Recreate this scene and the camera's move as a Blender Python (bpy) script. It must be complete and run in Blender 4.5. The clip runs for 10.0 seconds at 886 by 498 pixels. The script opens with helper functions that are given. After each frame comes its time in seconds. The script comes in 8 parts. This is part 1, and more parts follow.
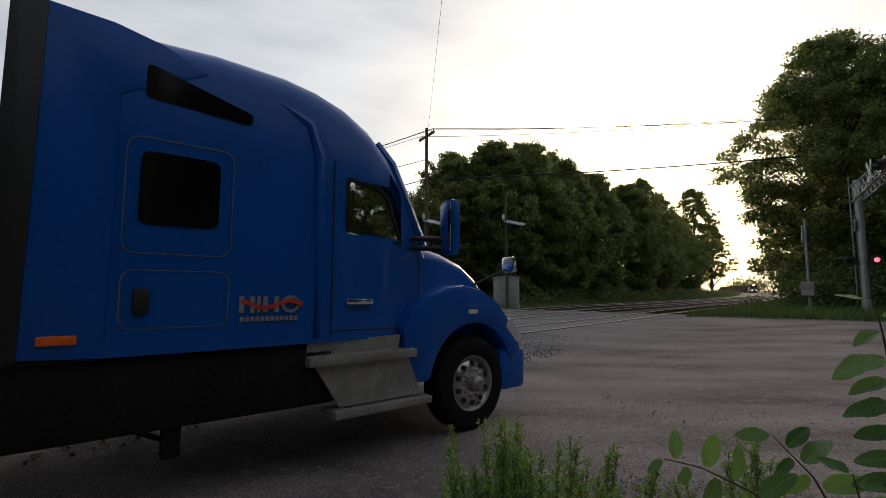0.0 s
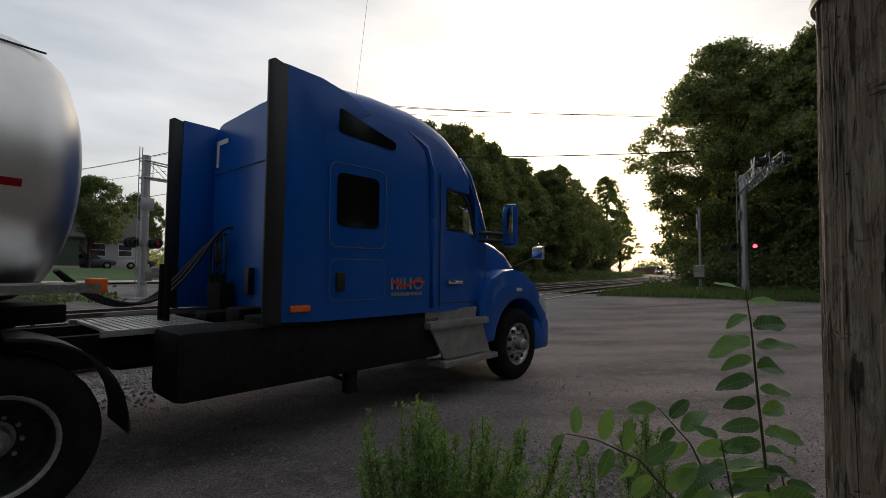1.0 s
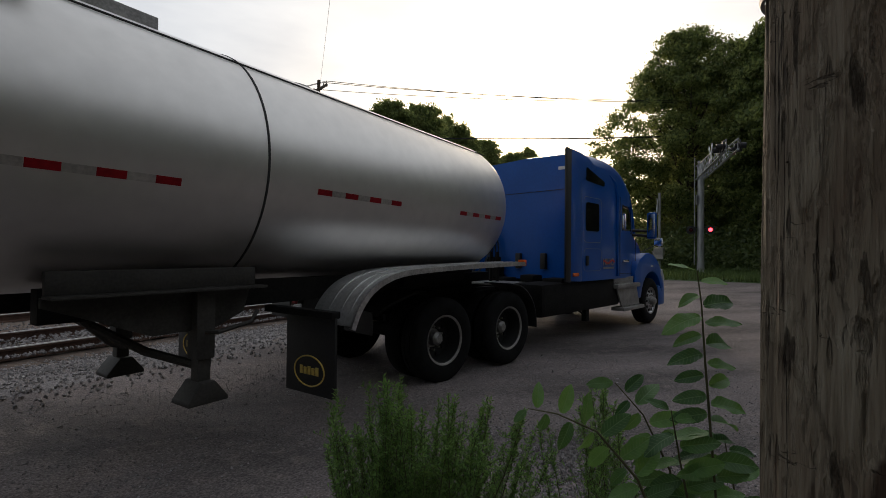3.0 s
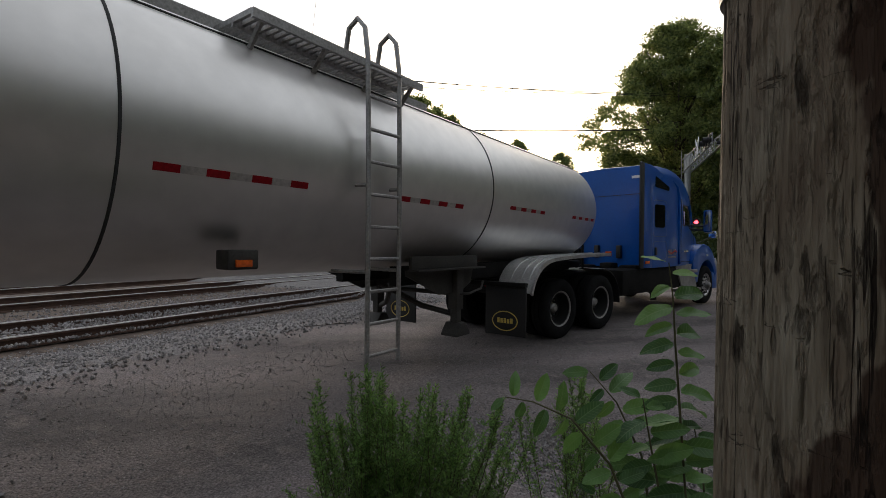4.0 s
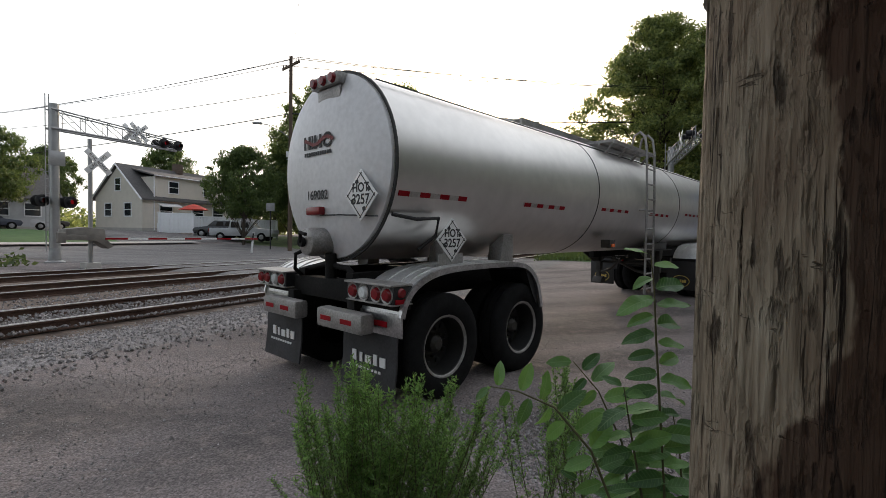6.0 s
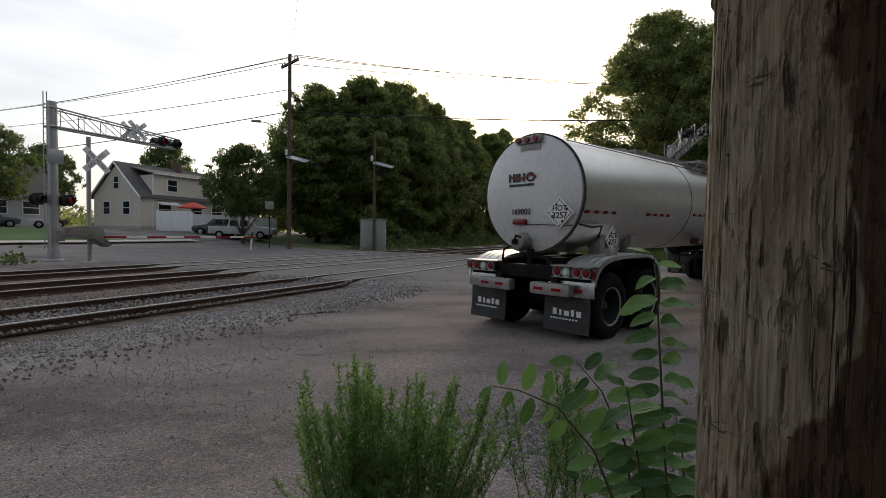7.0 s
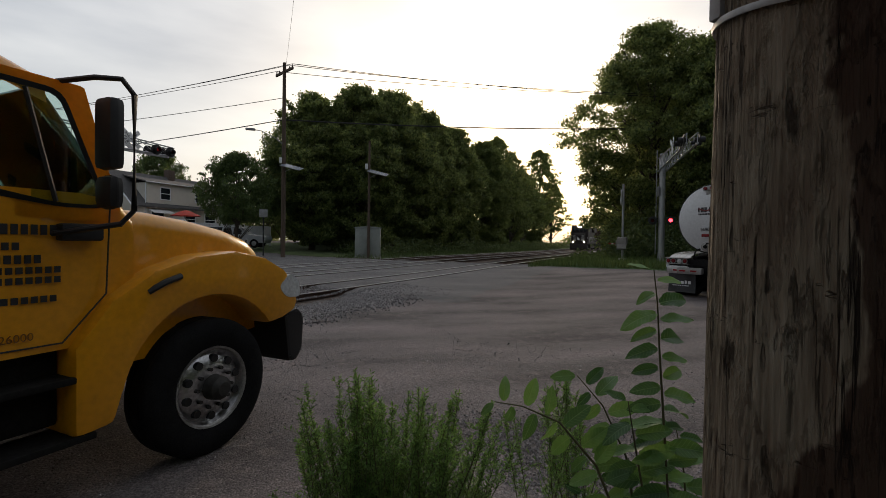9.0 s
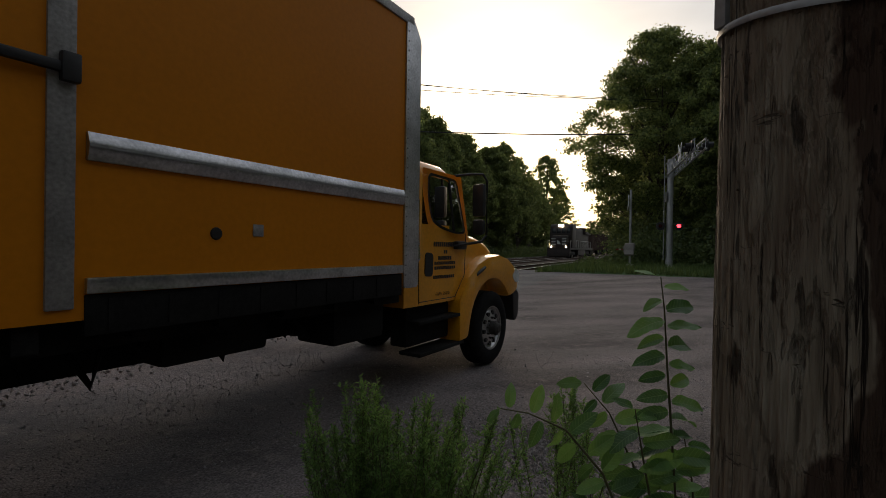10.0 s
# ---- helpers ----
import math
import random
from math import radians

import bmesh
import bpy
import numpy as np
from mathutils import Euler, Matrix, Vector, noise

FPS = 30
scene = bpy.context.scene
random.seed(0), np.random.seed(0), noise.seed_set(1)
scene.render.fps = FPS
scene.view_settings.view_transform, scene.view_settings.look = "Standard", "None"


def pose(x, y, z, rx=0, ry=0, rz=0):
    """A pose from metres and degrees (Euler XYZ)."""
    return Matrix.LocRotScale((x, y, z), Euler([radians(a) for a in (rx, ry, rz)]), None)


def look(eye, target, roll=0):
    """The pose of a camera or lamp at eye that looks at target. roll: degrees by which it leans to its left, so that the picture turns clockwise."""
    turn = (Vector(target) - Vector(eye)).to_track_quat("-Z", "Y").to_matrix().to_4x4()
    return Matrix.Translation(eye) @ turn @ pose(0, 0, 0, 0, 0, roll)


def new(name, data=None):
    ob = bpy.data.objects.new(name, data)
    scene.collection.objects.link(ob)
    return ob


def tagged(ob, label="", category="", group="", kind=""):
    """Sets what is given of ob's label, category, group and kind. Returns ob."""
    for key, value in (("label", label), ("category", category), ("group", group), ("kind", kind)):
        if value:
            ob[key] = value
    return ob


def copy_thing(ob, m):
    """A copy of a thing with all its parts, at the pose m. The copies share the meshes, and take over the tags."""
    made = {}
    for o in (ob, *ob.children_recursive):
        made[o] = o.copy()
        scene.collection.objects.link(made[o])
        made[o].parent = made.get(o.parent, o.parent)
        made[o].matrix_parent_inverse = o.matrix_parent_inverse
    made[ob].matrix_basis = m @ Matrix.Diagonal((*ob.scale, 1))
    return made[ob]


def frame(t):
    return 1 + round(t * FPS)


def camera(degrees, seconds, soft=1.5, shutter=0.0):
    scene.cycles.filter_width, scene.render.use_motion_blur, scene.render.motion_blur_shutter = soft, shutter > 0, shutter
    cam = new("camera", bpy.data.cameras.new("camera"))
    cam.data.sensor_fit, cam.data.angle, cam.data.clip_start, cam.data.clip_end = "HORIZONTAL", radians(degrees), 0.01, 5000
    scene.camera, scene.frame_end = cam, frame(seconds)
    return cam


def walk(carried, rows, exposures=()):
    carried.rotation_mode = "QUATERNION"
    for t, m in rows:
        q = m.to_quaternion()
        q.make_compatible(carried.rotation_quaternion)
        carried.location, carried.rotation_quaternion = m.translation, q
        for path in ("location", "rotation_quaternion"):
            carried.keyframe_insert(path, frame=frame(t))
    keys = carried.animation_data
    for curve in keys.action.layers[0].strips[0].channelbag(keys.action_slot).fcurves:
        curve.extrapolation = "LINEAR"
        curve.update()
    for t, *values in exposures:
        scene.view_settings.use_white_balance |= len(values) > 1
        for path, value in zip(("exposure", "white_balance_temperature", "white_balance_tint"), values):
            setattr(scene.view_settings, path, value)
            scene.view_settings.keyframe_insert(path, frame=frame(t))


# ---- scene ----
cam = camera(87.7, 10.0, soft=0.85, shutter=0.0)
PATH = [
    (0.0, (-0.018, 0.053, 1.571), (-0.023, 2.045, 1.752), 0.0),
    (0.5, (0.012, 0.076, 1.582), (0.226, 2.06, 1.72), 0.2),
    (1.0, (0.009, 0.056, 1.591), (0.322, 2.03, 1.686), 0.4),
    (1.5, (-0.012, 0.047, 1.59), (0.366, 2.01, 1.656), 0.6),
    (2.0, (-0.016, 0.037, 1.589), (0.415, 1.989, 1.638), 0.5),
    (2.5, (-0.004, 0.043, 1.59), (0.451, 1.991, 1.62), 0.5),
    (3.0, (0.009, 0.041, 1.589), (0.459, 1.989, 1.607), 0.5),
    (4.5, (0.044, -0.001, 1.592), (0.566, 1.929, 1.558), 0.7),
    (5.0, (0.043, 0.0, 1.593), (0.58, 1.926, 1.549), 0.8),
    (5.5, (0.039, 0.0, 1.593), (0.588, 1.922, 1.542), 0.9),
    (7.0, (0.024, 0.009, 1.597), (0.581, 1.928, 1.532), 0.9),
    (7.5, (0.012, 0.01, 1.603), (0.577, 1.927, 1.538), 0.9),
    (8.0, (0.0, 0.013, 1.608), (0.575, 1.928, 1.55), 0.8),
    (8.5, (-0.008, 0.013, 1.615), (0.571, 1.927, 1.571), 0.8),
    (9.0, (-0.006, 0.008, 1.628), (0.575, 1.922, 1.595), 0.8),
    (9.5, (-0.003, 0.009, 1.628), (0.577, 1.923, 1.608), 0.8),
    (10.0, (-0.005, 0.003, 1.631), (0.548, 1.925, 1.621), 0.9),
]
EXPOSURES = [(0.0, 0.0), (3.0, 0.05), (4.5, 0.75), (5.5, 1.06), (7.0, 0.40), (8.3, 0.25), (9.0, -0.12), (10.0, -0.38)]
walk(cam, [(t, look(eye, aim, roll)) for t, eye, aim, roll in PATH], EXPOSURES)

# ---- light ----
SUN_AZ, SUN_EL = radians(22.5), radians(13.0)
world = bpy.data.worlds.new("evening_sky")
scene.world = world
world.use_nodes = True
wn, wl = world.node_tree.nodes, world.node_tree.links
wn.clear()
sky = wn.new("ShaderNodeTexSky")
sky.sky_type, sky.sun_disc = "NISHITA", False
sky.sun_elevation, sky.sun_rotation = SUN_EL, SUN_AZ
sky.air_density, sky.dust_density, sky.ozone_density = 1.0, 4.0, 1.0
co = wn.new("ShaderNodeTexCoord")
cm = wn.new("ShaderNodeMapping")
cm.inputs["Scale"].default_value = (1.6, 1.6, 6.0)
cn = wn.new("ShaderNodeTexNoise")
cn.inputs["Scale"].default_value, cn.inputs["Detail"].default_value = 2.2, 7.0
cr = wn.new("ShaderNodeValToRGB")
cr.color_ramp.elements[0].position, cr.color_ramp.elements[0].color = 0.3, (0.50, 0.52, 0.56, 1)
cr.color_ramp.elements[1].position, cr.color_ramp.elements[1].color = 0.72, (0.78, 0.78, 0.78, 1)
b1 = wn.new("ShaderNodeBackground")
b1.inputs["Strength"].default_value = 0.055
b2 = wn.new("ShaderNodeBackground")
b2.inputs["Strength"].default_value = 0.80
add = wn.new("ShaderNodeAddShader")
wo = wn.new("ShaderNodeOutputWorld")
wl.new(co.outputs["Generated"], cm.inputs["Vector"])
wl.new(cm.outputs[0], cn.inputs["Vector"])
wl.new(cn.outputs["Fac"], cr.inputs["Fac"])
wl.new(sky.outputs[0], b1.inputs["Color"])
# the cloud cover is brightest round the low sun and dims towards the opposite sky
sd = wn.new("ShaderNodeVectorMath")
sd.operation = "DOT_PRODUCT"
sd.inputs[1].default_value = (math.sin(SUN_AZ) * math.cos(SUN_EL), math.cos(SUN_AZ) * math.cos(SUN_EL), math.sin(SUN_EL))
sr = wn.new("ShaderNodeMapRange")
sr.interpolation_type = "SMOOTHSTEP"
sr.inputs["From Min"].default_value, sr.inputs["From Max"].default_value = -0.7, 0.75
sr.inputs["To Min"].default_value, sr.inputs["To Max"].default_value = 0.42, 1.0
sv = wn.new("ShaderNodeVectorMath")
sv.operation = "SCALE"
wl.new(co.outputs["Generated"], sd.inputs[0])
wl.new(sd.outputs["Value"], sr.inputs["Value"])
wl.new(cr.outputs[0], sv.inputs[0])
wl.new(sr.outputs[0], sv.inputs["Scale"])
wl.new(sv.outputs[0], b2.inputs["Color"])
wl.new(b1.outputs[0], add.inputs[0])
wl.new(b2.outputs[0], add.inputs[1])
wl.new(add.outputs[0], wo.inputs["Surface"])
sun_data = bpy.data.lights.new("sun", "SUN")
sun_data.energy, sun_data.angle, sun_data.color = 1.4, radians(10), (1.0, 0.80, 0.58)
sun = new("sun", sun_data)
sun.matrix_world = look((0, 0, 0), (-math.sin(SUN_AZ) * math.cos(SUN_EL), -math.cos(SUN_AZ) * math.cos(SUN_EL), -math.sin(SUN_EL)))


# ---- materials ----
def mat(name, color, rough=0.6, metal=0.0, var=0.25, scale=4.0, fine=40.0, bump=0.1, dist=0.01, stretch=(1, 1, 1), tint=None, rnd=0.0, coat=0.0, spec=None):
    """A surface with two scales of colour variation and fine relief."""
    m = bpy.data.materials.new(name)
    m.use_nodes = True
    n, l = m.node_tree.nodes, m.node_tree.links
    b = n["Principled BSDF"]
    b.inputs["Roughness"].default_value, b.inputs["Metallic"].default_value = rough, metal
    b.inputs["Coat Weight"].default_value = coat
    if spec is not None:
        b.inputs["Specular IOR Level"].default_value = spec
    tc, mp = n.new("ShaderNodeTexCoord"), n.new("ShaderNodeMapping")
    mp.inputs["Scale"].default_value = stretch
    l.new(tc.outputs["Object"], mp.inputs["Vector"])
    t1, t2 = n.new("ShaderNodeTexNoise"), n.new("ShaderNodeTexNoise")
    for t, s in ((t1, scale), (t2, fine)):
        t.inputs["Scale"].default_value, t.inputs["Detail"].default_value = s, 5.0
        l.new(mp.outputs[0], t.inputs["Vector"])
    av = n.new("ShaderNodeMath")
    av.operation = "MULTIPLY_ADD"
    av.inputs[1].default_value, av.inputs[2].default_value = 0.5, 0.0
    sm = n.new("ShaderNodeMath")
    sm.operation = "ADD"
    l.new(t1.outputs["Fac"], sm.inputs[0])
    l.new(t2.outputs["Fac"], sm.inputs[1])
    l.new(sm.outputs[0], av.inputs[0])
    ramp = n.new("ShaderNodeValToRGB")
    lo = [max(0.0, c * (1 - var)) for c in color]
    hi = [min(1.0, c * (1 + var)) for c in (tint or color)]
    ramp.color_ramp.elements[0].position, ramp.color_ramp.elements[0].color = 0.36, (*lo, 1)
    ramp.color_ramp.elements[1].position, ramp.color_ramp.elements[1].color = 0.64, (*hi, 1)
    l.new(av.outputs[0], ramp.inputs["Fac"])
    out = ramp.outputs[0]
    if rnd:
        oi, hs = n.new("ShaderNodeObjectInfo"), n.new("ShaderNodeHueSaturation")
        mr = n.new("ShaderNodeMapRange")
        mr.inputs["To Min"].default_value, mr.inputs["To Max"].default_value = 1 - rnd, 1 + rnd
        l.new(oi.outputs["Random"], mr.inputs["Value"])
        l.new(mr.outputs[0], hs.inputs["Value"])
        l.new(out, hs.inputs["Color"])
        out = hs.outputs[0]
    l.new(out, b.inputs["Base Color"])
    if bump:
        bp = n.new("ShaderNodeBump")
        bp.inputs["Strength"].default_value, bp.inputs["Distance"].default_value = bump, dist
        l.new(sm.outputs[0], bp.inputs["Height"])
        l.new(bp.outputs[0], b.inputs["Normal"])
    return m


def glow(name, color, strength):
    m = bpy.data.materials.new(name)
    m.use_nodes = True
    b = m.node_tree.nodes["Principled BSDF"]
    b.inputs["Base Color"].default_value = (*color, 1)
    b.inputs["Emission Color"].default_value = (*color, 1)
    b.inputs["Emission Strength"].default_value = strength
    return m


def leaf_mat(name, dark, light, trans=0.35, per_object=False):
    """Leaves: colour differs from leaf to leaf, and light passes through them."""
    m = bpy.data.materials.new(name)
    m.use_nodes = True
    n, l = m.node_tree.nodes, m.node_tree.links
    b = n["Principled BSDF"]
    b.inputs["Roughness"].default_value = 0.55
    g = n.new("ShaderNodeObjectInfo" if per_object else "ShaderNodeNewGeometry")
    r = n.new("ShaderNodeValToRGB")
    r.color_ramp.elements[0].color, r.color_ramp.elements[1].color = (*dark, 1), (*light, 1)
    l.new(g.outputs["Random" if per_object else "Random Per Island"], r.inputs["Fac"])
    l.new(r.outputs[0], b.inputs["Base Color"])
    t = n.new("ShaderNodeBsdfTranslucent")
    hs = n.new("ShaderNodeHueSaturation")
    hs.inputs["Hue"].default_value, hs.inputs["Value"].default_value = 0.47, 1.9
    l.new(r.outputs[0], hs.inputs["Color"])
    l.new(hs.outputs[0], t.inputs["Color"])
    mx = n.new("ShaderNodeMixShader")
    mx.inputs["Fac"].default_value = trans
    l.new(b.outputs[0], mx.inputs[1])
    l.new(t.outputs[0], mx.inputs[2])
    l.new(mx.outputs[0], n["Material Output"].inputs["Surface"])
    return m


def glass(name, color, rough=0.05):
    m = bpy.data.materials.new(name)
    m.use_nodes = True
    b = m.node_tree.nodes["Principled BSDF"]
    b.inputs["Base Color"].default_value = (*color, 1)
    b.inputs["Roughness"].default_value = rough
    b.inputs["Specular IOR Level"].default_value = 0.7
    return m


def clear_glass(name, color):
    m = bpy.data.materials.new(name)
    m.use_nodes = True
    n, l = m.node_tree.nodes, m.node_tree.links
    t, g, mx, lw = n.new("ShaderNodeBsdfTransparent"), n.new("ShaderNodeBsdfGlossy"), n.new("ShaderNodeMixShader"), n.new("ShaderNodeFresnel")
    t.inputs["Color"].default_value = (*color, 1)
    g.inputs["Roughness"].default_value = 0.03
    lw.inputs["IOR"].default_value = 1.9
    l.new(lw.outputs[0], mx.inputs["Fac"])
    l.new(t.outputs[0], mx.inputs[1])
    l.new(g.outputs[0], mx.inputs[2])
    l.new(mx.outputs[0], n["Material Output"].inputs["Surface"])
    return m


def ground_mat(name, dark, mid, light, stain, bumps=0.6):
    """Packed gravel: pebbles, drifts of dust, wheel-worn patches."""
    m = bpy.data.materials.new(name)
    m.use_nodes = True
    n, l = m.node_tree.nodes, m.node_tree.links
    b = n["Principled BSDF"]
    b.inputs["Roughness"].default_value = 0.92
    b.inputs["Specular IOR Level"].default_value = 0.25
    tc = n.new("ShaderNodeTexCoord")
    mp = n.new("ShaderNodeMapping")
    mp.inputs["Rotation"].default_value = (0, 0, radians(-45))
    mp.inputs["Scale"].default_value = (0.35, 1.0, 1.0)
    l.new(tc.outputs["Object"], mp.inputs["Vector"])

    def tex(kind, scale, src, detail=6.0):
        t = n.new(kind)
        t.inputs["Scale"].default_value = scale
        if kind == "ShaderNodeTexNoise":
            t.inputs["Detail"].default_value = detail
        l.new(src, t.inputs["Vector"])
        return t

    big = tex("ShaderNodeTexNoise", 0.9, mp.outputs[0])
    mid_n = tex("ShaderNodeTexNoise", 5.0, tc.outputs["Object"])
    fine = tex("ShaderNodeTexNoise", 60.0, tc.outputs["Object"])
    peb = tex("ShaderNodeTexVoronoi", 62.0, tc.outputs["Object"])
    r1 = n.new("ShaderNodeValToRGB")
    r1.color_ramp.elements[0].position, r1.color_ramp.elements[0].color = 0.35, (*dark, 1)
    r1.color_ramp.elements[1].position, r1.color_ramp.elements[1].color = 0.7, (*light, 1)
    e = r1.color_ramp.elements.new(0.5)
    e.color = (*mid, 1)
    l.new(big.outputs["Fac"], r1.inputs["Fac"])
    mxs = n.new("ShaderNodeMix")
    mxs.data_type = "RGBA"
    mxs.inputs["B"].default_value = (*stain, 1)
    r2 = n.new("ShaderNodeMapRange")
    r2.inputs["From Min"].default_value, r2.inputs["From Max"].default_value = 0.52, 0.75
    l.new(mid_n.outputs["Fac"], r2.inputs["Value"])
    l.new(r2.outputs[0], mxs.inputs["Factor"])
    l.new(r1.outputs[0], mxs.inputs["A"])
    hs = n.new("ShaderNodeHueSaturation")
    mr = n.new("ShaderNodeMapRange")
    mr.inputs["From Min"].default_value, mr.inputs["From Max"].default_value = 0.3, 0.7
    mr.inputs["To Min"].default_value, mr.inputs["To Max"].default_value = 0.55, 1.5
    l.new(fine.outputs["Fac"], mr.inputs["Value"])
    pv = n.new("ShaderNodeMapRange")
    pv.inputs["To Min"].default_value, pv.inputs["To Max"].default_value = 0.76, 1.28
    sep = n.new("ShaderNodeSeparateColor")
    l.new(peb.outputs["Color"], sep.inputs[0])
    l.new(sep.outputs[0], pv.inputs["Value"])
    mu = n.new("ShaderNodeMath")
    mu.operation = "MULTIPLY"
    l.new(mr.outputs[0], mu.inputs[0])
    l.new(pv.outputs[0], mu.inputs[1])
    l.new(mu.outputs[0], hs.inputs["Value"])
    l.new(mxs.outputs["Result"], hs.inputs["Color"])
    l.new(hs.outputs[0], b.inputs["Base Color"])
    bp = n.new("ShaderNodeBump")
    bp.inputs["Strength"].default_value, bp.inputs["Distance"].default_value = bumps, 0.012
    ad = n.new("ShaderNodeMath")
    ad.operation = "SUBTRACT"
    l.new(fine.outputs["Fac"], ad.inputs[0])
    l.new(peb.outputs["Distance"], ad.inputs[1])
    l.new(ad.outputs[0], bp.inputs["Height"])
    l.new(bp.outputs[0], b.inputs["Normal"])
    return m


def wood_pole_mat():
    """Weathered treated pine: fibres, thin dark checks, flaked plates, gaff nicks, a dark creosote stain with painted
    shade on one side.
    """
    m = bpy.data.materials.new("weathered_pole_wood")
    m.use_nodes = True
    n, l = m.node_tree.nodes, m.node_tree.links
    b = n["Principled BSDF"]
    b.inputs["Roughness"].default_value = 0.85
    b.inputs["Specular IOR Level"].default_value = 0.2
    tc = n.new("ShaderNodeTexCoord")

    def noise_tex(scale, s, detail=5.0, shift=0.0):
        mp, t = n.new("ShaderNodeMapping"), n.new("ShaderNodeTexNoise")
        mp.inputs["Scale"].default_value, mp.inputs["Location"].default_value = s, (shift, shift, shift)
        t.inputs["Scale"].default_value, t.inputs["Detail"].default_value = scale, detail
        l.new(tc.outputs["Object"], mp.inputs["Vector"])
        l.new(mp.outputs[0], t.inputs["Vector"])
        return t.outputs["Fac"]

    def math_node(op, a, c):
        q = n.new("ShaderNodeMath")
        q.operation = op
        for k, x in enumerate((a, c)):
            if isinstance(x, (int, float)):
                q.inputs[k].default_value = x
            else:
                l.new(x, q.inputs[k])
        return q.outputs[0]

    def span(src, f0, f1, t0=0.0, t1=1.0):
        r = n.new("ShaderNodeMapRange")
        for key, x in (("From Min", f0), ("From Max", f1), ("To Min", t0), ("To Max", t1)):
            r.inputs[key].default_value = x
        l.new(src, r.inputs["Value"])
        return r.outputs[0]

    def line(src, w):
        """Thin lines along the level of a noise."""
        return span(math_node("ABSOLUTE", math_node("SUBTRACT", src, 0.5), 0.0), w * 0.35, w, 1.0, 0.0)

    def mix(fac, a, c):
        q = n.new("ShaderNodeMix")
        q.data_type = "RGBA"
        l.new(fac, q.inputs["Factor"])
        l.new(a, q.inputs["A"])
        q.inputs["B"].default_value = (*c, 1)
        return q.outputs["Result"]

    fibre = noise_tex(120.0, (1, 1, 0.06), 3.0)
    streak = noise_tex(20.0, (1, 1, 0.24), 7.0)
    warm = noise_tex(3.0, (1, 1, 0.5), 5.0, 4.0)
    tone = math_node("ADD", math_node("MULTIPLY", fibre, 0.45), math_node("MULTIPLY", streak, 0.55))
    r = n.new("ShaderNodeValToRGB")
    r.color_ramp.elements[0].position, r.color_ramp.elements[0].color = 0.30, (0.105, 0.080, 0.058, 1)
    r.color_ramp.elements[1].position, r.color_ramp.elements[1].color = 0.68, (0.34, 0.305, 0.235, 1)
    e = r.color_ramp.elements.new(0.49)
    e.color = (0.205, 0.172, 0.125, 1)
    l.new(tone, r.inputs["Fac"])
    col = mix(span(warm, 0.42, 0.62, 0.0, 0.6), r.outputs[0], (0.125, 0.074, 0.044))
    # creosote stain down one side; the same colour paints that side's shade higher up
    sp = n.new("ShaderNodeSeparateXYZ")
    l.new(tc.outputs["Object"], sp.inputs[0])
    side = math_node("ADD", math_node("MULTIPLY", sp.outputs["X"], 1.9), math_node("MULTIPLY", sp.outputs["Y"], -1.1))
    low = math_node("MULTIPLY", math_node("SUBTRACT", 1.75, sp.outputs["Z"]), 0.08)
    stain = math_node("ADD", math_node("ADD", math_node("ADD", math_node("MULTIPLY", side, 1.25), 0.21), low), math_node("MULTIPLY", noise_tex(7.5, (1, 1, 0.55), 8.0, 9.0), 0.80))
    stain = math_node("ADD", stain, math_node("MULTIPLY", streak, 0.25))
    col = mix(span(stain, 0.545, 0.585, 0.0, 0.84), col, (0.033, 0.014, 0.008))
    # short slits and flakes along the grain, and a few long ragged checks
    slit = span(noise_tex(75.0, (1, 1, 0.17), 6.0, 2.0), 0.585, 0.66)
    slit = math_node("MULTIPLY", slit, span(noise_tex(11.0, (1, 1, 0.4), 4.0, 6.0), 0.42, 0.58))
    gouge = span(noise_tex(30.0, (1, 1, 0.20), 6.0, 7.0), 0.635, 0.70)
    check = math_node("MULTIPLY", line(noise_tex(16.0, (1, 1, 0.035), 6.0, 2.0), 0.006), span(noise_tex(7.0, (1, 1, 0.35), 3.0, 6.0), 0.50, 0.56))
    nick = math_node("MULTIPLY", line(noise_tex(13.0, (0.35, 0.35, 2.0), 3.0, 3.0), 0.006), span(noise_tex(13.0, (1, 1, 1.6), 2.0, 5.0), 0.585, 0.62))
    crack = math_node("MAXIMUM", math_node("MULTIPLY", slit, 0.75), math_node("MAXIMUM", math_node("MULTIPLY", gouge, 0.8), math_node("MAXIMUM", check, math_node("MULTIPLY", nick, 0.6))))
    col = mix(crack, col, (0.020, 0.013, 0.009))
    l.new(col, b.inputs["Base Color"])
    plate = span(noise_tex(22.0, (1, 1, 0.30), 6.0, 8.0), 0.44, 0.56)
    h = math_node("ADD", math_node("MULTIPLY", plate, 0.6), math_node("MULTIPLY", tone, 1.3))
    h = math_node("SUBTRACT", h, math_node("MULTIPLY", crack, 1.0))
    bp = n.new("ShaderNodeBump")
    bp.inputs["Strength"].default_value, bp.inputs["Distance"].default_value = 1.0, 0.020
    l.new(h, bp.inputs["Height"])
    l.new(bp.outputs[0], b.inputs["Normal"])
    return m


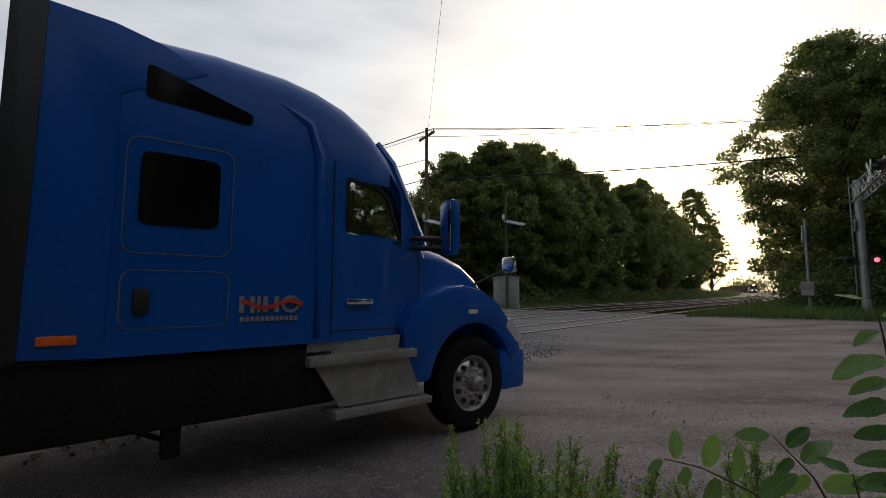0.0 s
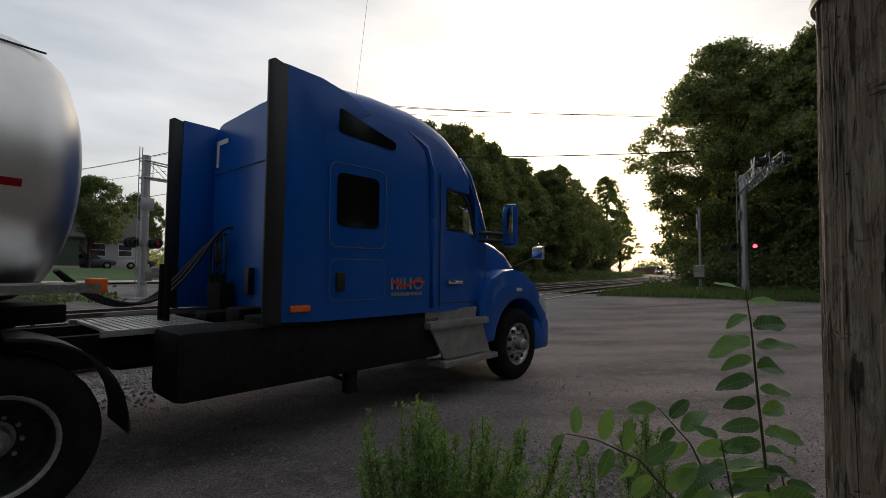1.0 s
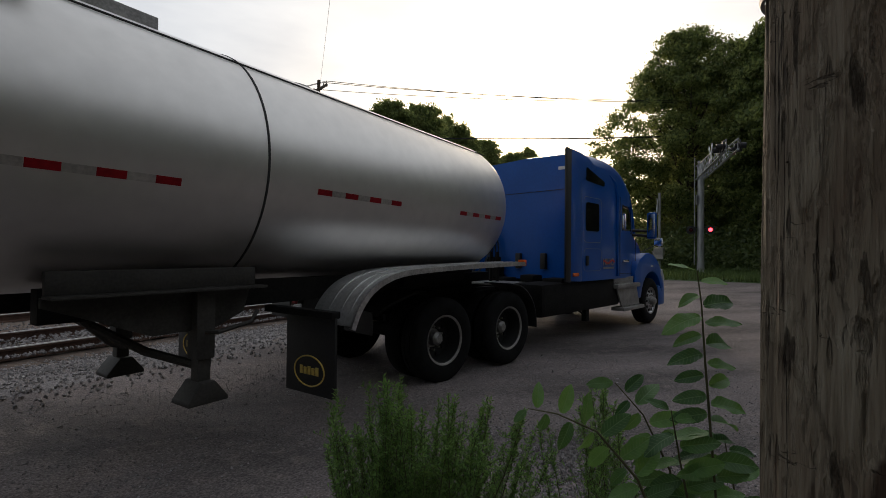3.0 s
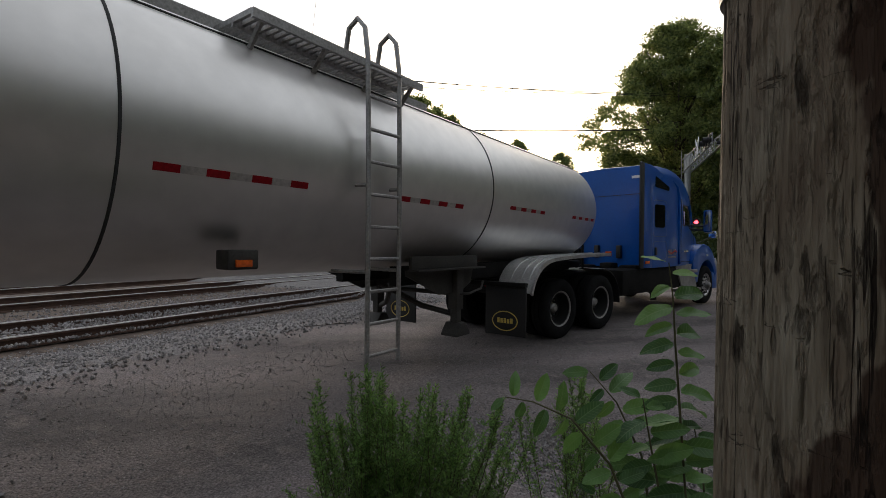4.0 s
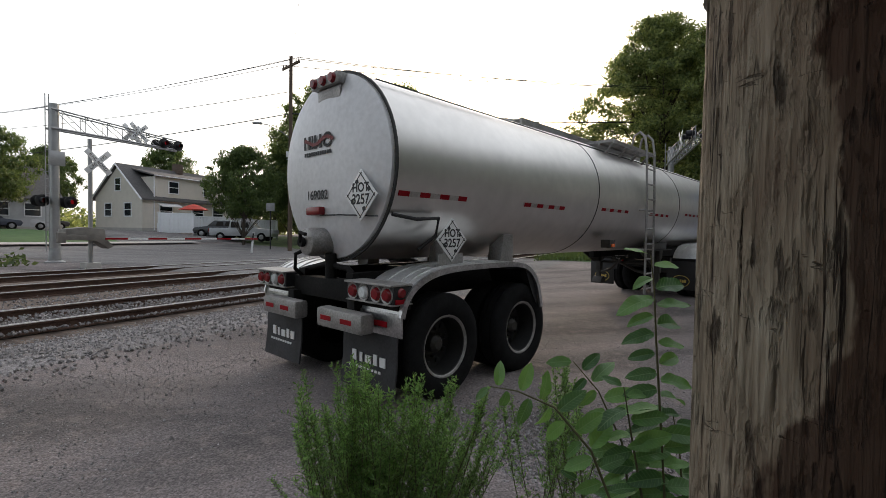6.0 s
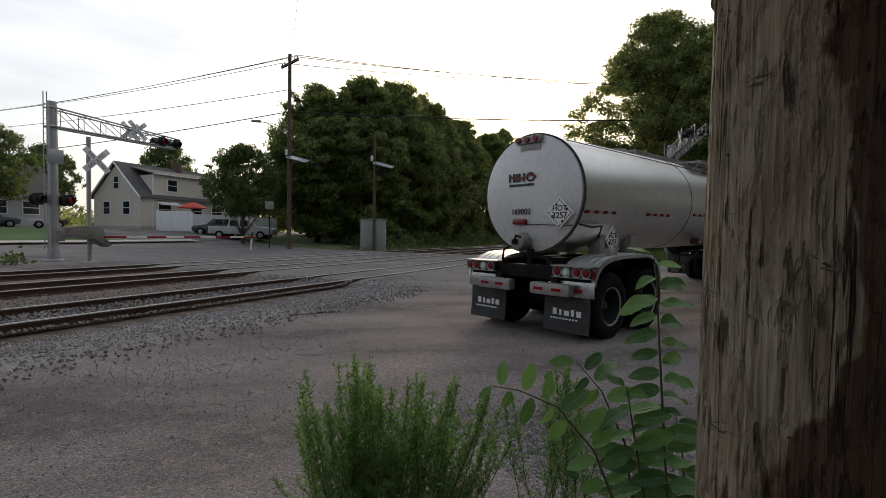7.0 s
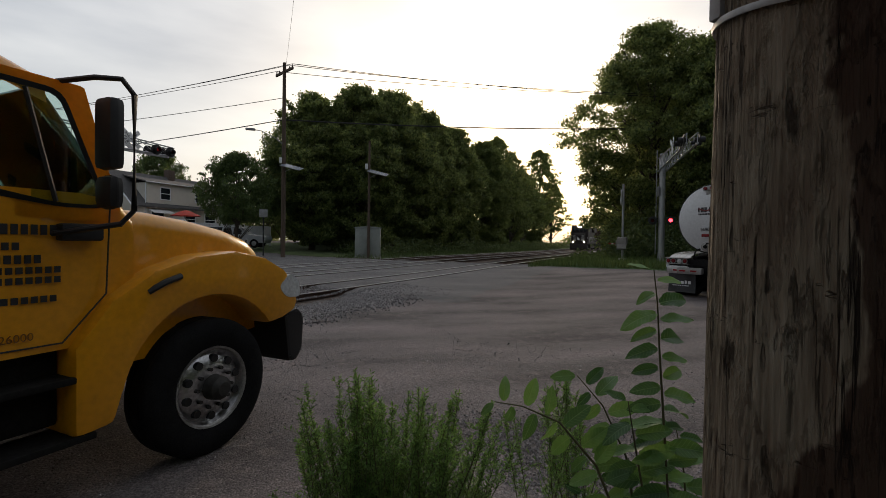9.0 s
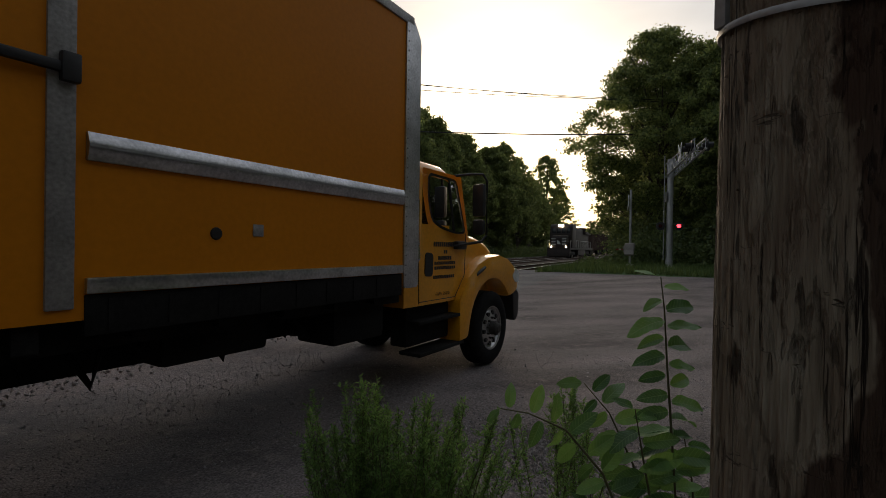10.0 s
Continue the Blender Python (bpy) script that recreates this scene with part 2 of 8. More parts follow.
GRAVEL = ground_mat("packed_gravel", (0.10, 0.089, 0.086), (0.172, 0.150, 0.146), (0.24, 0.208, 0.202), (0.20, 0.168, 0.158))
BALLAST = ground_mat("grey_ballast", (0.15, 0.138, 0.136), (0.21, 0.195, 0.194), (0.26, 0.245, 0.245), (0.17, 0.14, 0.125), 1.0)
ASPHALT = ground_mat("worn_asphalt", (0.12, 0.115, 0.115), (0.16, 0.152, 0.150), (0.20, 0.19, 0.185), (0.18, 0.16, 0.15), 0.25)
STONE = mat("ballast_stone", (0.235, 0.222, 0.22), 0.9, var=0.4, scale=9, fine=60)


def island_vary(m, amount):
    """Each loose piece takes its own shade."""
    n, l = m.node_tree.nodes, m.node_tree.links
    b = n["Principled BSDF"]
    src = b.inputs["Base Color"].links[0].from_socket
    g, r, hs = n.new("ShaderNodeNewGeometry"), n.new("ShaderNodeMapRange"), n.new("ShaderNodeHueSaturation")
    r.inputs["To Min"].default_value, r.inputs["To Max"].default_value = 1 - amount, 1 + amount
    l.new(g.outputs["Random Per Island"], r.inputs["Value"])
    l.new(r.outputs[0], hs.inputs["Value"])
    l.new(src, hs.inputs["Color"])
    l.new(hs.outputs[0], b.inputs["Base Color"])


island_vary(STONE, 0.42)
RUSTY = mat("brown_ballast", (0.12, 0.088, 0.07), 0.95, var=0.4, scale=9, fine=60, bump=0.4)
RAILSIDE = mat("rusty_rail", (0.075, 0.042, 0.03), 0.8, metal=0.2, var=0.35, scale=5, fine=60)
# pale, barely metallic colour paints in the sky's reflection on the railheads
RAILTOP = mat("railhead_sky_sheen", (0.58, 0.56, 0.54), 0.42, metal=0.25, var=0.1, scale=3, fine=40, bump=0.02)
TIE = mat("creosoted_tie", (0.07, 0.05, 0.04), 0.9, var=0.4, scale=6, fine=50, bump=0.3)
GRASS = mat("grass_soil", (0.055, 0.085, 0.025), 0.95, var=0.4, scale=1.5, fine=30, bump=0.3, tint=(0.09, 0.12, 0.04))
LAWN = mat("lawn", (0.05, 0.105, 0.025), 0.95, var=0.3, scale=1.2, fine=40, bump=0.3)
POLEWOOD = wood_pole_mat()
OLDPOLE = mat("brown_pole_wood", (0.10, 0.07, 0.05), 0.9, var=0.35, scale=3, fine=40, stretch=(1, 1, 0.1), bump=0.3)
ALU = mat("aluminium_grey", (0.36, 0.36, 0.36), 0.42, metal=0.75, var=0.12, scale=3, fine=60, bump=0.03)
GALV = mat("galvanised_steel", (0.31, 0.31, 0.31), 0.55, metal=0.5, var=0.18, scale=4, fine=50, bump=0.05)
GATEBOX = mat("grimy_gate_box", (0.20, 0.185, 0.165), 0.7, metal=0.2, var=0.3, scale=4, fine=50, bump=0.1)
BLACKP = mat("black_painted_metal", (0.012, 0.012, 0.013), 0.5, var=0.3, bump=0.05)
RUBBER = mat("tyre_rubber", (0.010, 0.010, 0.0105), 0.9, var=0.4, scale=8, fine=80, bump=0.2, spec=0.15)
WHITEP = mat("white_paint", (0.74, 0.74, 0.73), 0.5, var=0.06, scale=3, fine=40, bump=0.03)
REDP = mat("red_reflective", (0.26, 0.006, 0.012), 0.7, var=0.25, bump=0.02, spec=0.15)
REDGLOW = glow("lit_red_lens", (1.0, 0.02, 0.03), 14.0)
REDDIM = glow("dim_red_lens", (0.35, 0.008, 0.014), 0.15)
DARKRED = mat("unlit_red_lens", (0.10, 0.006, 0.008), 0.15, var=0.1, bump=0.0)
CHROME = mat("chrome", (0.82, 0.82, 0.83), 0.12, metal=1.0, var=0.05, bump=0.0)
WIRE = mat("cable_black", (0.02, 0.02, 0.02), 0.7, bump=0.0)
BARK = mat("bark", (0.07, 0.055, 0.042), 0.95, var=0.4, scale=5, fine=40, stretch=(1, 1, 0.3), bump=0.6, dist=0.03)
LEAF = leaf_mat("tree_leaves", (0.05, 0.085, 0.026), (0.21, 0.26, 0.08), 0.55)
LEAF2 = leaf_mat("light_tree_leaves", (0.04, 0.075, 0.018), (0.10, 0.15, 0.04), 0.35)
SHRUB = leaf_mat("shrub_leaves", (0.04, 0.07, 0.02), (0.12, 0.16, 0.05), 0.35)
WEED = leaf_mat("weed_leaves", (0.055, 0.13, 0.030), (0.16, 0.31, 0.075), 0.4)
BIGLEAF = leaf_mat("broad_leaves", (0.022, 0.075, 0.018), (0.105, 0.235, 0.05), 0.3, per_object=True)
STEM = mat("plant_stem", (0.075, 0.075, 0.03), 0.7, bump=0.1)
SIDING = mat("beige_siding", (0.68, 0.63, 0.56), 0.7, var=0.06, scale=2, fine=30, bump=0.05)
ROOF = mat("grey_shingle", (0.10, 0.095, 0.095), 0.9, var=0.25, scale=6, fine=50, bump=0.3)
PANE = glass("window_glass", (0.02, 0.025, 0.03))
PVC = mat("white_vinyl", (0.80, 0.80, 0.82), 0.45, var=0.04, bump=0.02)
CABINET = mat("grey_green_cabinet", (0.30, 0.32, 0.29), 0.55, metal=0.2, var=0.15, scale=2, fine=30, bump=0.05)
CONCRETE = mat("concrete", (0.42, 0.40, 0.37), 0.9, var=0.15, scale=3, fine=50, bump=0.2)


# ---- helpers of this scene ----
EU, EV = Vector((0.676, 0.737, 0)), Vector((-0.737, 0.676, 0))  # along the tracks, across them


def smooth(a, b, x):
    t = min(1.0, max(0.0, (x - a) / (b - a)))
    return t * t * (3 - 2 * t)


def uv_of(x, y):
    return 0.676 * x + 0.737 * y, -0.737 * x + 0.676 * y


def base_z(u, v):
    """Level of the drivable ground: the lot, the hump of the crossing, the rise to the houses."""
    near, far, k = 0.5 * smooth(10, 32, u), 0.19 + 0.1 * smooth(15, 35, u), smooth(4, 8, v)
    return near * (1 - k) + far * k + 1.25 * smooth(24, 48, v) * (1 - smooth(40, 70, u))


def gz(x, y):
    """The ground sheet: as base_z, sunk beside the crossing where the tracks lie in ballast."""
    u, v = uv_of(x, y)
    v2 = v - curve_v(u)
    dip = smooth(5.8, 8.2, v2) * (1 - smooth(18.5, 20.5, v2)) * (1 - smooth(9.8, 11.2, u) * (1 - smooth(27.5, 29, u)))
    return base_z(u, v) - 0.17 * dip


def curve_v(u):
    return 5.6e-4 * max(0.0, u - 55) ** 2


def uv(u, v, z=0.0):
    """A point at u along and v across the tracks, on their curve."""
    p = EU * u + EV * (v + curve_v(u))
    return Vector((p.x, p.y, z))


def mesh_from(bm, name, material, flat=False):
    me = bpy.data.meshes.new(name)
    bm.normal_update()
    bm.to_mesh(me)
    bm.free()
    if not flat:
        for p in me.polygons:
            p.use_smooth = True
        me.set_sharp_from_angle(angle=radians(38))
    me.materials.append(material)
    return me


def part(name, bm, material, parent=None, label="", flat=False):
    ob = new(name, mesh_from(bm, name, material, flat))
    if parent is not None:
        ob.parent = parent
    if label:
        tagged(ob, label)
    return ob


def thing(name, m, label, category, group="", kind=""):
    ob = new(name)
    ob.empty_display_size = 0.2
    ob.matrix_world = m
    return tagged(ob, label, category, group, kind)


def B():
    return bmesh.new()


def box(bm, x0, x1, y0, y1, z0, z1, bev=0.0, m=None):
    r = bmesh.ops.create_cube(bm, size=1.0)
    vs = r["verts"]
    for v in vs:
        v.co = Vector(((x0 + x1) / 2 + v.co.x * (x1 - x0), (y0 + y1) / 2 + v.co.y * (y1 - y0), (z0 + z1) / 2 + v.co.z * (z1 - z0)))
    if bev:
        es = list({e for v in vs for e in v.link_edges})
        out = bmesh.ops.bevel(bm, geom=es, offset=bev, segments=2, affect="EDGES", profile=0.6)
        vs = list({v for f in out["faces"] for v in f.verts} | {v for v in vs if v.is_valid})
    if m is not None:
        for v in vs:
            v.co = m @ v.co
    return bm


def rod(bm, p0, p1, r0, r1=None, seg=10, caps=True):
    """A round bar from p0 to p1."""
    p0, p1 = Vector(p0), Vector(p1)
    r1 = r0 if r1 is None else r1
    q = (p1 - p0).to_track_quat("Z", "Y")
    rings = []
    for p, r in ((p0, r0), (p1, r1)):
        rings.append([bm.verts.new(p + q @ Vector((r * math.cos(2 * math.pi * k / seg), r * math.sin(2 * math.pi * k / seg), 0))) for k in range(seg)])
    for k in range(seg):
        bm.faces.new((rings[0][k], rings[0][(k + 1) % seg], rings[1][(k + 1) % seg], rings[1][k]))
    if caps:
        bm.faces.new(rings[0][::-1])
        bm.faces.new(rings[1])
    return bm


def tube(bm, pts, r, seg=8):
    """A bent bar through points."""
    pts = [Vector(p) for p in pts]
    rings = []
    for i, p in enumerate(pts):
        d = (pts[min(i + 1, len(pts) - 1)] - pts[max(i - 1, 0)]).normalized()
        q = d.to_track_quat("Z", "Y")
        rr = r[i] if isinstance(r, (list, tuple)) else r
        rings.append([bm.verts.new(p + q @ Vector((rr * math.cos(2 * math.pi * k / seg), rr * math.sin(2 * math.pi * k / seg), 0))) for k in range(seg)])
    for a, b in zip(rings[:-1], rings[1:]):
        for k in range(seg):
            bm.faces.new((a[k], a[(k + 1) % seg], b[(k + 1) % seg], b[k]))
    bm.faces.new(rings[0][::-1])
    bm.faces.new(rings[-1])
    return bm


def lathe(bm, profile, axis="Y", seg=32, at=(0, 0, 0)):
    """Turns (radius, along) pairs round an axis; closed where the radius is 0."""
    rings = []
    for r, h in profile:
        ring = []
        for k in range(1 if r < 1e-6 else seg):
            c, s = r * math.cos(2 * math.pi * k / seg), r * math.sin(2 * math.pi * k / seg)
            co = {"Y": (c, h, s), "X": (h, c, s), "Z": (c, s, h)}[axis]
            ring.append(bm.verts.new(Vector(co) + Vector(at)))
        rings.append(ring)
    for a, b in zip(rings[:-1], rings[1:]):
        for k in range(seg):
            f = [a[k % len(a)], a[(k + 1) % len(a)], b[(k + 1) % len(b)], b[k % len(b)]]
            f = list(dict.fromkeys(f))
            if len(f) > 2:
                bm.faces.new(f)
    bmesh.ops.recalc_face_normals(bm, faces=bm.faces)
    return bm


def prism(bm, outline, y0, y1, bev=0.0):
    """A side outline of (x, z) drawn out from y0 to y1."""
    a = [bm.verts.new((x, y0, z)) for x, z in outline]
    b = [bm.verts.new((x, y1, z)) for x, z in outline]
    n = len(outline)
    fs = [bm.faces.new(a), bm.faces.new(b[::-1])]
    for k in range(n):
        fs.append(bm.faces.new((a[k], b[k], b[(k + 1) % n], a[(k + 1) % n])))
    bmesh.ops.recalc_face_normals(bm, faces=fs)
    if bev:
        bmesh.ops.bevel(bm, geom=list({e for f in fs for e in f.edges}), offset=bev, segments=2, affect="EDGES", profile=0.6)
    return bm


def loft(bm, sections, close=True):
    """Skins equal-length rings of points."""
    rings = [[bm.verts.new(p) for p in s] for s in sections]
    n = len(rings[0])
    for a, b in zip(rings[:-1], rings[1:]):
        for k in range(n):
            bm.faces.new((a[k], a[(k + 1) % n], b[(k + 1) % n], b[k]))
    if close:
        bm.faces.new(rings[0][::-1])
        bm.faces.new(rings[-1])
    bmesh.ops.recalc_face_normals(bm, faces=bm.faces)
    return bm


def text_part(words, size, m, material, parent, name="lettering", bold=0.0):
    """Lettering in the built-in font, as a mesh."""
    cu = bpy.data.curves.new(name, "FONT")
    cu.body, cu.size, cu.align_x, cu.align_y, cu.extrude, cu.offset = words, size, "CENTER", "CENTER", 0.001, bold
    tmp = bpy.data.objects.new(name, cu)
    scene.collection.objects.link(tmp)
    me = bpy.data.meshes.new_from_object(tmp.evaluated_get(bpy.context.evaluated_depsgraph_get()))
    bpy.data.objects.remove(tmp)
    me.materials.clear()
    me.materials.append(material)
    ob = new(name, me)
    ob.parent = parent
    ob.matrix_basis = m
    return ob


# ---- ground ----
def ground_sheet():
    axis = [0.0]
    step = 0.3
    while axis[-1] < 2600:
        axis.append(axis[-1] + step)
        if axis[-1] > 22:
            step *= 1.13
    axis = [-a for a in axis[:0:-1]] + axis
    ox, oy = 2.0, 12.0
    verts, faces, n = [], [], len(axis)
    for a in axis:
        for b in axis:
            x, y = a + ox, b + oy
            d = math.hypot(x, y)
            z = gz(x, y) + (0.035 * noise.noise(Vector((x * 0.5, y * 0.5, 0))) + 0.012 * noise.noise(Vector((x * 2.3, y * 2.3, 4)))) * (0 if d > 60 else 0.15 if 9 < uv_of(x, y)[0] < 30 and uv_of(x, y)[1] > 4 else 1)
            verts.append((x, y, z))
    for i in range(n - 1):
        for j in range(n - 1):
            k = i * n + j
            faces.append((k, k + n, k + n + 1, k + 1))
    me = bpy.data.meshes.new("ground")
    me.from_pydata(verts, [], faces)
    for p in me.polygons:
        p.use_smooth = True
    me.materials.append(GRAVEL)
    tagged(new("ground", me), "grey-brown packed gravel lot with worn wheel tracks", "ground", kind="structure")


def strip(name, material, us, vs, lift, label, category, ragged=0.0, zf=None):
    """A sheet that follows the ground between u and v limits, with a ragged rim."""
    bm = B()
    grid = []
    for i, u in enumerate(us):
        row = []
        for j, v in enumerate(vs):
            edge = (i in (0, len(us) - 1)) or (j in (0, len(vs) - 1))
            du = ragged * noise.noise(Vector((v * 0.9, u * 0.2, 3))) * 2 if i in (0, len(us) - 1) else 0
            dv = ragged * noise.noise(Vector((u * 0.9, v * 0.2, 7))) * 2 if j in (0, len(vs) - 1) else 0
            p = uv(u + du, v + dv)
            z = (zf(u + du, v + dv) if zf else gz(p.x, p.y))
            row.append(bm.verts.new((p.x, p.y, z + (lift if not (edge and ragged) else lift * 0.1))))
        grid.append(row)
    for a, b in zip(grid[:-1], grid[1:]):
        for k in range(len(vs) - 1):
            bm.faces.new((a[k], b[k], b[k + 1], a[k + 1]))
    bmesh.ops.recalc_face_normals(bm, faces=bm.faces)
    ob = part(name, bm, material)
    return tagged(ob, label, category, kind="structure")


def rng(a, b, s):
    n = max(1, int(round((b - a) / s)))
    return [a + (b - a) * k / n for k in range(n + 1)]


ground_sheet()
strip("road", ASPHALT, rng(10.8, 27.8, 0.5), rng(5.0, 33, 0.6), 0.035, "worn grey asphalt road over the level crossing", "road", 0.25)
strip("road_near", ASPHALT, rng(13, 70, 0.7), rng(-14, -3.0, 0.6), 0.05, "worn grey asphalt road leaving the crossing", "road", 0.6)
strip("verge_north", GRASS, rng(28.6, 190, 1.5), rng(19.6, 40, 1.2), 0.06, "weedy green verge beside the tracks", "grass", 0.4)
strip("verge_east", LAWN, rng(24.6, 120, 0.9), rng(-2.8, 6.8, 0.6), 0.07, "grassy green verge beside the crossing", "grass", 0.3)
strip("street", ASPHALT, rng(-45, 10.6, 1.0), rng(28.0, 33, 0.8), 0.10, "grey asphalt street along the houses", "road", 0.2)
strip("lawn", LAWN, rng(-45, 19.5, 1.0), rng(34.6, 75, 1.0), 0.16, "mown green lawn before the houses", "lawn", 0.3)
strip("pavement", CONCRETE, rng(-45, 24, 1.0), rng(33.2, 34.4, 0.6), 0.14, "pale concrete pavement along the street", "pavement")
strip("weedy_strip", GRASS, rng(-45, 9.0, 1.0), rng(24.0, 27.8, 0.7), 0.10, "weedy green strip beside the tracks", "grass", 0.3)

for v0, v1, lift in ((5.9, 8.0, 0.03), (9.95, 12.3, 0.12), (14.2, 16.3, 0.12)):
    strip("ballast_bed", BALLAST if v0 < 7 else RUSTY, rng(-45, 12.2 if v0 < 7 else 10.7, 0.5), rng(v0, v1, 0.4), lift, "bed of crushed stone beside the rails", "ballast", 0.22)


def ballast():
    """Ballast bed between and beside the three tracks, in loose stones."""
    rs = random.Random(5)
    verts, faces = [], []

    def stone(p, s):
        k = len(verts)
        q = Euler((rs.random() * 6, rs.random() * 6, rs.random() * 6)).to_matrix()
        for d in ((1, 0, 0), (-0.9, 0.2, 0), (0, 0.9, 0.1), (0.1, -1, 0), (0, 0, 0.8), (0.1, 0.1, -0.8)):
            verts.append(p + q @ Vector([c * s * rs.uniform(0.7, 1.2) for c in d]))
        for a, b, c in ((0, 2, 4), (2, 1, 4), (1, 3, 4), (3, 0, 4), (2, 0, 5), (1, 2, 5), (3, 1, 5), (0, 3, 5)):
            faces.append((k + a, k + b, k + c))

    for _ in range(30000):
        u, v = rs.uniform(-8, 10.6) if rs.random() < 0.86 else rs.uniform(8, 13), rs.triangular(5.4, 12.3, 7.2)
        if u > 10.6 and v > 7.9:
            continue
        p = uv(u, v)
        stone(Vector((p.x, p.y, gz(p.x, p.y) + (0.03 if v < 8 else 0.13))), rs.uniform(0.014, 0.034))
    for _ in range(2600):
        u, v = rs.uniform(-8, 10.5), rs.uniform(12, 19.5)
        p = uv(u, v)
        stone(Vector((p.x, p.y, gz(p.x, p.y) + 0.01)), rs.uniform(0.03, 0.06))
    me = bpy.data.meshes.new("ballast_stones")
    me.from_pydata(verts, [], faces)
    me.materials.append(STONE)
    tagged(new("ballast_stones", me), "loose grey crushed-stone ballast beside the rails", "ballast", kind="stuff")
    verts, faces = [], []
    for _ in range(9000):
        d = rs.uniform(1.3, 7.5)
        a = rs.uniform(radians(-35), radians(64))
        x, y = d * math.sin(a), d * math.cos(a)
        stone(Vector((x, y, gz(x, y) + 0.004)), rs.uniform(0.004, 0.013) * (2.2 if rs.random() < 0.03 else 1))
    for _ in range(9000):
        x, y = rs.gauss(1.45, 0.55), rs.gauss(2.5, 0.75)
        stone(Vector((x, y, gz(x, y) + 0.004)), rs.uniform(0.006, 0.017))
    for _ in range(5000):
        x, y = rs.uniform(-4, 2.5), rs.gauss(6.2, 1.6)
        stone(Vector((x, y, gz(x, y) + 0.001)), rs.uniform(0.004, 0.011))
    me = bpy.data.meshes.new("gravel_stones")
    me.from_pydata(verts, [], faces)
    me.materials.append(STONE)
    tagged(new("gravel_stones", me), "loose grey pebbles scattered on the lot", "gravel", kind="stuff")


ballast()


def tracks():
    for k, v0 in enumerate((8.22, 12.5, 16.5)):
        th = thing("railway_track", Matrix.Identity(4), "railway track of rusty steel rails on dark ties", "railway track", "tracks over the crossing", "structure")
        us = rng(-30, 55, 1.0) + rng(58, 420, 6.0)
        for dv in (0.0, 1.52):
            for name, prof, material in (("rail", [(-0.07, -0.155), (0.07, -0.155), (0.065, -0.135), (0.012, -0.12), (0.012, -0.04), (0.034, -0.03), (0.034, -0.004), (-0.034, -0.004), (-0.034, -0.03), (-0.012, -0.04), (-0.012, -0.12), (-0.065, -0.135)], RAILSIDE),
                                         ("railhead", [(-0.042, -0.003), (0.042, -0.003), (0.038, 0.012), (-0.038, 0.012)], RAILTOP)):
                secs = []
                for u in us:
                    z = 0.19 + 0.1 * smooth(15, 35, u) + 0.058
                    w = 0.55 if name == "railhead" and u < 13.0 else 1.0  # wider at the crossing, where the pale top imitates reflected sky
                    secs.append([tuple(uv(u, v0 + dv + a * w, z + b)) for a, b in prof])
                part(name, loft(B(), secs), material, th)
        tie = None
        for i in range(int(40 / 0.6)):
            u = -29.5 + 0.6 * i
            p = uv(u, v0 + 0.76, 0)
            if tie is None:
                bm = box(B(), -0.11, 0.11, -1.28, 1.28, -0.1, 0.0, 0.012)
                tie = mesh_from(bm, "tie", TIE)
            ob = new("tie", tie)
            ob.parent = th
            ob.matrix_basis = Matrix.Translation((p.x, p.y, gz(p.x, p.y) + 0.055)) @ Matrix.Rotation(math.atan2(EU.y, EU.x), 4, "Z")
        bed = B()
        for (ua, ub) in ((-60, 10.6), (28.6, 55), (55, 420)):
            uu = rng(ua, ub, 2.0 if ub < 100 else 8.0)
            for a, b in zip(uu[:-1], uu[1:]):
                zz = [0.19 + 0.1 * smooth(15, 35, q) - 0.12 for q in (a, b)]
                bed.faces.new([bed.verts.new(q) for q in (uv(a, v0 - 0.8, zz[0]), uv(b, v0 - 0.8, zz[1]), uv(b, v0 + 2.4, zz[1]), uv(a, v0 + 2.4, zz[0]))])
        part("track_bed", bed, RUSTY, th, "brown stained ballast bed")


tracks()


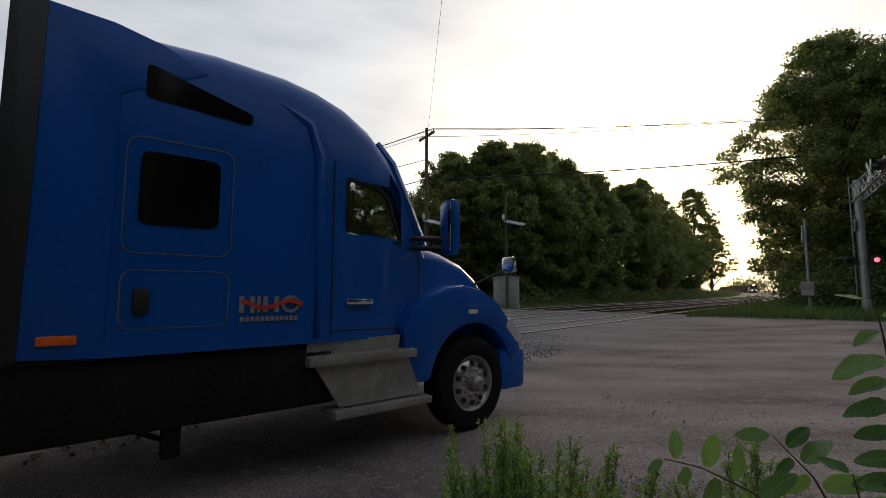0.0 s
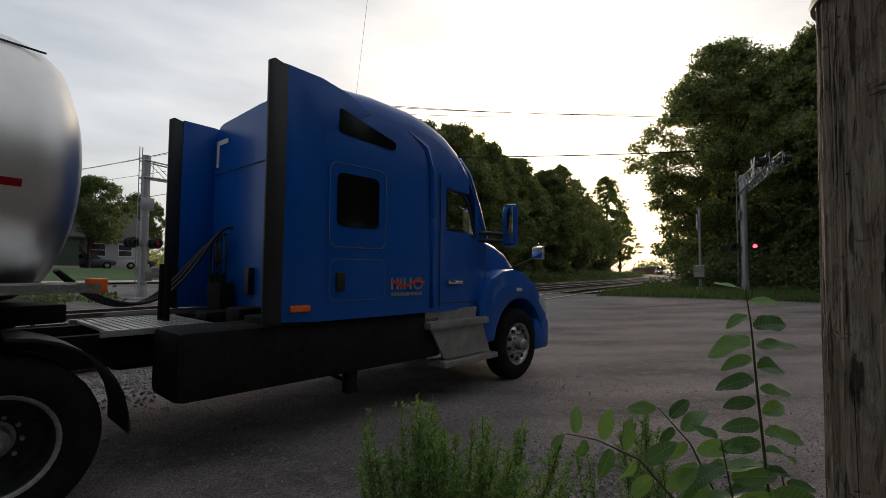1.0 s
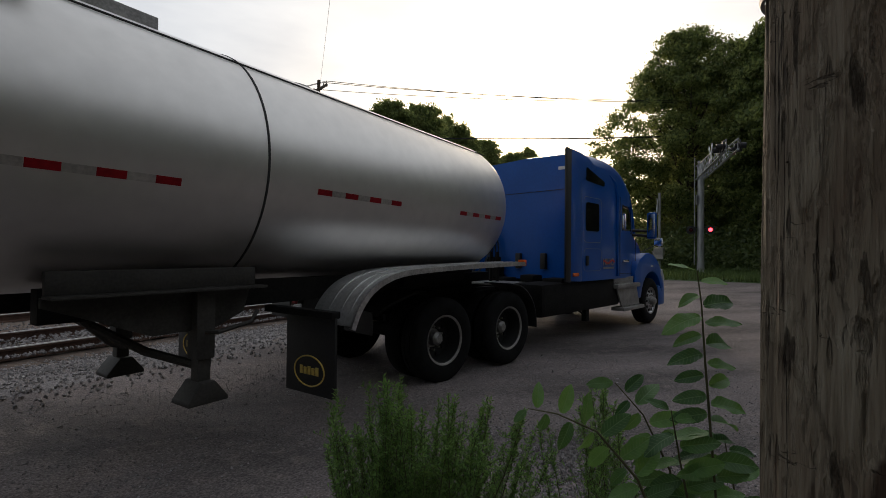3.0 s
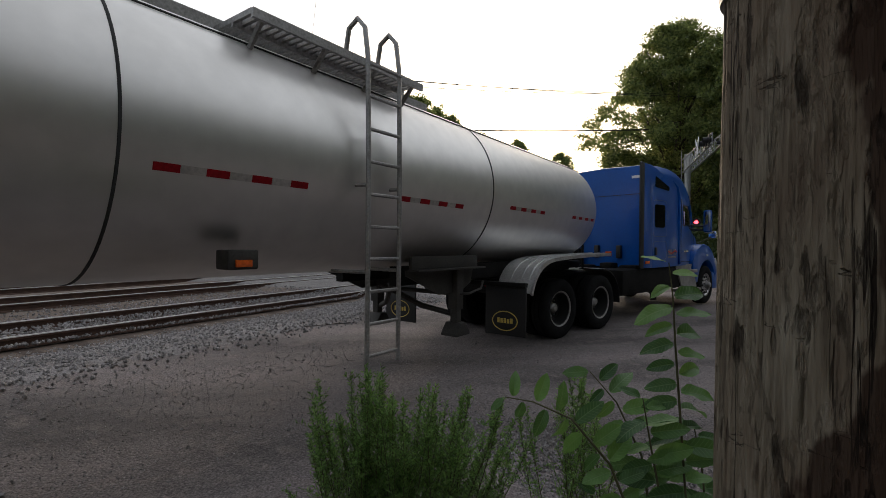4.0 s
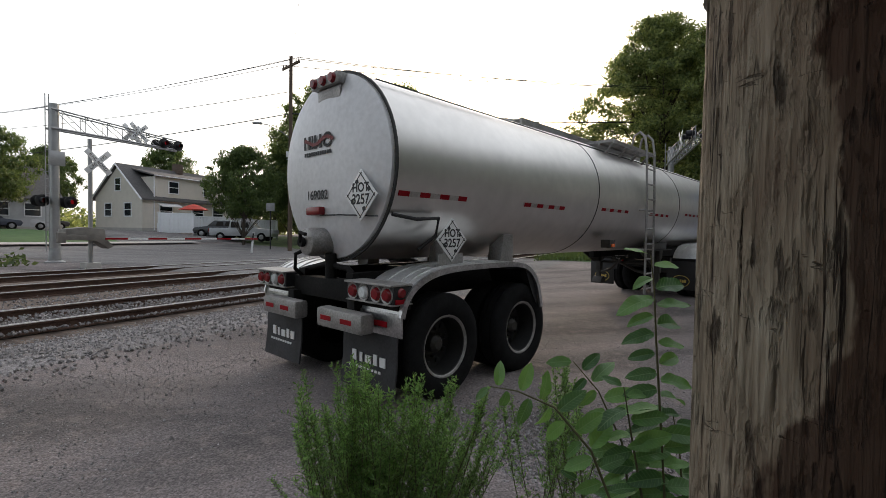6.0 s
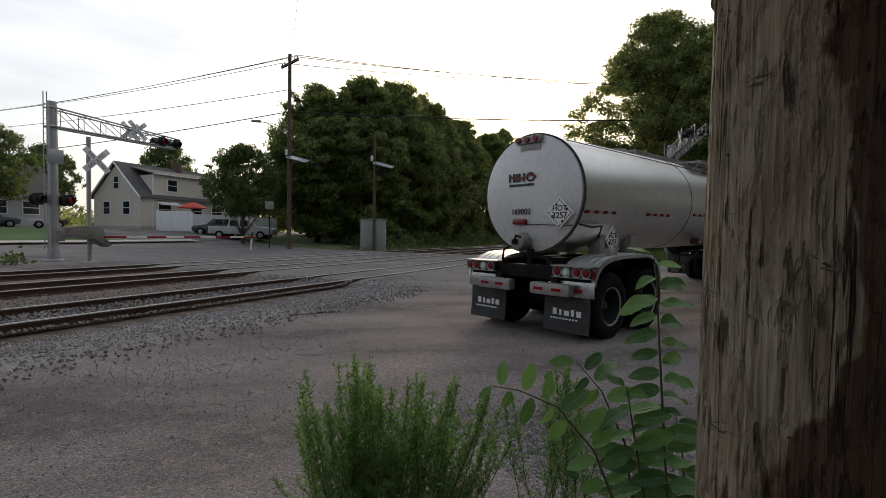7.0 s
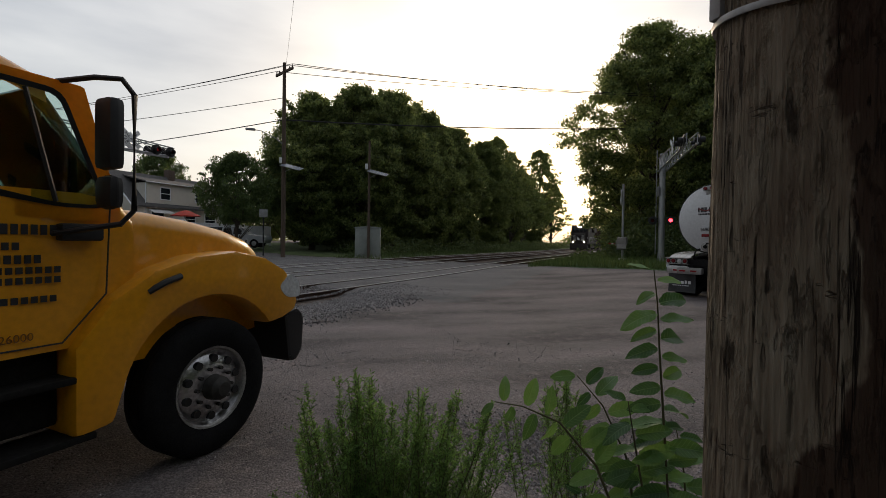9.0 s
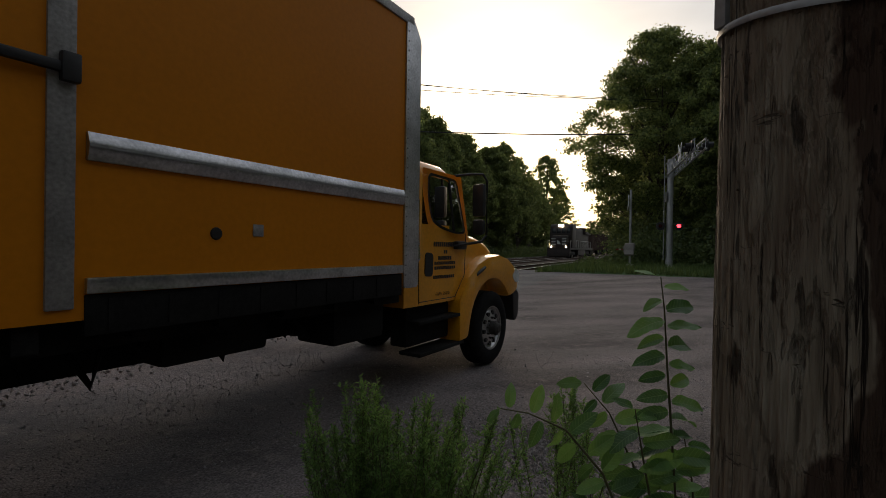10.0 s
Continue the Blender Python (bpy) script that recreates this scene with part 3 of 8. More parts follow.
# ---- wooden pole by the camera ----
def near_pole():
    th = thing("utility_pole", Matrix.Translation((0.846, 0.578, -0.3)), "weathered grey-brown wooden utility pole with deep checks", "utility pole")
    bm = B()
    seg, rows = 560, 230
    rs = random.Random(9)
    rad = np.zeros((rows + 1, seg))
    aa, zz = np.arange(seg) * 2 * math.pi / seg, np.arange(rows + 1) * 3.6 / rows
    for j in range(rows + 1):
        for k in range(seg):
            a, z = aa[k], zz[j]
            c, s = math.cos(a), math.sin(a)
            rad[j, k] = 0.172 - 0.004 * z + 0.0035 * noise.noise(Vector((a * 2, z * 0.8, 1))) + 0.003 * noise.noise(Vector((c * 8, s * 8, z * 1.4))) + 0.0022 * noise.noise(Vector((c * 28, s * 28, z * 3.0)))
    for _ in range(120):
        ca, cz, cl, cd, cw = rs.uniform(0, 2 * math.pi), rs.uniform(0.1, 3.5), rs.choice((0.05, 0.09, 0.16, 0.3, 0.7)) * rs.uniform(0.7, 1.4), rs.uniform(0.0015, 0.005), rs.uniform(0.012, 0.024)
        da = np.abs((aa[None, :] - ca - 0.015 * np.sin(zz[:, None] * 9 + ca) + math.pi) % (2 * math.pi) - math.pi)
        dz = np.abs(zz[:, None] - cz) / (cl / 2)
        rad -= cd * np.clip(1 - da / cw, 0, 1) * np.clip(1 - dz ** 2, 0, 1)
    for _ in range(50):
        ca, cz, cw = rs.uniform(0, 2 * math.pi), rs.uniform(0.3, 3.3), rs.uniform(0.06, 0.22)
        da = np.abs((aa[None, :] - ca + math.pi) % (2 * math.pi) - math.pi)
        dz = np.abs(zz[:, None] - cz - 0.02 * (aa[None, :] - ca)) / 0.014
        rad -= 0.003 * np.clip(1 - da / cw, 0, 1) * np.clip(1 - dz, 0, 1)
    rings = [[bm.verts.new((rad[j, k] * math.cos(aa[k]), rad[j, k] * math.sin(aa[k]), zz[j])) for k in range(seg)] for j in range(rows + 1)]
    for a, b in zip(rings[:-1], rings[1:]):
        for k in range(seg):
            bm.faces.new((a[k], a[(k + 1) % seg], b[(k + 1) % seg], b[k]))
    part("pole_shaft", bm, POLEWOOD, th)
    up = B()
    rod(up, (0, 0, 3.55), (0, 0, 11.5), 0.158, 0.12, 24)
    part("pole_top", up, POLEWOOD, th)
    band = B()
    lathe(band, [(0.164, -0.004), (0.170, -0.006), (0.172, 0.0), (0.170, 0.006), (0.164, 0.004)], "Z", 48)
    for v in band.verts:
        v.co.z += 2.31 + 0.03 * v.co.y / 0.17
    part("metal_band", band, GALV, th, "thin galvanised metal band")
    mould = B()
    box(mould, -0.012, 0.012, -0.012, 0.012, 2.33, 6.0, 0.004)
    for v in mould.verts:
        v.co += Vector((-0.142, 0.085, 0))
    part("wire_moulding", mould, GALV, th, "pale wire moulding")


near_pole()


# ---- poles, wires, crossing gear ----
def far_pole(x, y, h, name, label, r=0.15):
    z = gz(x, y)
    th = thing(name, Matrix.Translation((x, y, z - 0.3)), label, "utility pole")
    part("pole_shaft", rod(B(), (0, 0, 0), (0, 0, h + 0.3), r, r * 0.7, 14), OLDPOLE, th)
    return th


def solar_panel(th, z, turn):
    m = pose(0, 0, z, 0, 0, turn)
    fr = B()
    box(fr, -0.75, 0.75, -0.4, 0.4, -0.02, 0.02, 0.005)
    tilt = m @ pose(0.7, -0.25, -0.25, 20, 14, 0)
    for v in fr.verts:
        v.co = tilt @ v.co
    panel = part("solar_panel", fr, ALU, th, "tilted pale solar panel")
    cells = B()
    for i in range(6):
        for j in range(3):
            box(cells, -0.71 + i * 0.24, -0.71 + i * 0.24 + 0.22, -0.37 + j * 0.25, -0.37 + j * 0.25 + 0.23, 0.022, 0.026, 0, tilt)
    part("cells", cells, mat("solar_cells", (0.25, 0.27, 0.33), 0.15, var=0.1, bump=0), panel)
    br = B()
    rod(br, m @ Vector((0, 0, -0.1)), tilt @ Vector((0, 0, -0.03)), 0.025)
    rod(br, m @ Vector((0, 0, -0.6)), tilt @ Vector((0.1, 0, -0.03)), 0.025)
    part("bracket", br, GALV, panel)
    b = B()
    box(b, -0.3, -0.12, -0.14, 0.14, z + 0.05, z + 0.45, 0.02)
    part("battery_box", b, WHITEP, th)


UP = far_pole(-1.42, 36.0, 14.3, "utility_pole", "tall brown wooden utility pole with crossarm and solar panel", 0.17)
arm = B()
box(arm, -1.25, 1.25, -0.06, 0.06, 13.85, 14.02, 0.01, Matrix.Rotation(math.atan2(-0.87, 0.5), 4, "Z"))
ca = part("crossarm", arm, OLDPOLE, UP)
for k in (-1.15, -0.75, 0.75, 1.15):
    ins = B()
    lathe(ins, [(0.0, 0), (0.05, 0.0), (0.06, 0.05), (0.035, 0.08), (0.05, 0.12), (0.03, 0.18), (0.0, 0.2)], "Z", 10, (k * 0.5, -k * 0.87, 14.02))
    part("insulator", ins, mat("porcelain", (0.25, 0.2, 0.18), 0.2, bump=0) if k == -1.15 else bpy.data.materials["porcelain"], ca)
solar_panel(UP, 7.2, -20)
lamp = B()
tube(lamp, [(0, 0, 8.6), (-0.6, -0.3, 9.0), (-1.5, -0.7, 9.35), (-1.9, -0.9, 9.35)], 0.03)
la = part("lamp_arm", lamp, GALV, UP)
part("lamp_head", box(B(), -2.5, -1.85, -1.2, -0.95, 9.25, 9.4, 0.05), GALV, la)
SP = far_pole(4.75, 35.2, 8.9, "signal_pole", "slim brown wooden pole with a solar panel", 0.11)
solar_panel(SP, 7.0, -20)


def wire(a, b, sag, r=0.012, name="overhead_wire"):
    pts = []
    a, b = Vector(a), Vector(b)
    for k in range(25):
        t = k / 24
        p = a.lerp(b, t)
        p.z -= sag * 4 * t * (1 - t)
        pts.append(p)
    tagged(part(name, tube(B(), pts, r, 5), WIRE), "thin black overhead wire sagging between poles", "wire", "overhead wires")


PT = Vector((-1.42, 36.0, 14.0))
for off, lz in ((-1.15, 0.0), (0.75, -0.25), (1.15, -0.45)):
    o = Vector((off * 0.5, -off * 0.87, 0.2))
    wire(PT + o, Vector((-49.0, 75.0, 15.0 + lz)) + o * 0.5, 0.7, 0.02)
    wire(PT + o, Vector((46.0, 28.0, 15.2 + lz * 2)) + o * 0.5, 0.9, 0.024)
wire(PT + Vector((0, 0, -2.0)), (-49.0, 75.0, 13.2), 0.6, 0.024)
wire(PT + Vector((0, 0, -3.6)), (-49.0, 75.0, 9.6), 0.6, 0.036)
wire(PT + Vector((0, 0, -3.6)), (46.0, 28.0, 12.6), 0.7, 0.05)
wire(PT + Vector((0.1, 0, 0.3)), (0.846, 0.578, 11.0), 0.25, 0.008)


def crossbuck(parent, m, size=1.0):
    cb = None
    for s, words in ((45, "RAIL ROAD"), (-45, "CROSSING")):
        bl = B()
        box(bl, -0.61 * size, 0.61 * size, -0.012, 0.012, -0.115 * size, 0.115 * size, 0.004, m @ pose(0, -0.006 if s > 0 else 0.02, 0, 0, s, 0))
        cb = part("crossbuck_blade", bl, WHITEP, parent)
        text_part(words, 0.17 * size, m @ pose(0, -0.022 if s > 0 else 0.004, 0, 0, s, 0) @ pose(0, 0, 0, 90, 0, 0), BLACKP, cb)


def flasher(parent, m, lit=False):
    """One crossing lamp: round black backplate, hooded lens."""
    bp = B()
    lathe(bp, [(0.0, 0.02), (0.25, 0.02), (0.255, 0.0), (0.25, -0.015), (0.0, -0.015)], "Y", 28)
    lathe(bp, [(0.13, -0.015), (0.125, -0.24), (0.12, -0.24), (0.118, -0.015)], "Y", 24)
    lathe(bp, [(0.0, 0.2), (0.09, 0.18), (0.13, 0.02)], "Y", 20)
    for v in bp.verts:
        v.co = m @ v.co
    f = part("flasher", bp, BLACKP, parent)
    ln = B()
    lathe(ln, [(0.0, -0.05), (0.07, -0.042), (0.108, -0.018)], "Y", 24)
    for v in ln.verts:
        v.co = m @ v.co
    part("lens", ln, REDDIM if lit == "dim" else REDGLOW if lit else DARKRED, f, "lit red lens" if lit else "dark red lens")


def cantilever(m, reach, label, lit):
    """Mast with a truss arm along local +x, lamps facing local -y."""
    th = thing("crossing_signal", m, label, "railway signal", "crossing signals")
    base = B()
    lathe(base, [(0.0, 0.0), (0.36, 0.0), (0.36, 0.04), (0.24, 0.1), (0.19, 0.6), (0.17, 0.7), (0.0, 0.7)], "Z", 20)
    part("base", base, GALV, th)
    part("mast", rod(B(), (0, 0, 0.0), (0, 0, 6.7), 0.19, 0.18, 20), ALU, th)
    lad = B()
    for x in (-0.42, -0.30):
        rod(lad, (x, -0.28, 0.5), (x, -0.28, 7.0), 0.02, seg=6)
    for k in range(20):
        rod(lad, (-0.42, -0.28, 0.8 + k * 0.3), (-0.30, -0.28, 0.8 + k * 0.3), 0.012, seg=5)
    part("ladder", lad, GALV, th)
    tr = B()
    for y in (-0.22, 0.22):
        rod(tr, (-0.2, y, 6.45), (reach, y, 6.1), 0.035, seg=8)
        rod(tr, (-0.2, y, 5.65), (reach, y, 5.65), 0.045, seg=8)
        n = int(reach / 0.9)
        for k in range(n + 1):
            x = 0.2 + (reach - 0.25) * k / n
            zt = 6.45 - 0.35 * (x + 0.2) / (reach + 0.2)
            rod(tr, (x, y, 5.65), (x, y, zt), 0.018, seg=6)
            if k < n:
                x2 = 0.2 + (reach - 0.25) * (k + 1) / n
                rod(tr, (x, y, zt), (x2, y, 5.65), 0.016, seg=6)
    for k in range(int(reach / 0.5)):
        rod(tr, (0.3 + 0.5 * k, -0.22, 5.65), (0.3 + 0.5 * k, 0.22, 5.65), 0.014, seg=5)
    part("truss_arm", tr, ALU, th)
    crossbuck(th, pose(reach * 0.60, -0.3, 6.15), 0.9)
    crossbuck(th, pose(reach * 0.60, 0.3, 6.15, 0, 0, 180), 0.9)
    for x, q in ((reach - 1.0, 0), (reach - 0.25, 0)):
        flasher(th, pose(x, -0.32, 5.85), "dim" if not lit and x < reach - 0.5 else False)
        flasher(th, pose(x, 0.32, 5.85, 0, 0, 180), False)
    bar = B()
    turn = 82 if lit else 0
    lamp_axis = pose(0, 0, 0, 0, 0, turn)
    rod(bar, lamp_axis @ Vector((-0.75, 0, 2.75)), lamp_axis @ Vector((0.75, 0, 2.75)), 0.03)
    part("lamp_bar", bar, BLACKP, th)
    for k, x in enumerate((-0.5, 0.5)):
        flasher(th, lamp_axis @ pose(x, -0.2, 2.6), (True if lit else "dim") if k == 1 else False)
        flasher(th, lamp_axis @ pose(x, 0.2, 2.6, 0, 0, 180), False)
    s = B()
    box(s, -0.3, 0.3, -0.235, -0.225, 4.1, 4.7, 0.003, pose(0, 0, 0))
    part("back_sign", s, ALU, th)
    return th


def gate_mast(m, arm_len, label, down):
    th = thing("crossing_gate", m, label, "crossing gate", "crossing gates")
    part("post", rod(B(), (0, 0, 0), (0, 0, 4.9), 0.075, 0.075, 14), ALU, th)
    part("base", box(B(), -0.25, 0.25, -0.25, 0.25, -0.1, 0.22, 0.03), CONCRETE, th)
    crossbuck(th, pose(0.22, -0.12, 4.05), 0.95)
    mech = B()
    prism(mech, [(-0.95, 1.12), (0.05, 1.05), (0.50, 0.74), (0.66, 0.84), (0.40, 1.12), (0.34, 1.50), (-0.30, 1.56), (-0.92, 1.48)], -0.30, 0.24, 0.025)
    part("gate_mechanism", mech, GATEBOX, th)
    cw = B()
    box(cw, -1.2, -0.3, -0.42, -0.36, 1.08, 1.28, 0.02)
    box(cw, -1.25, -1.0, -0.50, -0.33, 0.98, 1.36, 0.03)
    part("counterweight", cw, GATEBOX, th)
    n = 9
    for k in range(n if down else 3):
        seg = B()
        w = arm_len / n
        box(seg, 0.3 + k * w, 0.3 + (k + 1) * w, -0.44, -0.40, 1.10, 1.17, 0.006)
        part("arm_stripe", seg, REDP if k % 2 == 0 else WHITEP, th)
    return th


TURN_U = math.degrees(math.atan2(EU.y, EU.x))
pm = uv(10.2, 23.45)
cantilever(pose(pm.x, pm.y, gz(pm.x, pm.y), 0, 0, TURN_U), 5.5, "grey aluminium cantilever crossing signal with truss arm and crossbucks", False)
pg = uv(9.75, 19.8)
gate_mast(pose(pg.x, pg.y, gz(pg.x, pg.y), 0, 0, TURN_U), 7.2, "grey crossing gate with crossbuck and lowered red-white arm", True)
cantilever(pose(21.1, 23.3, gz(21.1, 23.3), 0, 0, 236), 8.2, "grey cantilever crossing signal with a lit red lamp", True)
gate_mast(pose(19.3, 24.6, gz(19.3, 24.6), 0, 0, TURN_U + 180), 10.5, "grey crossing gate post with crossbuck on the verge", False)


def cabinet():
    th = thing("signal_cabinet", pose(4.85, 36.2, gz(4.9, 36) - 0.05, 0, 0, -12), "grey-green steel railway signal cabinet beside the crossing", "cabinet")
    part("body", box(B(), -0.95, 0.95, -0.7, 0.7, 0.15, 2.35, 0.02), CABINET, th)
    rf = B()
    prism(rf, [(-1.03, 2.35), (1.03, 2.35), (1.03, 2.40), (0, 2.5), (-1.03, 2.40)], -0.78, 0.78)
    part("roof", rf, CABINET, th)
    for x in (-0.47, 0.47):
        d = part("door", box(B(), x - 0.43, x + 0.43, -0.725, -0.69, 0.25, 2.25, 0.01), CABINET, th)
        part("handle", box(B(), x + 0.2, x + 0.24, -0.76, -0.72, 1.1, 1.35, 0.008), GALV, d)
    part("plinth", box(B(), -1.0, 1.0, -0.75, 0.75, 0.0, 0.15, 0.01), CONCRETE, th)


cabinet()


# ---- trees and shrubs ----
def leaf_cloud(rs, blobs, count, size):
    """Many small two-sided leaf clumps round a set of blobs (centre, radii): dense rims, gaps inside."""
    nb = np.random.default_rng(rs.randrange(10 ** 6))
    w = np.array([b[1][0] * b[1][1] for b in blobs])
    pick = nb.choice(len(blobs), count, p=w / w.sum())
    cen = np.array([b[0] for b in blobs])[pick]
    rad = np.array([b[1] for b in blobs])[pick]
    d = nb.normal(size=(count, 3))
    d /= np.linalg.norm(d, axis=1)[:, None]
    rr = np.abs(nb.normal(0.70, 0.27, count))
    p = cen + d * rad * rr[:, None]
    a, b = nb.normal(size=(count, 3)), nb.normal(size=(count, 3))
    a /= np.linalg.norm(a, axis=1)[:, None]
    b -= a * (a * b).sum(1)[:, None]
    b /= np.linalg.norm(b, axis=1)[:, None]
    s = (size * nb.uniform(0.5, 1.3, count))[:, None]
    n = np.cross(a, b)
    v = np.stack([p - a * s, p + b * s * 0.55 + n * s * 0.18, p + a * s, p - b * s * 0.55 + n * s * 0.18], 1).reshape(-1, 3)
    return v


def leaf_mesh(name, v, material):
    n = len(v) // 4
    me = bpy.data.meshes.new(name)
    me.vertices.add(n * 4)
    me.vertices.foreach_set("co", v.astype(np.float32).ravel())
    me.loops.add(n * 4)
    me.loops.foreach_set("vertex_index", np.arange(n * 4, dtype=np.int32))
    me.polygons.add(n)
    me.polygons.foreach_set("loop_start", np.arange(0, n * 4, 4, dtype=np.int32))
    me.update(calc_edges=True)
    me.materials.append(material)
    return me


def tree(seed, h, r, low, count, leaf, material, label, size_name="tree", open_crown=0.0):
    """A tapered trunk with limbs and a crown of clumps, at the origin."""
    rs = random.Random(seed)
    th = thing(size_name, Matrix.Identity(4), label, "tree", "trees round the crossing")
    tk = B()
    top = Vector((rs.uniform(-0.3, 0.3), rs.uniform(-0.3, 0.3), h * 0.82))
    tr = 0.018 * h + 0.05
    tube(tk, [(0, 0, -0.3), (0.05, 0.02, h * 0.15), (top.x * 0.4, top.y * 0.4, h * 0.45), tuple(top)], [tr * 1.3, tr, tr * 0.7, tr * 0.15], 10)
    blobs = []
    n = 420 if open_crown else 860
    z0, z1 = h * low, h
    for k in range(n):
        f = (k + rs.random()) / n
        a, z = k * 2.39996 + rs.uniform(-0.4, 0.4), z0 + (z1 - z0) * f
        prof = max(0.10, math.sin(math.pi * (0.07 + 0.92 * f) ** 0.85)) ** 0.62
        lump = 1 + 0.50 * noise.noise(Vector((math.cos(a) * 1.5 + seed, math.sin(a) * 1.5, z * 4.2 / h))) + 0.25 * noise.noise(Vector((math.cos(a) * 4, math.sin(a) * 4 + seed, z * 11 / h)))
        depth = 1 - 0.62 * rs.random() ** 1.7
        c = Vector((math.cos(a) * r * prof * lump * depth, math.sin(a) * r * prof * lump * depth, z + 0.03 * h * noise.noise(Vector((a, z, seed)))))
        if noise.noise(c * (2.1 / r) + Vector((seed, 0, 0))) < -0.16 and depth > 0.55:
            continue
        br = r * rs.uniform(0.055, 0.145) * (1.3 if depth < 0.7 else 1.0)
        blobs.append((tuple(c), (br * 1.25, br * 1.25, br * rs.uniform(0.55, 0.85))))
        st = Vector((0, 0, 0)).lerp(top, min(1.0, max(0.12, f - 0.16)))
        if k % 14 == 0:
            tube(tk, [tuple(st), tuple(st.lerp(c, 0.5) + Vector((0, 0, -0.03 * h * rs.random()))), tuple(c)], [tr * 0.32, tr * 0.18, tr * 0.04], 6)
        elif k % 4 == 0:
            tube(tk, [tuple(st.lerp(c, 0.55)), tuple(c)], [tr * 0.08, tr * 0.025], 4)
    part("trunk", tk, BARK, th)
    cr = new("crown", leaf_mesh("crown", leaf_cloud(rs, blobs, count, leaf), material))
    cr.parent = th
    return th


def put(proto, x, y, s, turn, sz=None):
    m = Matrix.Translation((x, y, gz(x, y) - 0.1)) @ Matrix.Rotation(radians(turn), 4, "Z") @ Matrix.Diagonal((s, s, sz or s, 1))
    return copy_thing(proto, m)


T_BIG = tree(3, 20.5, 6.3, 0.06, 150000, 0.125, LEAF, "large broadleaf tree with dark green full crown")
T_BIG.matrix_world = Matrix.Translation((28.5, 32.5, gz(28.5, 32.5))) @ Matrix.Diagonal((0.97, 0.97, 0.94, 1))
T_MID = tree(8, 16.3, 5.1, 0.07, 88000, 0.15, LEAF, "broadleaf tree with dark green full crown beside the tracks")
T_THIN = tree(12, 15.5, 4.0, 0.25, 20000, 0.17, LEAF, "slender tree with open backlit crown", open_crown=1.0)
T_LITE = tree(17, 9.6, 4.7, 0.34, 26000, 0.14, LEAF2, "light green garden tree with spreading crown", open_crown=1.0)


def at_bearing(az, rng_m):
    return rng_m * math.sin(radians(az)), rng_m * math.cos(radians(az))


x, y = at_bearing(1.0, 47.0)
T_MID.matrix_world = Matrix.Translation((x, y, gz(x, y) - 0.2)) @ Matrix.Diagonal((0.9, 0.9, 0.92, 1))
for az, d, s, sz, turn in ((6.2, 47, 0.98, 1.08, 40), (10.5, 50, 1.0, 1.13, 110), (14.6, 55, 0.98, 1.08, 200), (18.0, 62, 1.0, 1.08, 290), (21.5, 72, 1.05, 1.1, 20), (8.5, 60, 1.1, 1.2, 75),
                          (24.4, 86, 1.0, 0.98, 160), (27.0, 105, 1.1, 1.0, 250), (3.5, 60, 1.1, 1.1, 130), (16.5, 75, 1.2, 1.2, 33), (1.5, 56, 0.9, 0.9, 60),
                          (48.5, 40, 1.0, 1.15, 130), (54, 38, 1.05, 1.2, 210), (44.5, 52, 1.1, 1.25, 310), (60, 40, 1.0, 1.2, 20), (40.0, 62, 0.9, 0.9, 95), (-4.0, 74, 0.6, 0.62, 45), (-1.0, 70, 0.6, 0.6, 15), (-7.5, 82, 0.6, 0.62, 265)):
    x, y = at_bearing(az, d)
    put(T_MID, x, y, s, turn, sz)
x, y = at_bearing(23.2, 74.0)
T_THIN.matrix_world = Matrix.Translation((x, y, gz(x, y) - 0.2)) @ Matrix.Diagonal((1.0, 1.0, 1.15, 1))
for az, d, s, sz, turn in ((25.2, 82, 0.8, 0.95, 50), (28.6, 118, 1.3, 1.35, 150), (30.0, 150, 1.3, 1.1, 250), (13.5, 66, 0.8, 1.16, 80), (26.5, 98, 0.8, 0.9, 10), (36.0, 170, 1.2, 1.0, 70), (38.5, 200, 1.4, 1.1, 170)):
    x, y = at_bearing(az, d)
    put(T_THIN, x, y, s, turn, sz)
x, y = at_bearing(-7.3, 41.0)
T_LITE.matrix_world = Matrix.Translation((x, y, gz(x, y) - 0.2)) @ Matrix.Diagonal((0.60, 0.60, 0.84, 1))
for az, d, s, sz, turn in ((-2.4, 46, 0.85, 1.2, 140), (-28.5, 58, 1.25, 1.15, 30), (-31, 64, 1.3, 1.25, 200), (-14.5, 85, 1.5, 1.7, 80), (-36, 66, 1.5, 1.4, 300), (-24.5, 78, 1.2, 1.3, 260)):
    x, y = at_bearing(az, d)
    put(T_LITE, x, y, s, turn, sz)


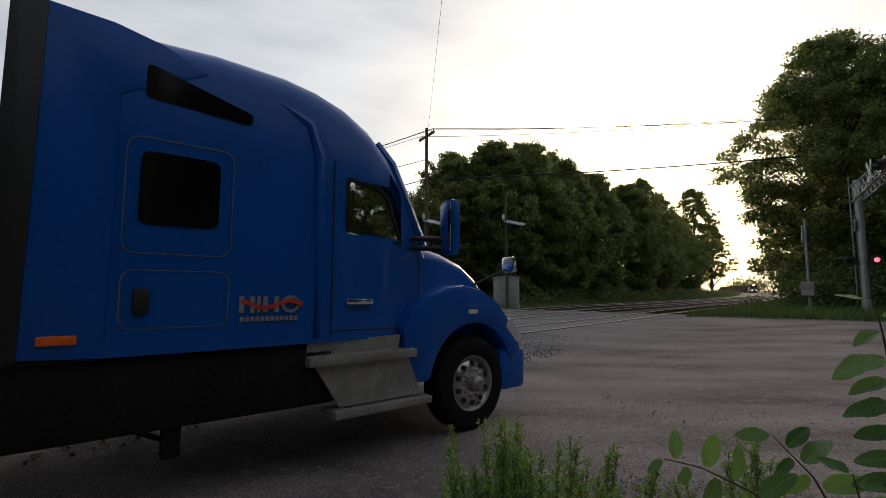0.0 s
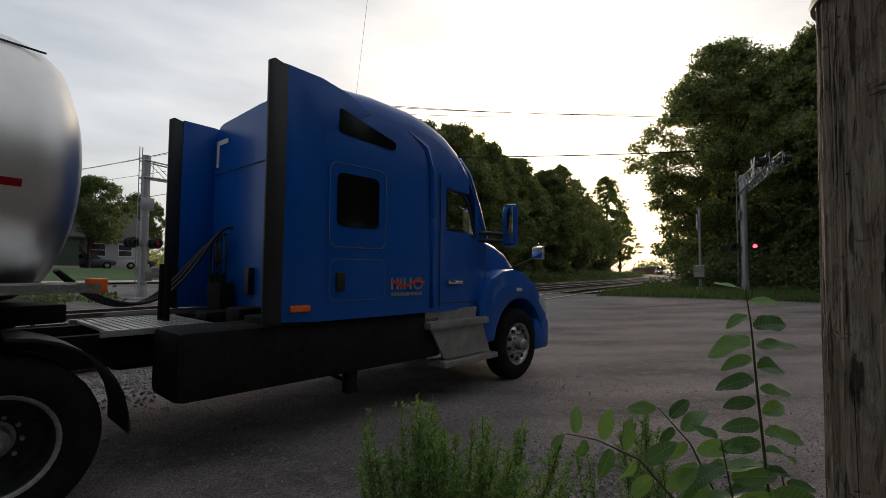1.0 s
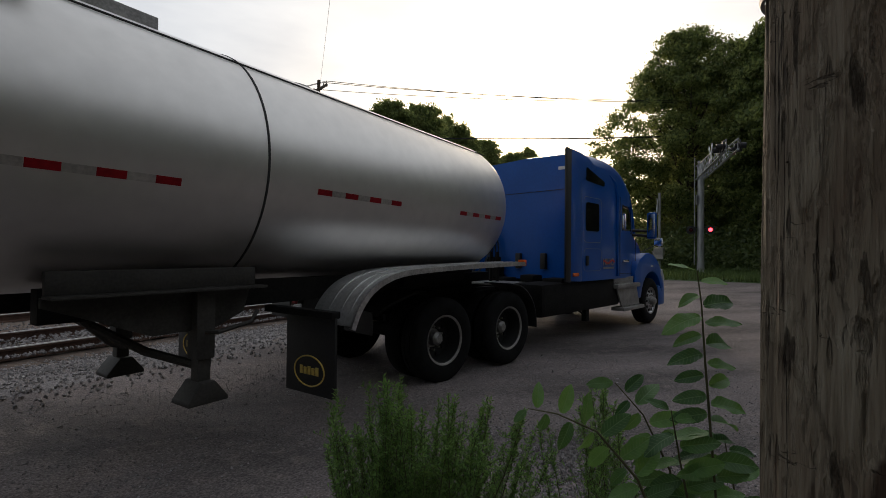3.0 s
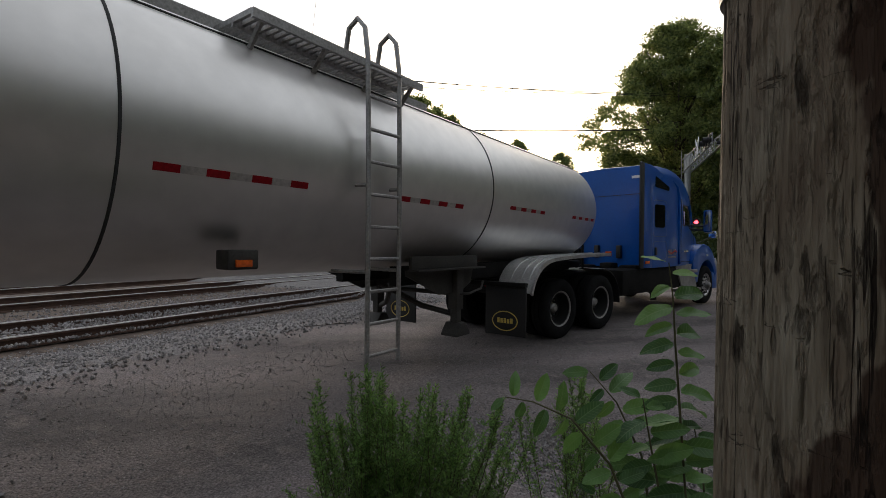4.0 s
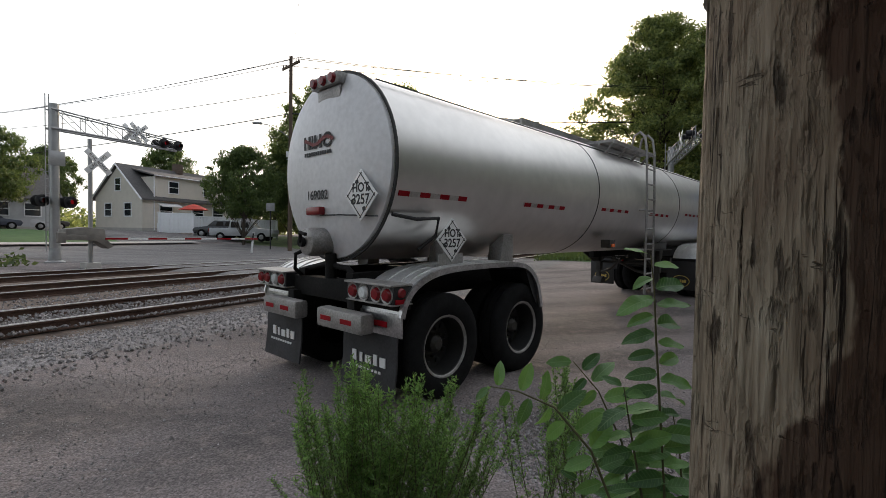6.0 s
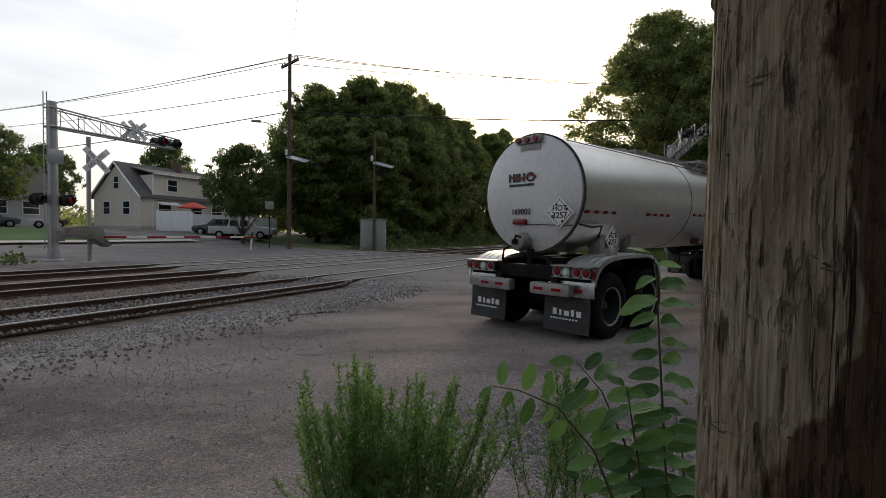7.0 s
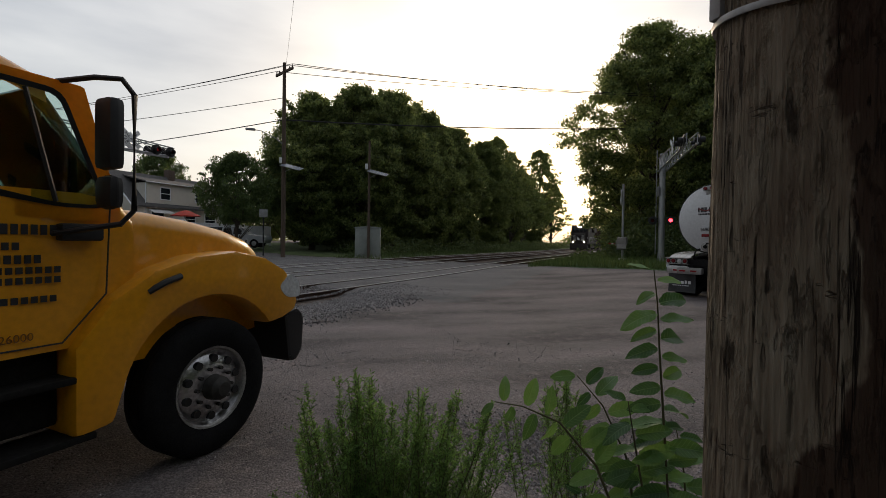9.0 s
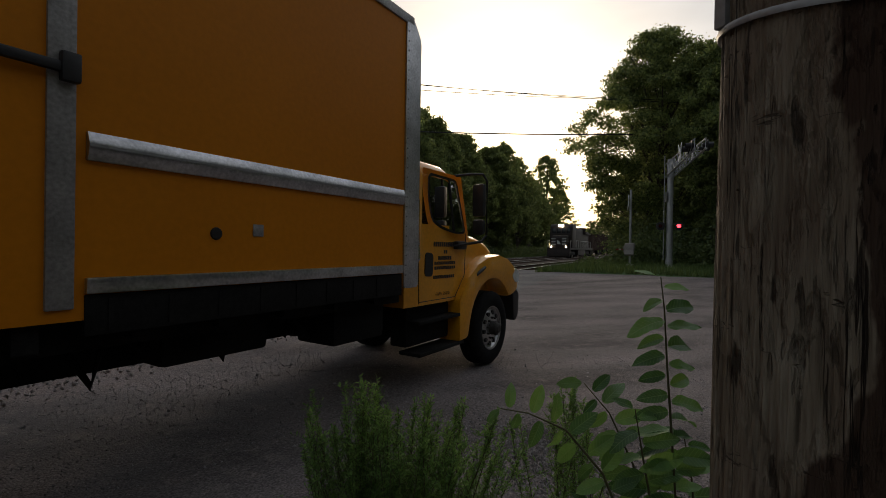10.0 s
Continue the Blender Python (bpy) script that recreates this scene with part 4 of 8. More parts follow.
def undergrowth():
    """Shrubs and weeds along the far side of the tracks, on the verges and at the lot's end."""
    rs = random.Random(21)
    blobs = []
    for _ in range(190):
        u, v = rs.uniform(33, 150), rs.uniform(21.0, 30)
        p = uv(u, v)
        s = rs.uniform(0.6, 1.7)
        blobs.append(((p.x, p.y, gz(p.x, p.y) + s * 0.3), (s * 1.3, s * 1.3, s * 0.8)))
    for _ in range(60):
        p = uv(rs.uniform(30, 90), rs.uniform(2.8, 6.4))
        s = rs.uniform(0.3, 0.7)
        blobs.append(((p.x, p.y, gz(p.x, p.y) + s * 0.3), (s * 1.4, s * 1.4, s)))
    for _ in range(40):
        x, y = at_bearing(rs.uniform(37, 60), rs.uniform(33, 42))
        s = rs.uniform(0.8, 2.2)
        blobs.append(((x, y, gz(x, y) + s * 0.5), (s * 1.3, s * 1.3, s)))
    for _ in range(46):
        p = uv(rs.uniform(-10, 8.8), rs.uniform(20.9, 22.7))
        s = rs.uniform(0.25, 0.5)
        blobs.append(((p.x, p.y, gz(p.x, p.y) + s * 0.5), (s * 1.2, s * 1.2, s)))
    me = leaf_mesh("undergrowth", leaf_cloud(rs, blobs, 90000, 0.13), SHRUB)
    tagged(new("undergrowth", me), "dense dark green shrubs and weeds along the tracks", "shrubs", kind="stuff")
    verts, faces = [], []
    for _ in range(26000):
        u, v = (24.8 + 30 * rs.random() ** 1.6, rs.uniform(-2.6, 6.8)) if rs.random() < 0.6 else (rs.uniform(28, 90), rs.uniform(19.2, 23))
        if rs.random() < 0.25:
            u, v = rs.uniform(-25, 8.5), rs.uniform(23.5, 27.8)
        p = uv(u, v)
        z, a, h = gz(p.x, p.y) + 0.02, rs.uniform(0, 6.3), rs.uniform(0.12, 0.5)
        k = len(verts)
        dx, dy = math.cos(a) * 0.02, math.sin(a) * 0.02
        lx, ly = rs.uniform(-0.15, 0.15), rs.uniform(-0.15, 0.15)
        verts += [(p.x - dx, p.y - dy, z), (p.x + dx, p.y + dy, z), (p.x + lx, p.y + ly, z + h)]
        faces.append((k, k + 1, k + 2))
    me = bpy.data.meshes.new("verge_grass")
    me.from_pydata(verts, [], faces)
    me.materials.append(LEAF2)
    tagged(new("verge_grass", me), "long green grass blades on the verges", "grass", kind="stuff")
    far = []
    for k in range(70):
        az, d = rs.uniform(-60, 75), rs.uniform(230, 420)
        if 31 < az < 39:
            d = rs.uniform(420, 600)
        x, y = at_bearing(az, d)
        s = rs.uniform(6, 11)
        far.append(((x, y, s * 0.6), (s * 1.6, s * 1.6, s)))
    me = leaf_mesh("far_woods", leaf_cloud(rs, far, 30000, 1.3), LEAF)
    tagged(new("far_woods", me), "distant dark green woods on the horizon", "woods", kind="stuff")


undergrowth()


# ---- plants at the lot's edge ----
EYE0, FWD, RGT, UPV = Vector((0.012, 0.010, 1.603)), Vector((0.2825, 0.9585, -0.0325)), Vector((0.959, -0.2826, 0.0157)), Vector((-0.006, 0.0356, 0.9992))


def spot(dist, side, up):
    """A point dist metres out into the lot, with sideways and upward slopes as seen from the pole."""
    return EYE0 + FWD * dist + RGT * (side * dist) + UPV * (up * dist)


def leaf_shape(length, width, seed):
    """A pointed, finely toothed leaf, folded at the midrib, with waved halves."""
    rs = random.Random(seed)
    bm = B()
    n = 14
    rows = []
    cup, droop, twist, wave = rs.uniform(0.10, 0.45), rs.uniform(0.05, 0.45), rs.uniform(-0.35, 0.35), rs.uniform(0.02, 0.06)
    for i in range(n + 1):
        t = i / n
        w = width * 0.5 * 1.66 * (t + 0.01) ** 0.62 * (1 - t) ** 0.72 + 0.0006
        x, z = length * t, -droop * length * t * t
        tooth = 1.0 + (0.07 if i % 2 and 0.1 < t < 0.95 else 0.0)
        lift = wave * width * math.sin(t * 11 + seed)
        row = []
        for f in (-1.0, -0.5, 0.0, 0.5, 1.0):
            yy = f * w * (tooth if abs(f) == 1 else 1)
            row.append(bm.verts.new((x - (0.02 * length if abs(f) == 1 and i % 2 else 0), yy, z + cup * abs(yy) + twist * yy * t + (lift if abs(f) == 1 else 0))))
        rows.append(row)
    for a, b in zip(rows[:-1], rows[1:]):
        for k in range(4):
            bm.faces.new((a[k], b[k], b[k + 1], a[k + 1]))
    return mesh_from(bm, "leaf", BIGLEAF)


def veined(m):
    """Adds a pale midrib and slanting side veins to a leaf material, in the leaf's own space."""
    n, l = m.node_tree.nodes, m.node_tree.links
    b = n["Principled BSDF"]
    src = b.inputs["Base Color"].links[0].from_socket
    tc, sp, mp = n.new("ShaderNodeTexCoord"), n.new("ShaderNodeSeparateXYZ"), n.new("ShaderNodeCombineXYZ")
    l.new(tc.outputs["Object"], sp.inputs[0])
    ab = n.new("ShaderNodeMath")
    ab.operation = "ABSOLUTE"
    l.new(sp.outputs["Y"], ab.inputs[0])
    sl = n.new("ShaderNodeMath")
    sl.operation = "MULTIPLY_ADD"
    sl.inputs[1].default_value = -0.8
    l.new(ab.outputs[0], sl.inputs[0])
    l.new(sp.outputs["X"], sl.inputs[2])
    md = n.new("ShaderNodeMath")
    md.operation = "PINGPONG"
    md.inputs[1].default_value = 0.0065
    l.new(sl.outputs[0], md.inputs[0])
    v1, v2, mx = n.new("ShaderNodeMapRange"), n.new("ShaderNodeMapRange"), n.new("ShaderNodeMath")
    v1.inputs["From Min"].default_value, v1.inputs["From Max"].default_value = 0.0003, 0.0014
    v1.inputs["To Min"].default_value, v1.inputs["To Max"].default_value = 0.55, 0.0
    v2.inputs["From Min"].default_value, v2.inputs["From Max"].default_value = 0.0005, 0.0016
    v2.inputs["To Min"].default_value, v2.inputs["To Max"].default_value = 0.9, 0.0
    l.new(md.outputs[0], v1.inputs["Value"])
    l.new(ab.outputs[0], v2.inputs["Value"])
    mx.operation = "MAXIMUM"
    l.new(v1.outputs[0], mx.inputs[0])
    l.new(v2.outputs[0], mx.inputs[1])
    nz, nr = n.new("ShaderNodeTexNoise"), n.new("ShaderNodeMapRange")
    nz.inputs["Scale"].default_value = 45.0
    nr.inputs["To Min"].default_value, nr.inputs["To Max"].default_value = 0.6, 1.4
    l.new(tc.outputs["Object"], nz.inputs["Vector"])
    l.new(nz.outputs["Fac"], nr.inputs["Value"])
    hv = n.new("ShaderNodeHueSaturation")
    l.new(nr.outputs[0], hv.inputs["Value"])
    l.new(src, hv.inputs["Color"])
    cm2 = n.new("ShaderNodeMix")
    cm2.data_type = "RGBA"
    cm2.inputs["B"].default_value = (0.16, 0.27, 0.10, 1)
    l.new(mx.outputs[0], cm2.inputs["Factor"])
    l.new(hv.outputs[0], cm2.inputs["A"])
    l.new(cm2.outputs["Result"], b.inputs["Base Color"])
    bp = n.new("ShaderNodeBump")
    bp.inputs["Strength"].default_value, bp.inputs["Distance"].default_value, bp.invert = 0.6, 0.002, True
    l.new(mx.outputs[0], bp.inputs["Height"])
    l.new(bp.outputs[0], b.inputs["Normal"])
    b.inputs["Roughness"].default_value = 0.42


veined(BIGLEAF)
LEAVES = [leaf_shape(0.120, 0.080, k) for k in range(9)]


def broadleaf_plant():
    th = thing("broadleaf_sapling", Matrix.Identity(4), "young sapling with broad bright green leaves on dark stems", "plant")
    rs = random.Random(4)
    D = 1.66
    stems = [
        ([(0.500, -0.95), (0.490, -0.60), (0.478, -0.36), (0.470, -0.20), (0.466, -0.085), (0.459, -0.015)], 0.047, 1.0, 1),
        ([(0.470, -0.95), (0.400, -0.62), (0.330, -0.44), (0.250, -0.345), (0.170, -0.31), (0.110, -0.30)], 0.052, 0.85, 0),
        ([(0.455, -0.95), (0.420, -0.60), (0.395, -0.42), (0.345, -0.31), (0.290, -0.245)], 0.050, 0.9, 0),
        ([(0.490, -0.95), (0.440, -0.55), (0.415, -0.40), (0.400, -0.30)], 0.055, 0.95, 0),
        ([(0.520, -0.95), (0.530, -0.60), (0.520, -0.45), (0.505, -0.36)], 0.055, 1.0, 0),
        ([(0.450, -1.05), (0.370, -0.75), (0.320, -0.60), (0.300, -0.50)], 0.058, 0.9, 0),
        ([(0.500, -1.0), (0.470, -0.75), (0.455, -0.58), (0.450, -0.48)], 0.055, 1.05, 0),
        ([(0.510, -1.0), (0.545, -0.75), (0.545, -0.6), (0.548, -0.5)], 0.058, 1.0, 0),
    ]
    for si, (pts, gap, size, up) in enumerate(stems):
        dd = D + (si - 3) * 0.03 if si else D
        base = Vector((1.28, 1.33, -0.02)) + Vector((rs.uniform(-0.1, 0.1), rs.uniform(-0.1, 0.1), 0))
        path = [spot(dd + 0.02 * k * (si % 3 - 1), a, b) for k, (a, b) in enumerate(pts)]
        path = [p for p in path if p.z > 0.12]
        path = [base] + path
        bm = B()
        n = len(path)
        tube(bm, [tuple(p) for p in path], [0.0065 - 0.0048 * k / (n - 1) for k in range(n)], 7)
        part("stem", bm, STEM, th)
        seg = [(path[k + 1] - path[k]).length for k in range(n - 1)]
        total = sum(seg)
        s, side = total, 1
        first = True
        while s > total * (0.22 if si else 0.30):
            q, k = s, 0
            while k < n - 2 and q > seg[k]:
                q -= seg[k]
                k += 1
            p = path[k].lerp(path[k + 1], min(1, q / seg[k]))
            dirn = (path[k + 1] - path[k]).normalized()
            out = dirn.cross(FWD).normalized() * side
            if first:
                out = (dirn * 0.6 + out).normalized()
            out = (out + FWD * rs.uniform(-0.45, 0.35) + Vector((0, 0, rs.uniform(-0.15, 0.22)))).normalized()
            nrm = (Vector((0, 0, 1)) * 0.7 - FWD * rs.uniform(0.1, 1.3) + RGT * rs.uniform(-0.6, 0.6)).normalized()
            yv = nrm.cross(out).normalized()
            zv = out.cross(yv)
            m = Matrix((out, yv, zv)).transposed().to_4x4()
            m.translation = p + out * 0.008
            ob = new("leaf", LEAVES[rs.randrange(9)])
            ob.parent = th
            sc = size * rs.uniform(0.72, 1.15) * (0.75 if s > total * 0.93 else 1.0)
            ob.matrix_basis = m @ Matrix.Diagonal((sc, sc, sc, 1))
            side = -side
            first = False
            s -= gap * rs.uniform(0.5, 0.95)


broadleaf_plant()


def weed_clump(name, label, dist, lo, hi, tops, count, seed, leaf=0.018):
    """Upright bushy weed: wiry stems set with tiny narrow leaves; tops gives the outline of the tips."""
    rs = random.Random(seed)
    th = thing(name, Matrix.Identity(4), label, "weed")
    st = B()
    verts, faces = [], []

    def twig(p, d, n):
        for _ in range(n):
            o = Vector((rs.gauss(0, 1), rs.gauss(0, 1), rs.uniform(0.2, 1.6))).normalized()
            ll = leaf * rs.uniform(0.6, 1.5)
            w = o.cross(Vector((rs.gauss(0, 1), rs.gauss(0, 1), rs.gauss(0, 1)))).normalized() * ll * 0.13
            q = p + d * rs.random()
            k = len(verts)
            verts.extend([q - w * 0.4, q + o * ll * 0.5 - w, q + o * ll, q + o * ll * 0.5 + w])
            faces.append((k, k + 1, k + 2, k + 3))

    for i in range(count):
        a = lo + (hi - lo) * (i + rs.random()) / count
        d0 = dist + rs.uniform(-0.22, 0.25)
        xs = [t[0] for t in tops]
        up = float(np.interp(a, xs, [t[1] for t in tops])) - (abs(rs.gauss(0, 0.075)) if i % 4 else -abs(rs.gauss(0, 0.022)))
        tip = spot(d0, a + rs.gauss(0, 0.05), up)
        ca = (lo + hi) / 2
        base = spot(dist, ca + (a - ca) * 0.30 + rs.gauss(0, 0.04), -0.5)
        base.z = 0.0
        mid = base.lerp(tip, 0.5) + Vector((tip.x - base.x, tip.y - base.y, 0)) * 0.10
        pts = [base, mid, base.lerp(tip, 0.8) + (mid - base.lerp(tip, 0.5)) * 0.6, tip]
        tube(st, [tuple(p) for p in pts], [0.0032, 0.0024, 0.0016, 0.0007], 5)
        L = (tip - base).length
        n = int(L / 0.011)
        for k in range(n):
            t = 0.22 + 0.78 * k / n
            j = min(2, int(t * 3))
            p = pts[j].lerp(pts[j + 1], t * 3 - j)
            if t < 0.93 and rs.random() < 0.34:
                o = Vector((rs.gauss(0, 1), rs.gauss(0, 1), rs.uniform(0.9, 2.4))).normalized() * rs.uniform(0.03, 0.17) * (1.12 - t) * 1.7
                tube(st, [tuple(p), tuple(p + o)], [0.0011, 0.0006], 3)
                twig(p, o, int(4 + o.length * 130))
            twig(p, (pts[j + 1] - pts[j]) * 0.012, 2)
    tagged(part("stem_tangle", st, STEM, th), kind="stuff")
    me = bpy.data.meshes.new("foliage")
    me.from_pydata(verts, [], faces)
    me.materials.append(WEED)
    fo = new("foliage", me)
    fo.parent = th
    tagged(fo, kind="stuff")


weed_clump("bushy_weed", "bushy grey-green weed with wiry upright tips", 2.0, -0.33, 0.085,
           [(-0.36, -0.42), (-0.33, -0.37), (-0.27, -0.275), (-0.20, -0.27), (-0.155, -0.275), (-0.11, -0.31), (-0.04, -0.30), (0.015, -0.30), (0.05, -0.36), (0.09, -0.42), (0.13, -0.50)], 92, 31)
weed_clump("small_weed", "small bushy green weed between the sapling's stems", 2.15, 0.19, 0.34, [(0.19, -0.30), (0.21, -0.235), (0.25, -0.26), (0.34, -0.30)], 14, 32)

# ---- vehicles ----
def paint(name, color, rough=0.3, coat=0.4):
    return mat(name, color, rough, var=0.12, scale=1.5, fine=25, bump=0.015, coat=coat)


BLUE = mat("blue_truck_paint", (0.0006, 0.080, 0.37), 0.3, var=0.10, scale=1.5, fine=25, bump=0.012, coat=0.12, spec=0.28)
YELLOW = paint("yellow_truck_paint", (0.70, 0.30, 0.004), 0.33, 0.3)
ORANGE = mat("orange_box_panel", (0.58, 0.195, 0.002), 0.55, var=0.07, scale=1.2, fine=25, bump=0.012, spec=0.2)
TANK = mat("brushed_aluminium_tank", (0.70, 0.685, 0.66), 0.40, metal=0.95, var=0.07, scale=0.9, fine=6, bump=0.006)
TANKEND = mat("satin_tank_end", (0.60, 0.60, 0.61), 0.5, metal=0.35, var=0.10, scale=1.5, fine=18, bump=0.03)
DIRTY = mat("dirty_aluminium", (0.31, 0.30, 0.29), 0.5, metal=0.6, var=0.3, scale=5, fine=50, bump=0.1)
BRIGHT = mat("scuffed_bright_aluminium", (0.50, 0.50, 0.51), 0.28, metal=0.95, var=0.3, scale=6, fine=50, bump=0.08)
LEGSTEEL = mat("grimy_leg_steel", (0.045, 0.042, 0.038), 0.65, metal=0.3, var=0.35, scale=5, fine=50, bump=0.1)
FENDER = mat("ribbed_aluminium", (0.60, 0.60, 0.60), 0.36, metal=0.75, var=0.2, scale=4, fine=40, bump=0.05)
TREAD = mat("tread_plate", (0.45, 0.44, 0.42), 0.45, metal=0.6, var=0.3, scale=6, fine=90, bump=0.4)
GREASE = mat("grimy_chassis", (0.010, 0.0095, 0.009), 0.8, var=0.5, scale=4, fine=40, bump=0.2, spec=0.2)
FLAPRUBBER = mat("grey_flap_rubber", (0.03, 0.03, 0.032), 0.7, var=0.4, scale=5, fine=50, bump=0.1)
AMBER = mat("amber_lens", (0.75, 0.13, 0.02), 0.25, bump=0.0)
TAIL = mat("red_tail_lens", (0.17, 0.008, 0.012), 0.2, bump=0.0)
TINT = mat("dark_tinted_glass", (0.005, 0.005, 0.006), 0.1, var=0.1, bump=0.0, spec=0.25)
CLEAR = clear_glass("clear_cab_glass", (0.62, 0.80, 0.74))
SEAM = mat("dark_seam", (0.03, 0.03, 0.03), 0.8, bump=0.0)
GOLD = mat("gold_print", (0.62, 0.45, 0.10), 0.5, bump=0.0)
BLACKINK = mat("black_print", (0.02, 0.02, 0.022), 0.6, bump=0.0)
DULLRED = mat("red_print", (0.55, 0.05, 0.04), 0.5, bump=0.0)
LAMPGLASS = mat("clear_lamp_lens", (0.6, 0.62, 0.62), 0.1, bump=0.0)


def polyplate(bm, pts, y0, y1, bev=0.0):
    return prism(bm, pts, y0, y1, bev)


def round_poly(pts, r, n=4):
    """An outline with its corners rounded."""
    out = []
    k = len(pts)
    for i in range(k):
        p, a, b = Vector(pts[i]), Vector(pts[i - 1]), Vector(pts[(i + 1) % k])
        d = min(r, (a - p).length * 0.45, (b - p).length * 0.45)
        s, e = p + (a - p).normalized() * d, p + (b - p).normalized() * d
        for j in range(n + 1):
            t = j / n
            q = s * (1 - t) ** 2 + p * 2 * t * (1 - t) + e * t * t
            out.append((q.x, q.y))
    return out


def frame_ring(bm, pts, r, y, w, d):
    """A rounded seam line round an outline."""
    o = round_poly(pts, r)
    c = Vector((sum(p[0] for p in o) / len(o), sum(p[1] for p in o) / len(o)))
    a = [bm.verts.new((p[0], y, p[1])) for p in o]
    inn = [Vector(p) + (c - Vector(p)).normalized() * w for p in o]
    b = [bm.verts.new((p.x, y, p.y)) for p in inn]
    n = len(o)
    for k in range(n):
        bm.faces.new((a[k], a[(k + 1) % n], b[(k + 1) % n], b[k]))
    bmesh.ops.solidify(bm, geom=bm.faces[:], thickness=d)
    return bm


WHEELS = []  # wheel, its place, its radius, its truck's travel


def wheel(parent, x, y, out, style, r=0.52, w=0.28, travel=None, front=False):
    """Tyre with sidewall steps and tread grooves, rim and hub; out is the side that shows (-1 right, 1 left)."""
    ty = B()
    h = w / 2
    lathe(ty, [(r * 0.56, -h * 0.8), (r * 0.62, -h * 0.98), (r * 0.80, -h * 1.05), (r * 0.93, -h * 0.97), (r * 0.985, -h * 0.8), (r, -h * 0.62), (r, -h * 0.40), (r * 0.97, -h * 0.38), (r * 0.97, -h * 0.30), (r, -h * 0.28),
               (r, h * 0.28), (r * 0.97, h * 0.30), (r * 0.97, h * 0.38), (r, h * 0.40), (r, h * 0.62), (r * 0.985, h * 0.8), (r * 0.93, h * 0.97), (r * 0.80, h * 1.05), (r * 0.62, h * 0.98), (r * 0.56, h * 0.8), (r * 0.56, -h * 0.8)], "Y", 48)
    if style == "dual":
        lathe(ty, [(r * 0.56, -out * 0.32 - h * 0.8), (r * 0.93, -out * 0.32 - h * 0.97), (r, -out * 0.32 - h * 0.62), (r, -out * 0.32 + h * 0.62), (r * 0.93, -out * 0.32 + h * 0.97), (r * 0.56, -out * 0.32 + h * 0.8)], "Y", 40)
    wh = part("wheel", ty, RUBBER, parent, "black tyre on a steel rim")
    rim, rr = B(), r * 0.565
    if style == "dual":
        prof = [(rr, out * h * 0.86), (rr * 1.03, out * h * 0.95), (rr * 0.94, out * h * 0.8), (rr * 0.90, out * h * 0.1), (rr * 0.86, -out * h * 0.6), (rr * 0.5, -out * h * 0.75), (0.0, -out * h * 0.75)]
    else:
        prof = [(rr, out * h * 0.8), (rr * 1.03, out * h * 0.92), (rr * 0.95, out * h * 0.7), (rr * 0.9, out * h * 0.55), (rr * 0.72, out * h * 0.85), (rr * 0.5, out * h * 0.92), (0.0, out * h * 0.92)]
    lathe(rim, prof, "Y", 40)
    rm = part("rim", rim, BRIGHT if style != "dual" else mat("dull_rim", (0.018, 0.018, 0.018), 0.6, metal=0.2, var=0.3, bump=0.1) if "dull_rim" not in bpy.data.materials else bpy.data.materials["dull_rim"], wh)
    hub = B()
    hy = out * h * (0.9 if style != "dual" else -0.7)
    lathe(hub, [(0.0, hy + out * 0.13), (0.05, hy + out * 0.125), (0.085, hy + out * 0.09), (0.095, hy), (0.12, hy), (0.12, hy - out * 0.05)], "Y", 20)
    nuts = 10
    for k in range(nuts):
        a = 2 * math.pi * k / nuts
        rod(hub, (0.145 * math.cos(a), hy - out * 0.02, 0.145 * math.sin(a)), (0.145 * math.cos(a), hy + out * 0.035, 0.145 * math.sin(a)), 0.014, seg=6)
    part("hub", hub, LEGSTEEL if travel in ("R", "B") else DIRTY, rm)
    lip = B()
    lathe(lip, [(rr * 1.00, out * h * 0.93), (rr * 1.05, out * h * 0.97), (rr * 1.05, out * h * 0.90), (rr * 0.96, out * h * 0.86), (rr * 1.00, out * h * 0.93)], "Y", 40)
    part("rim_lip", lip, DIRTY, rm)
    yy = out * h * (0.89 if style != "dual" else -0.60)
    for k in range(10):
        a = 2 * math.pi * (k + 0.5) / 10
        c = rr * 0.74
        hol = B()
        lathe(hol, [(0.0, out * 0.012), (0.030, out * 0.012), (0.032, -out * 0.02), (0.0, -out * 0.02)], "Y", 10, (c * math.cos(a), yy - out * 0.004, c * math.sin(a)))
        part("hand_hole", hol, BLACKP, rm)
    WHEELS.append((wh, (x, y, r), r, travel))
    return wh


def cab_section(x, hw, zb, zt, lv, rc=0.26):
    pts = []
    levels = [zb] + [min(z, zt - rc - 0.02) for z in lv]
    right = [(x, -hw, z) for z in levels]
    arc = [(x, -hw + rc * (1 - math.cos(a)), zt - rc + rc * math.sin(a)) for a in [math.pi / 2 * k / 4 for k in range(5)]]
    half = right + arc
    crown = [(x, 0.0, zt + 0.03)]
    left = [(q[0], -q[1], q[2]) for q in half[::-1]]
    return half + crown + left


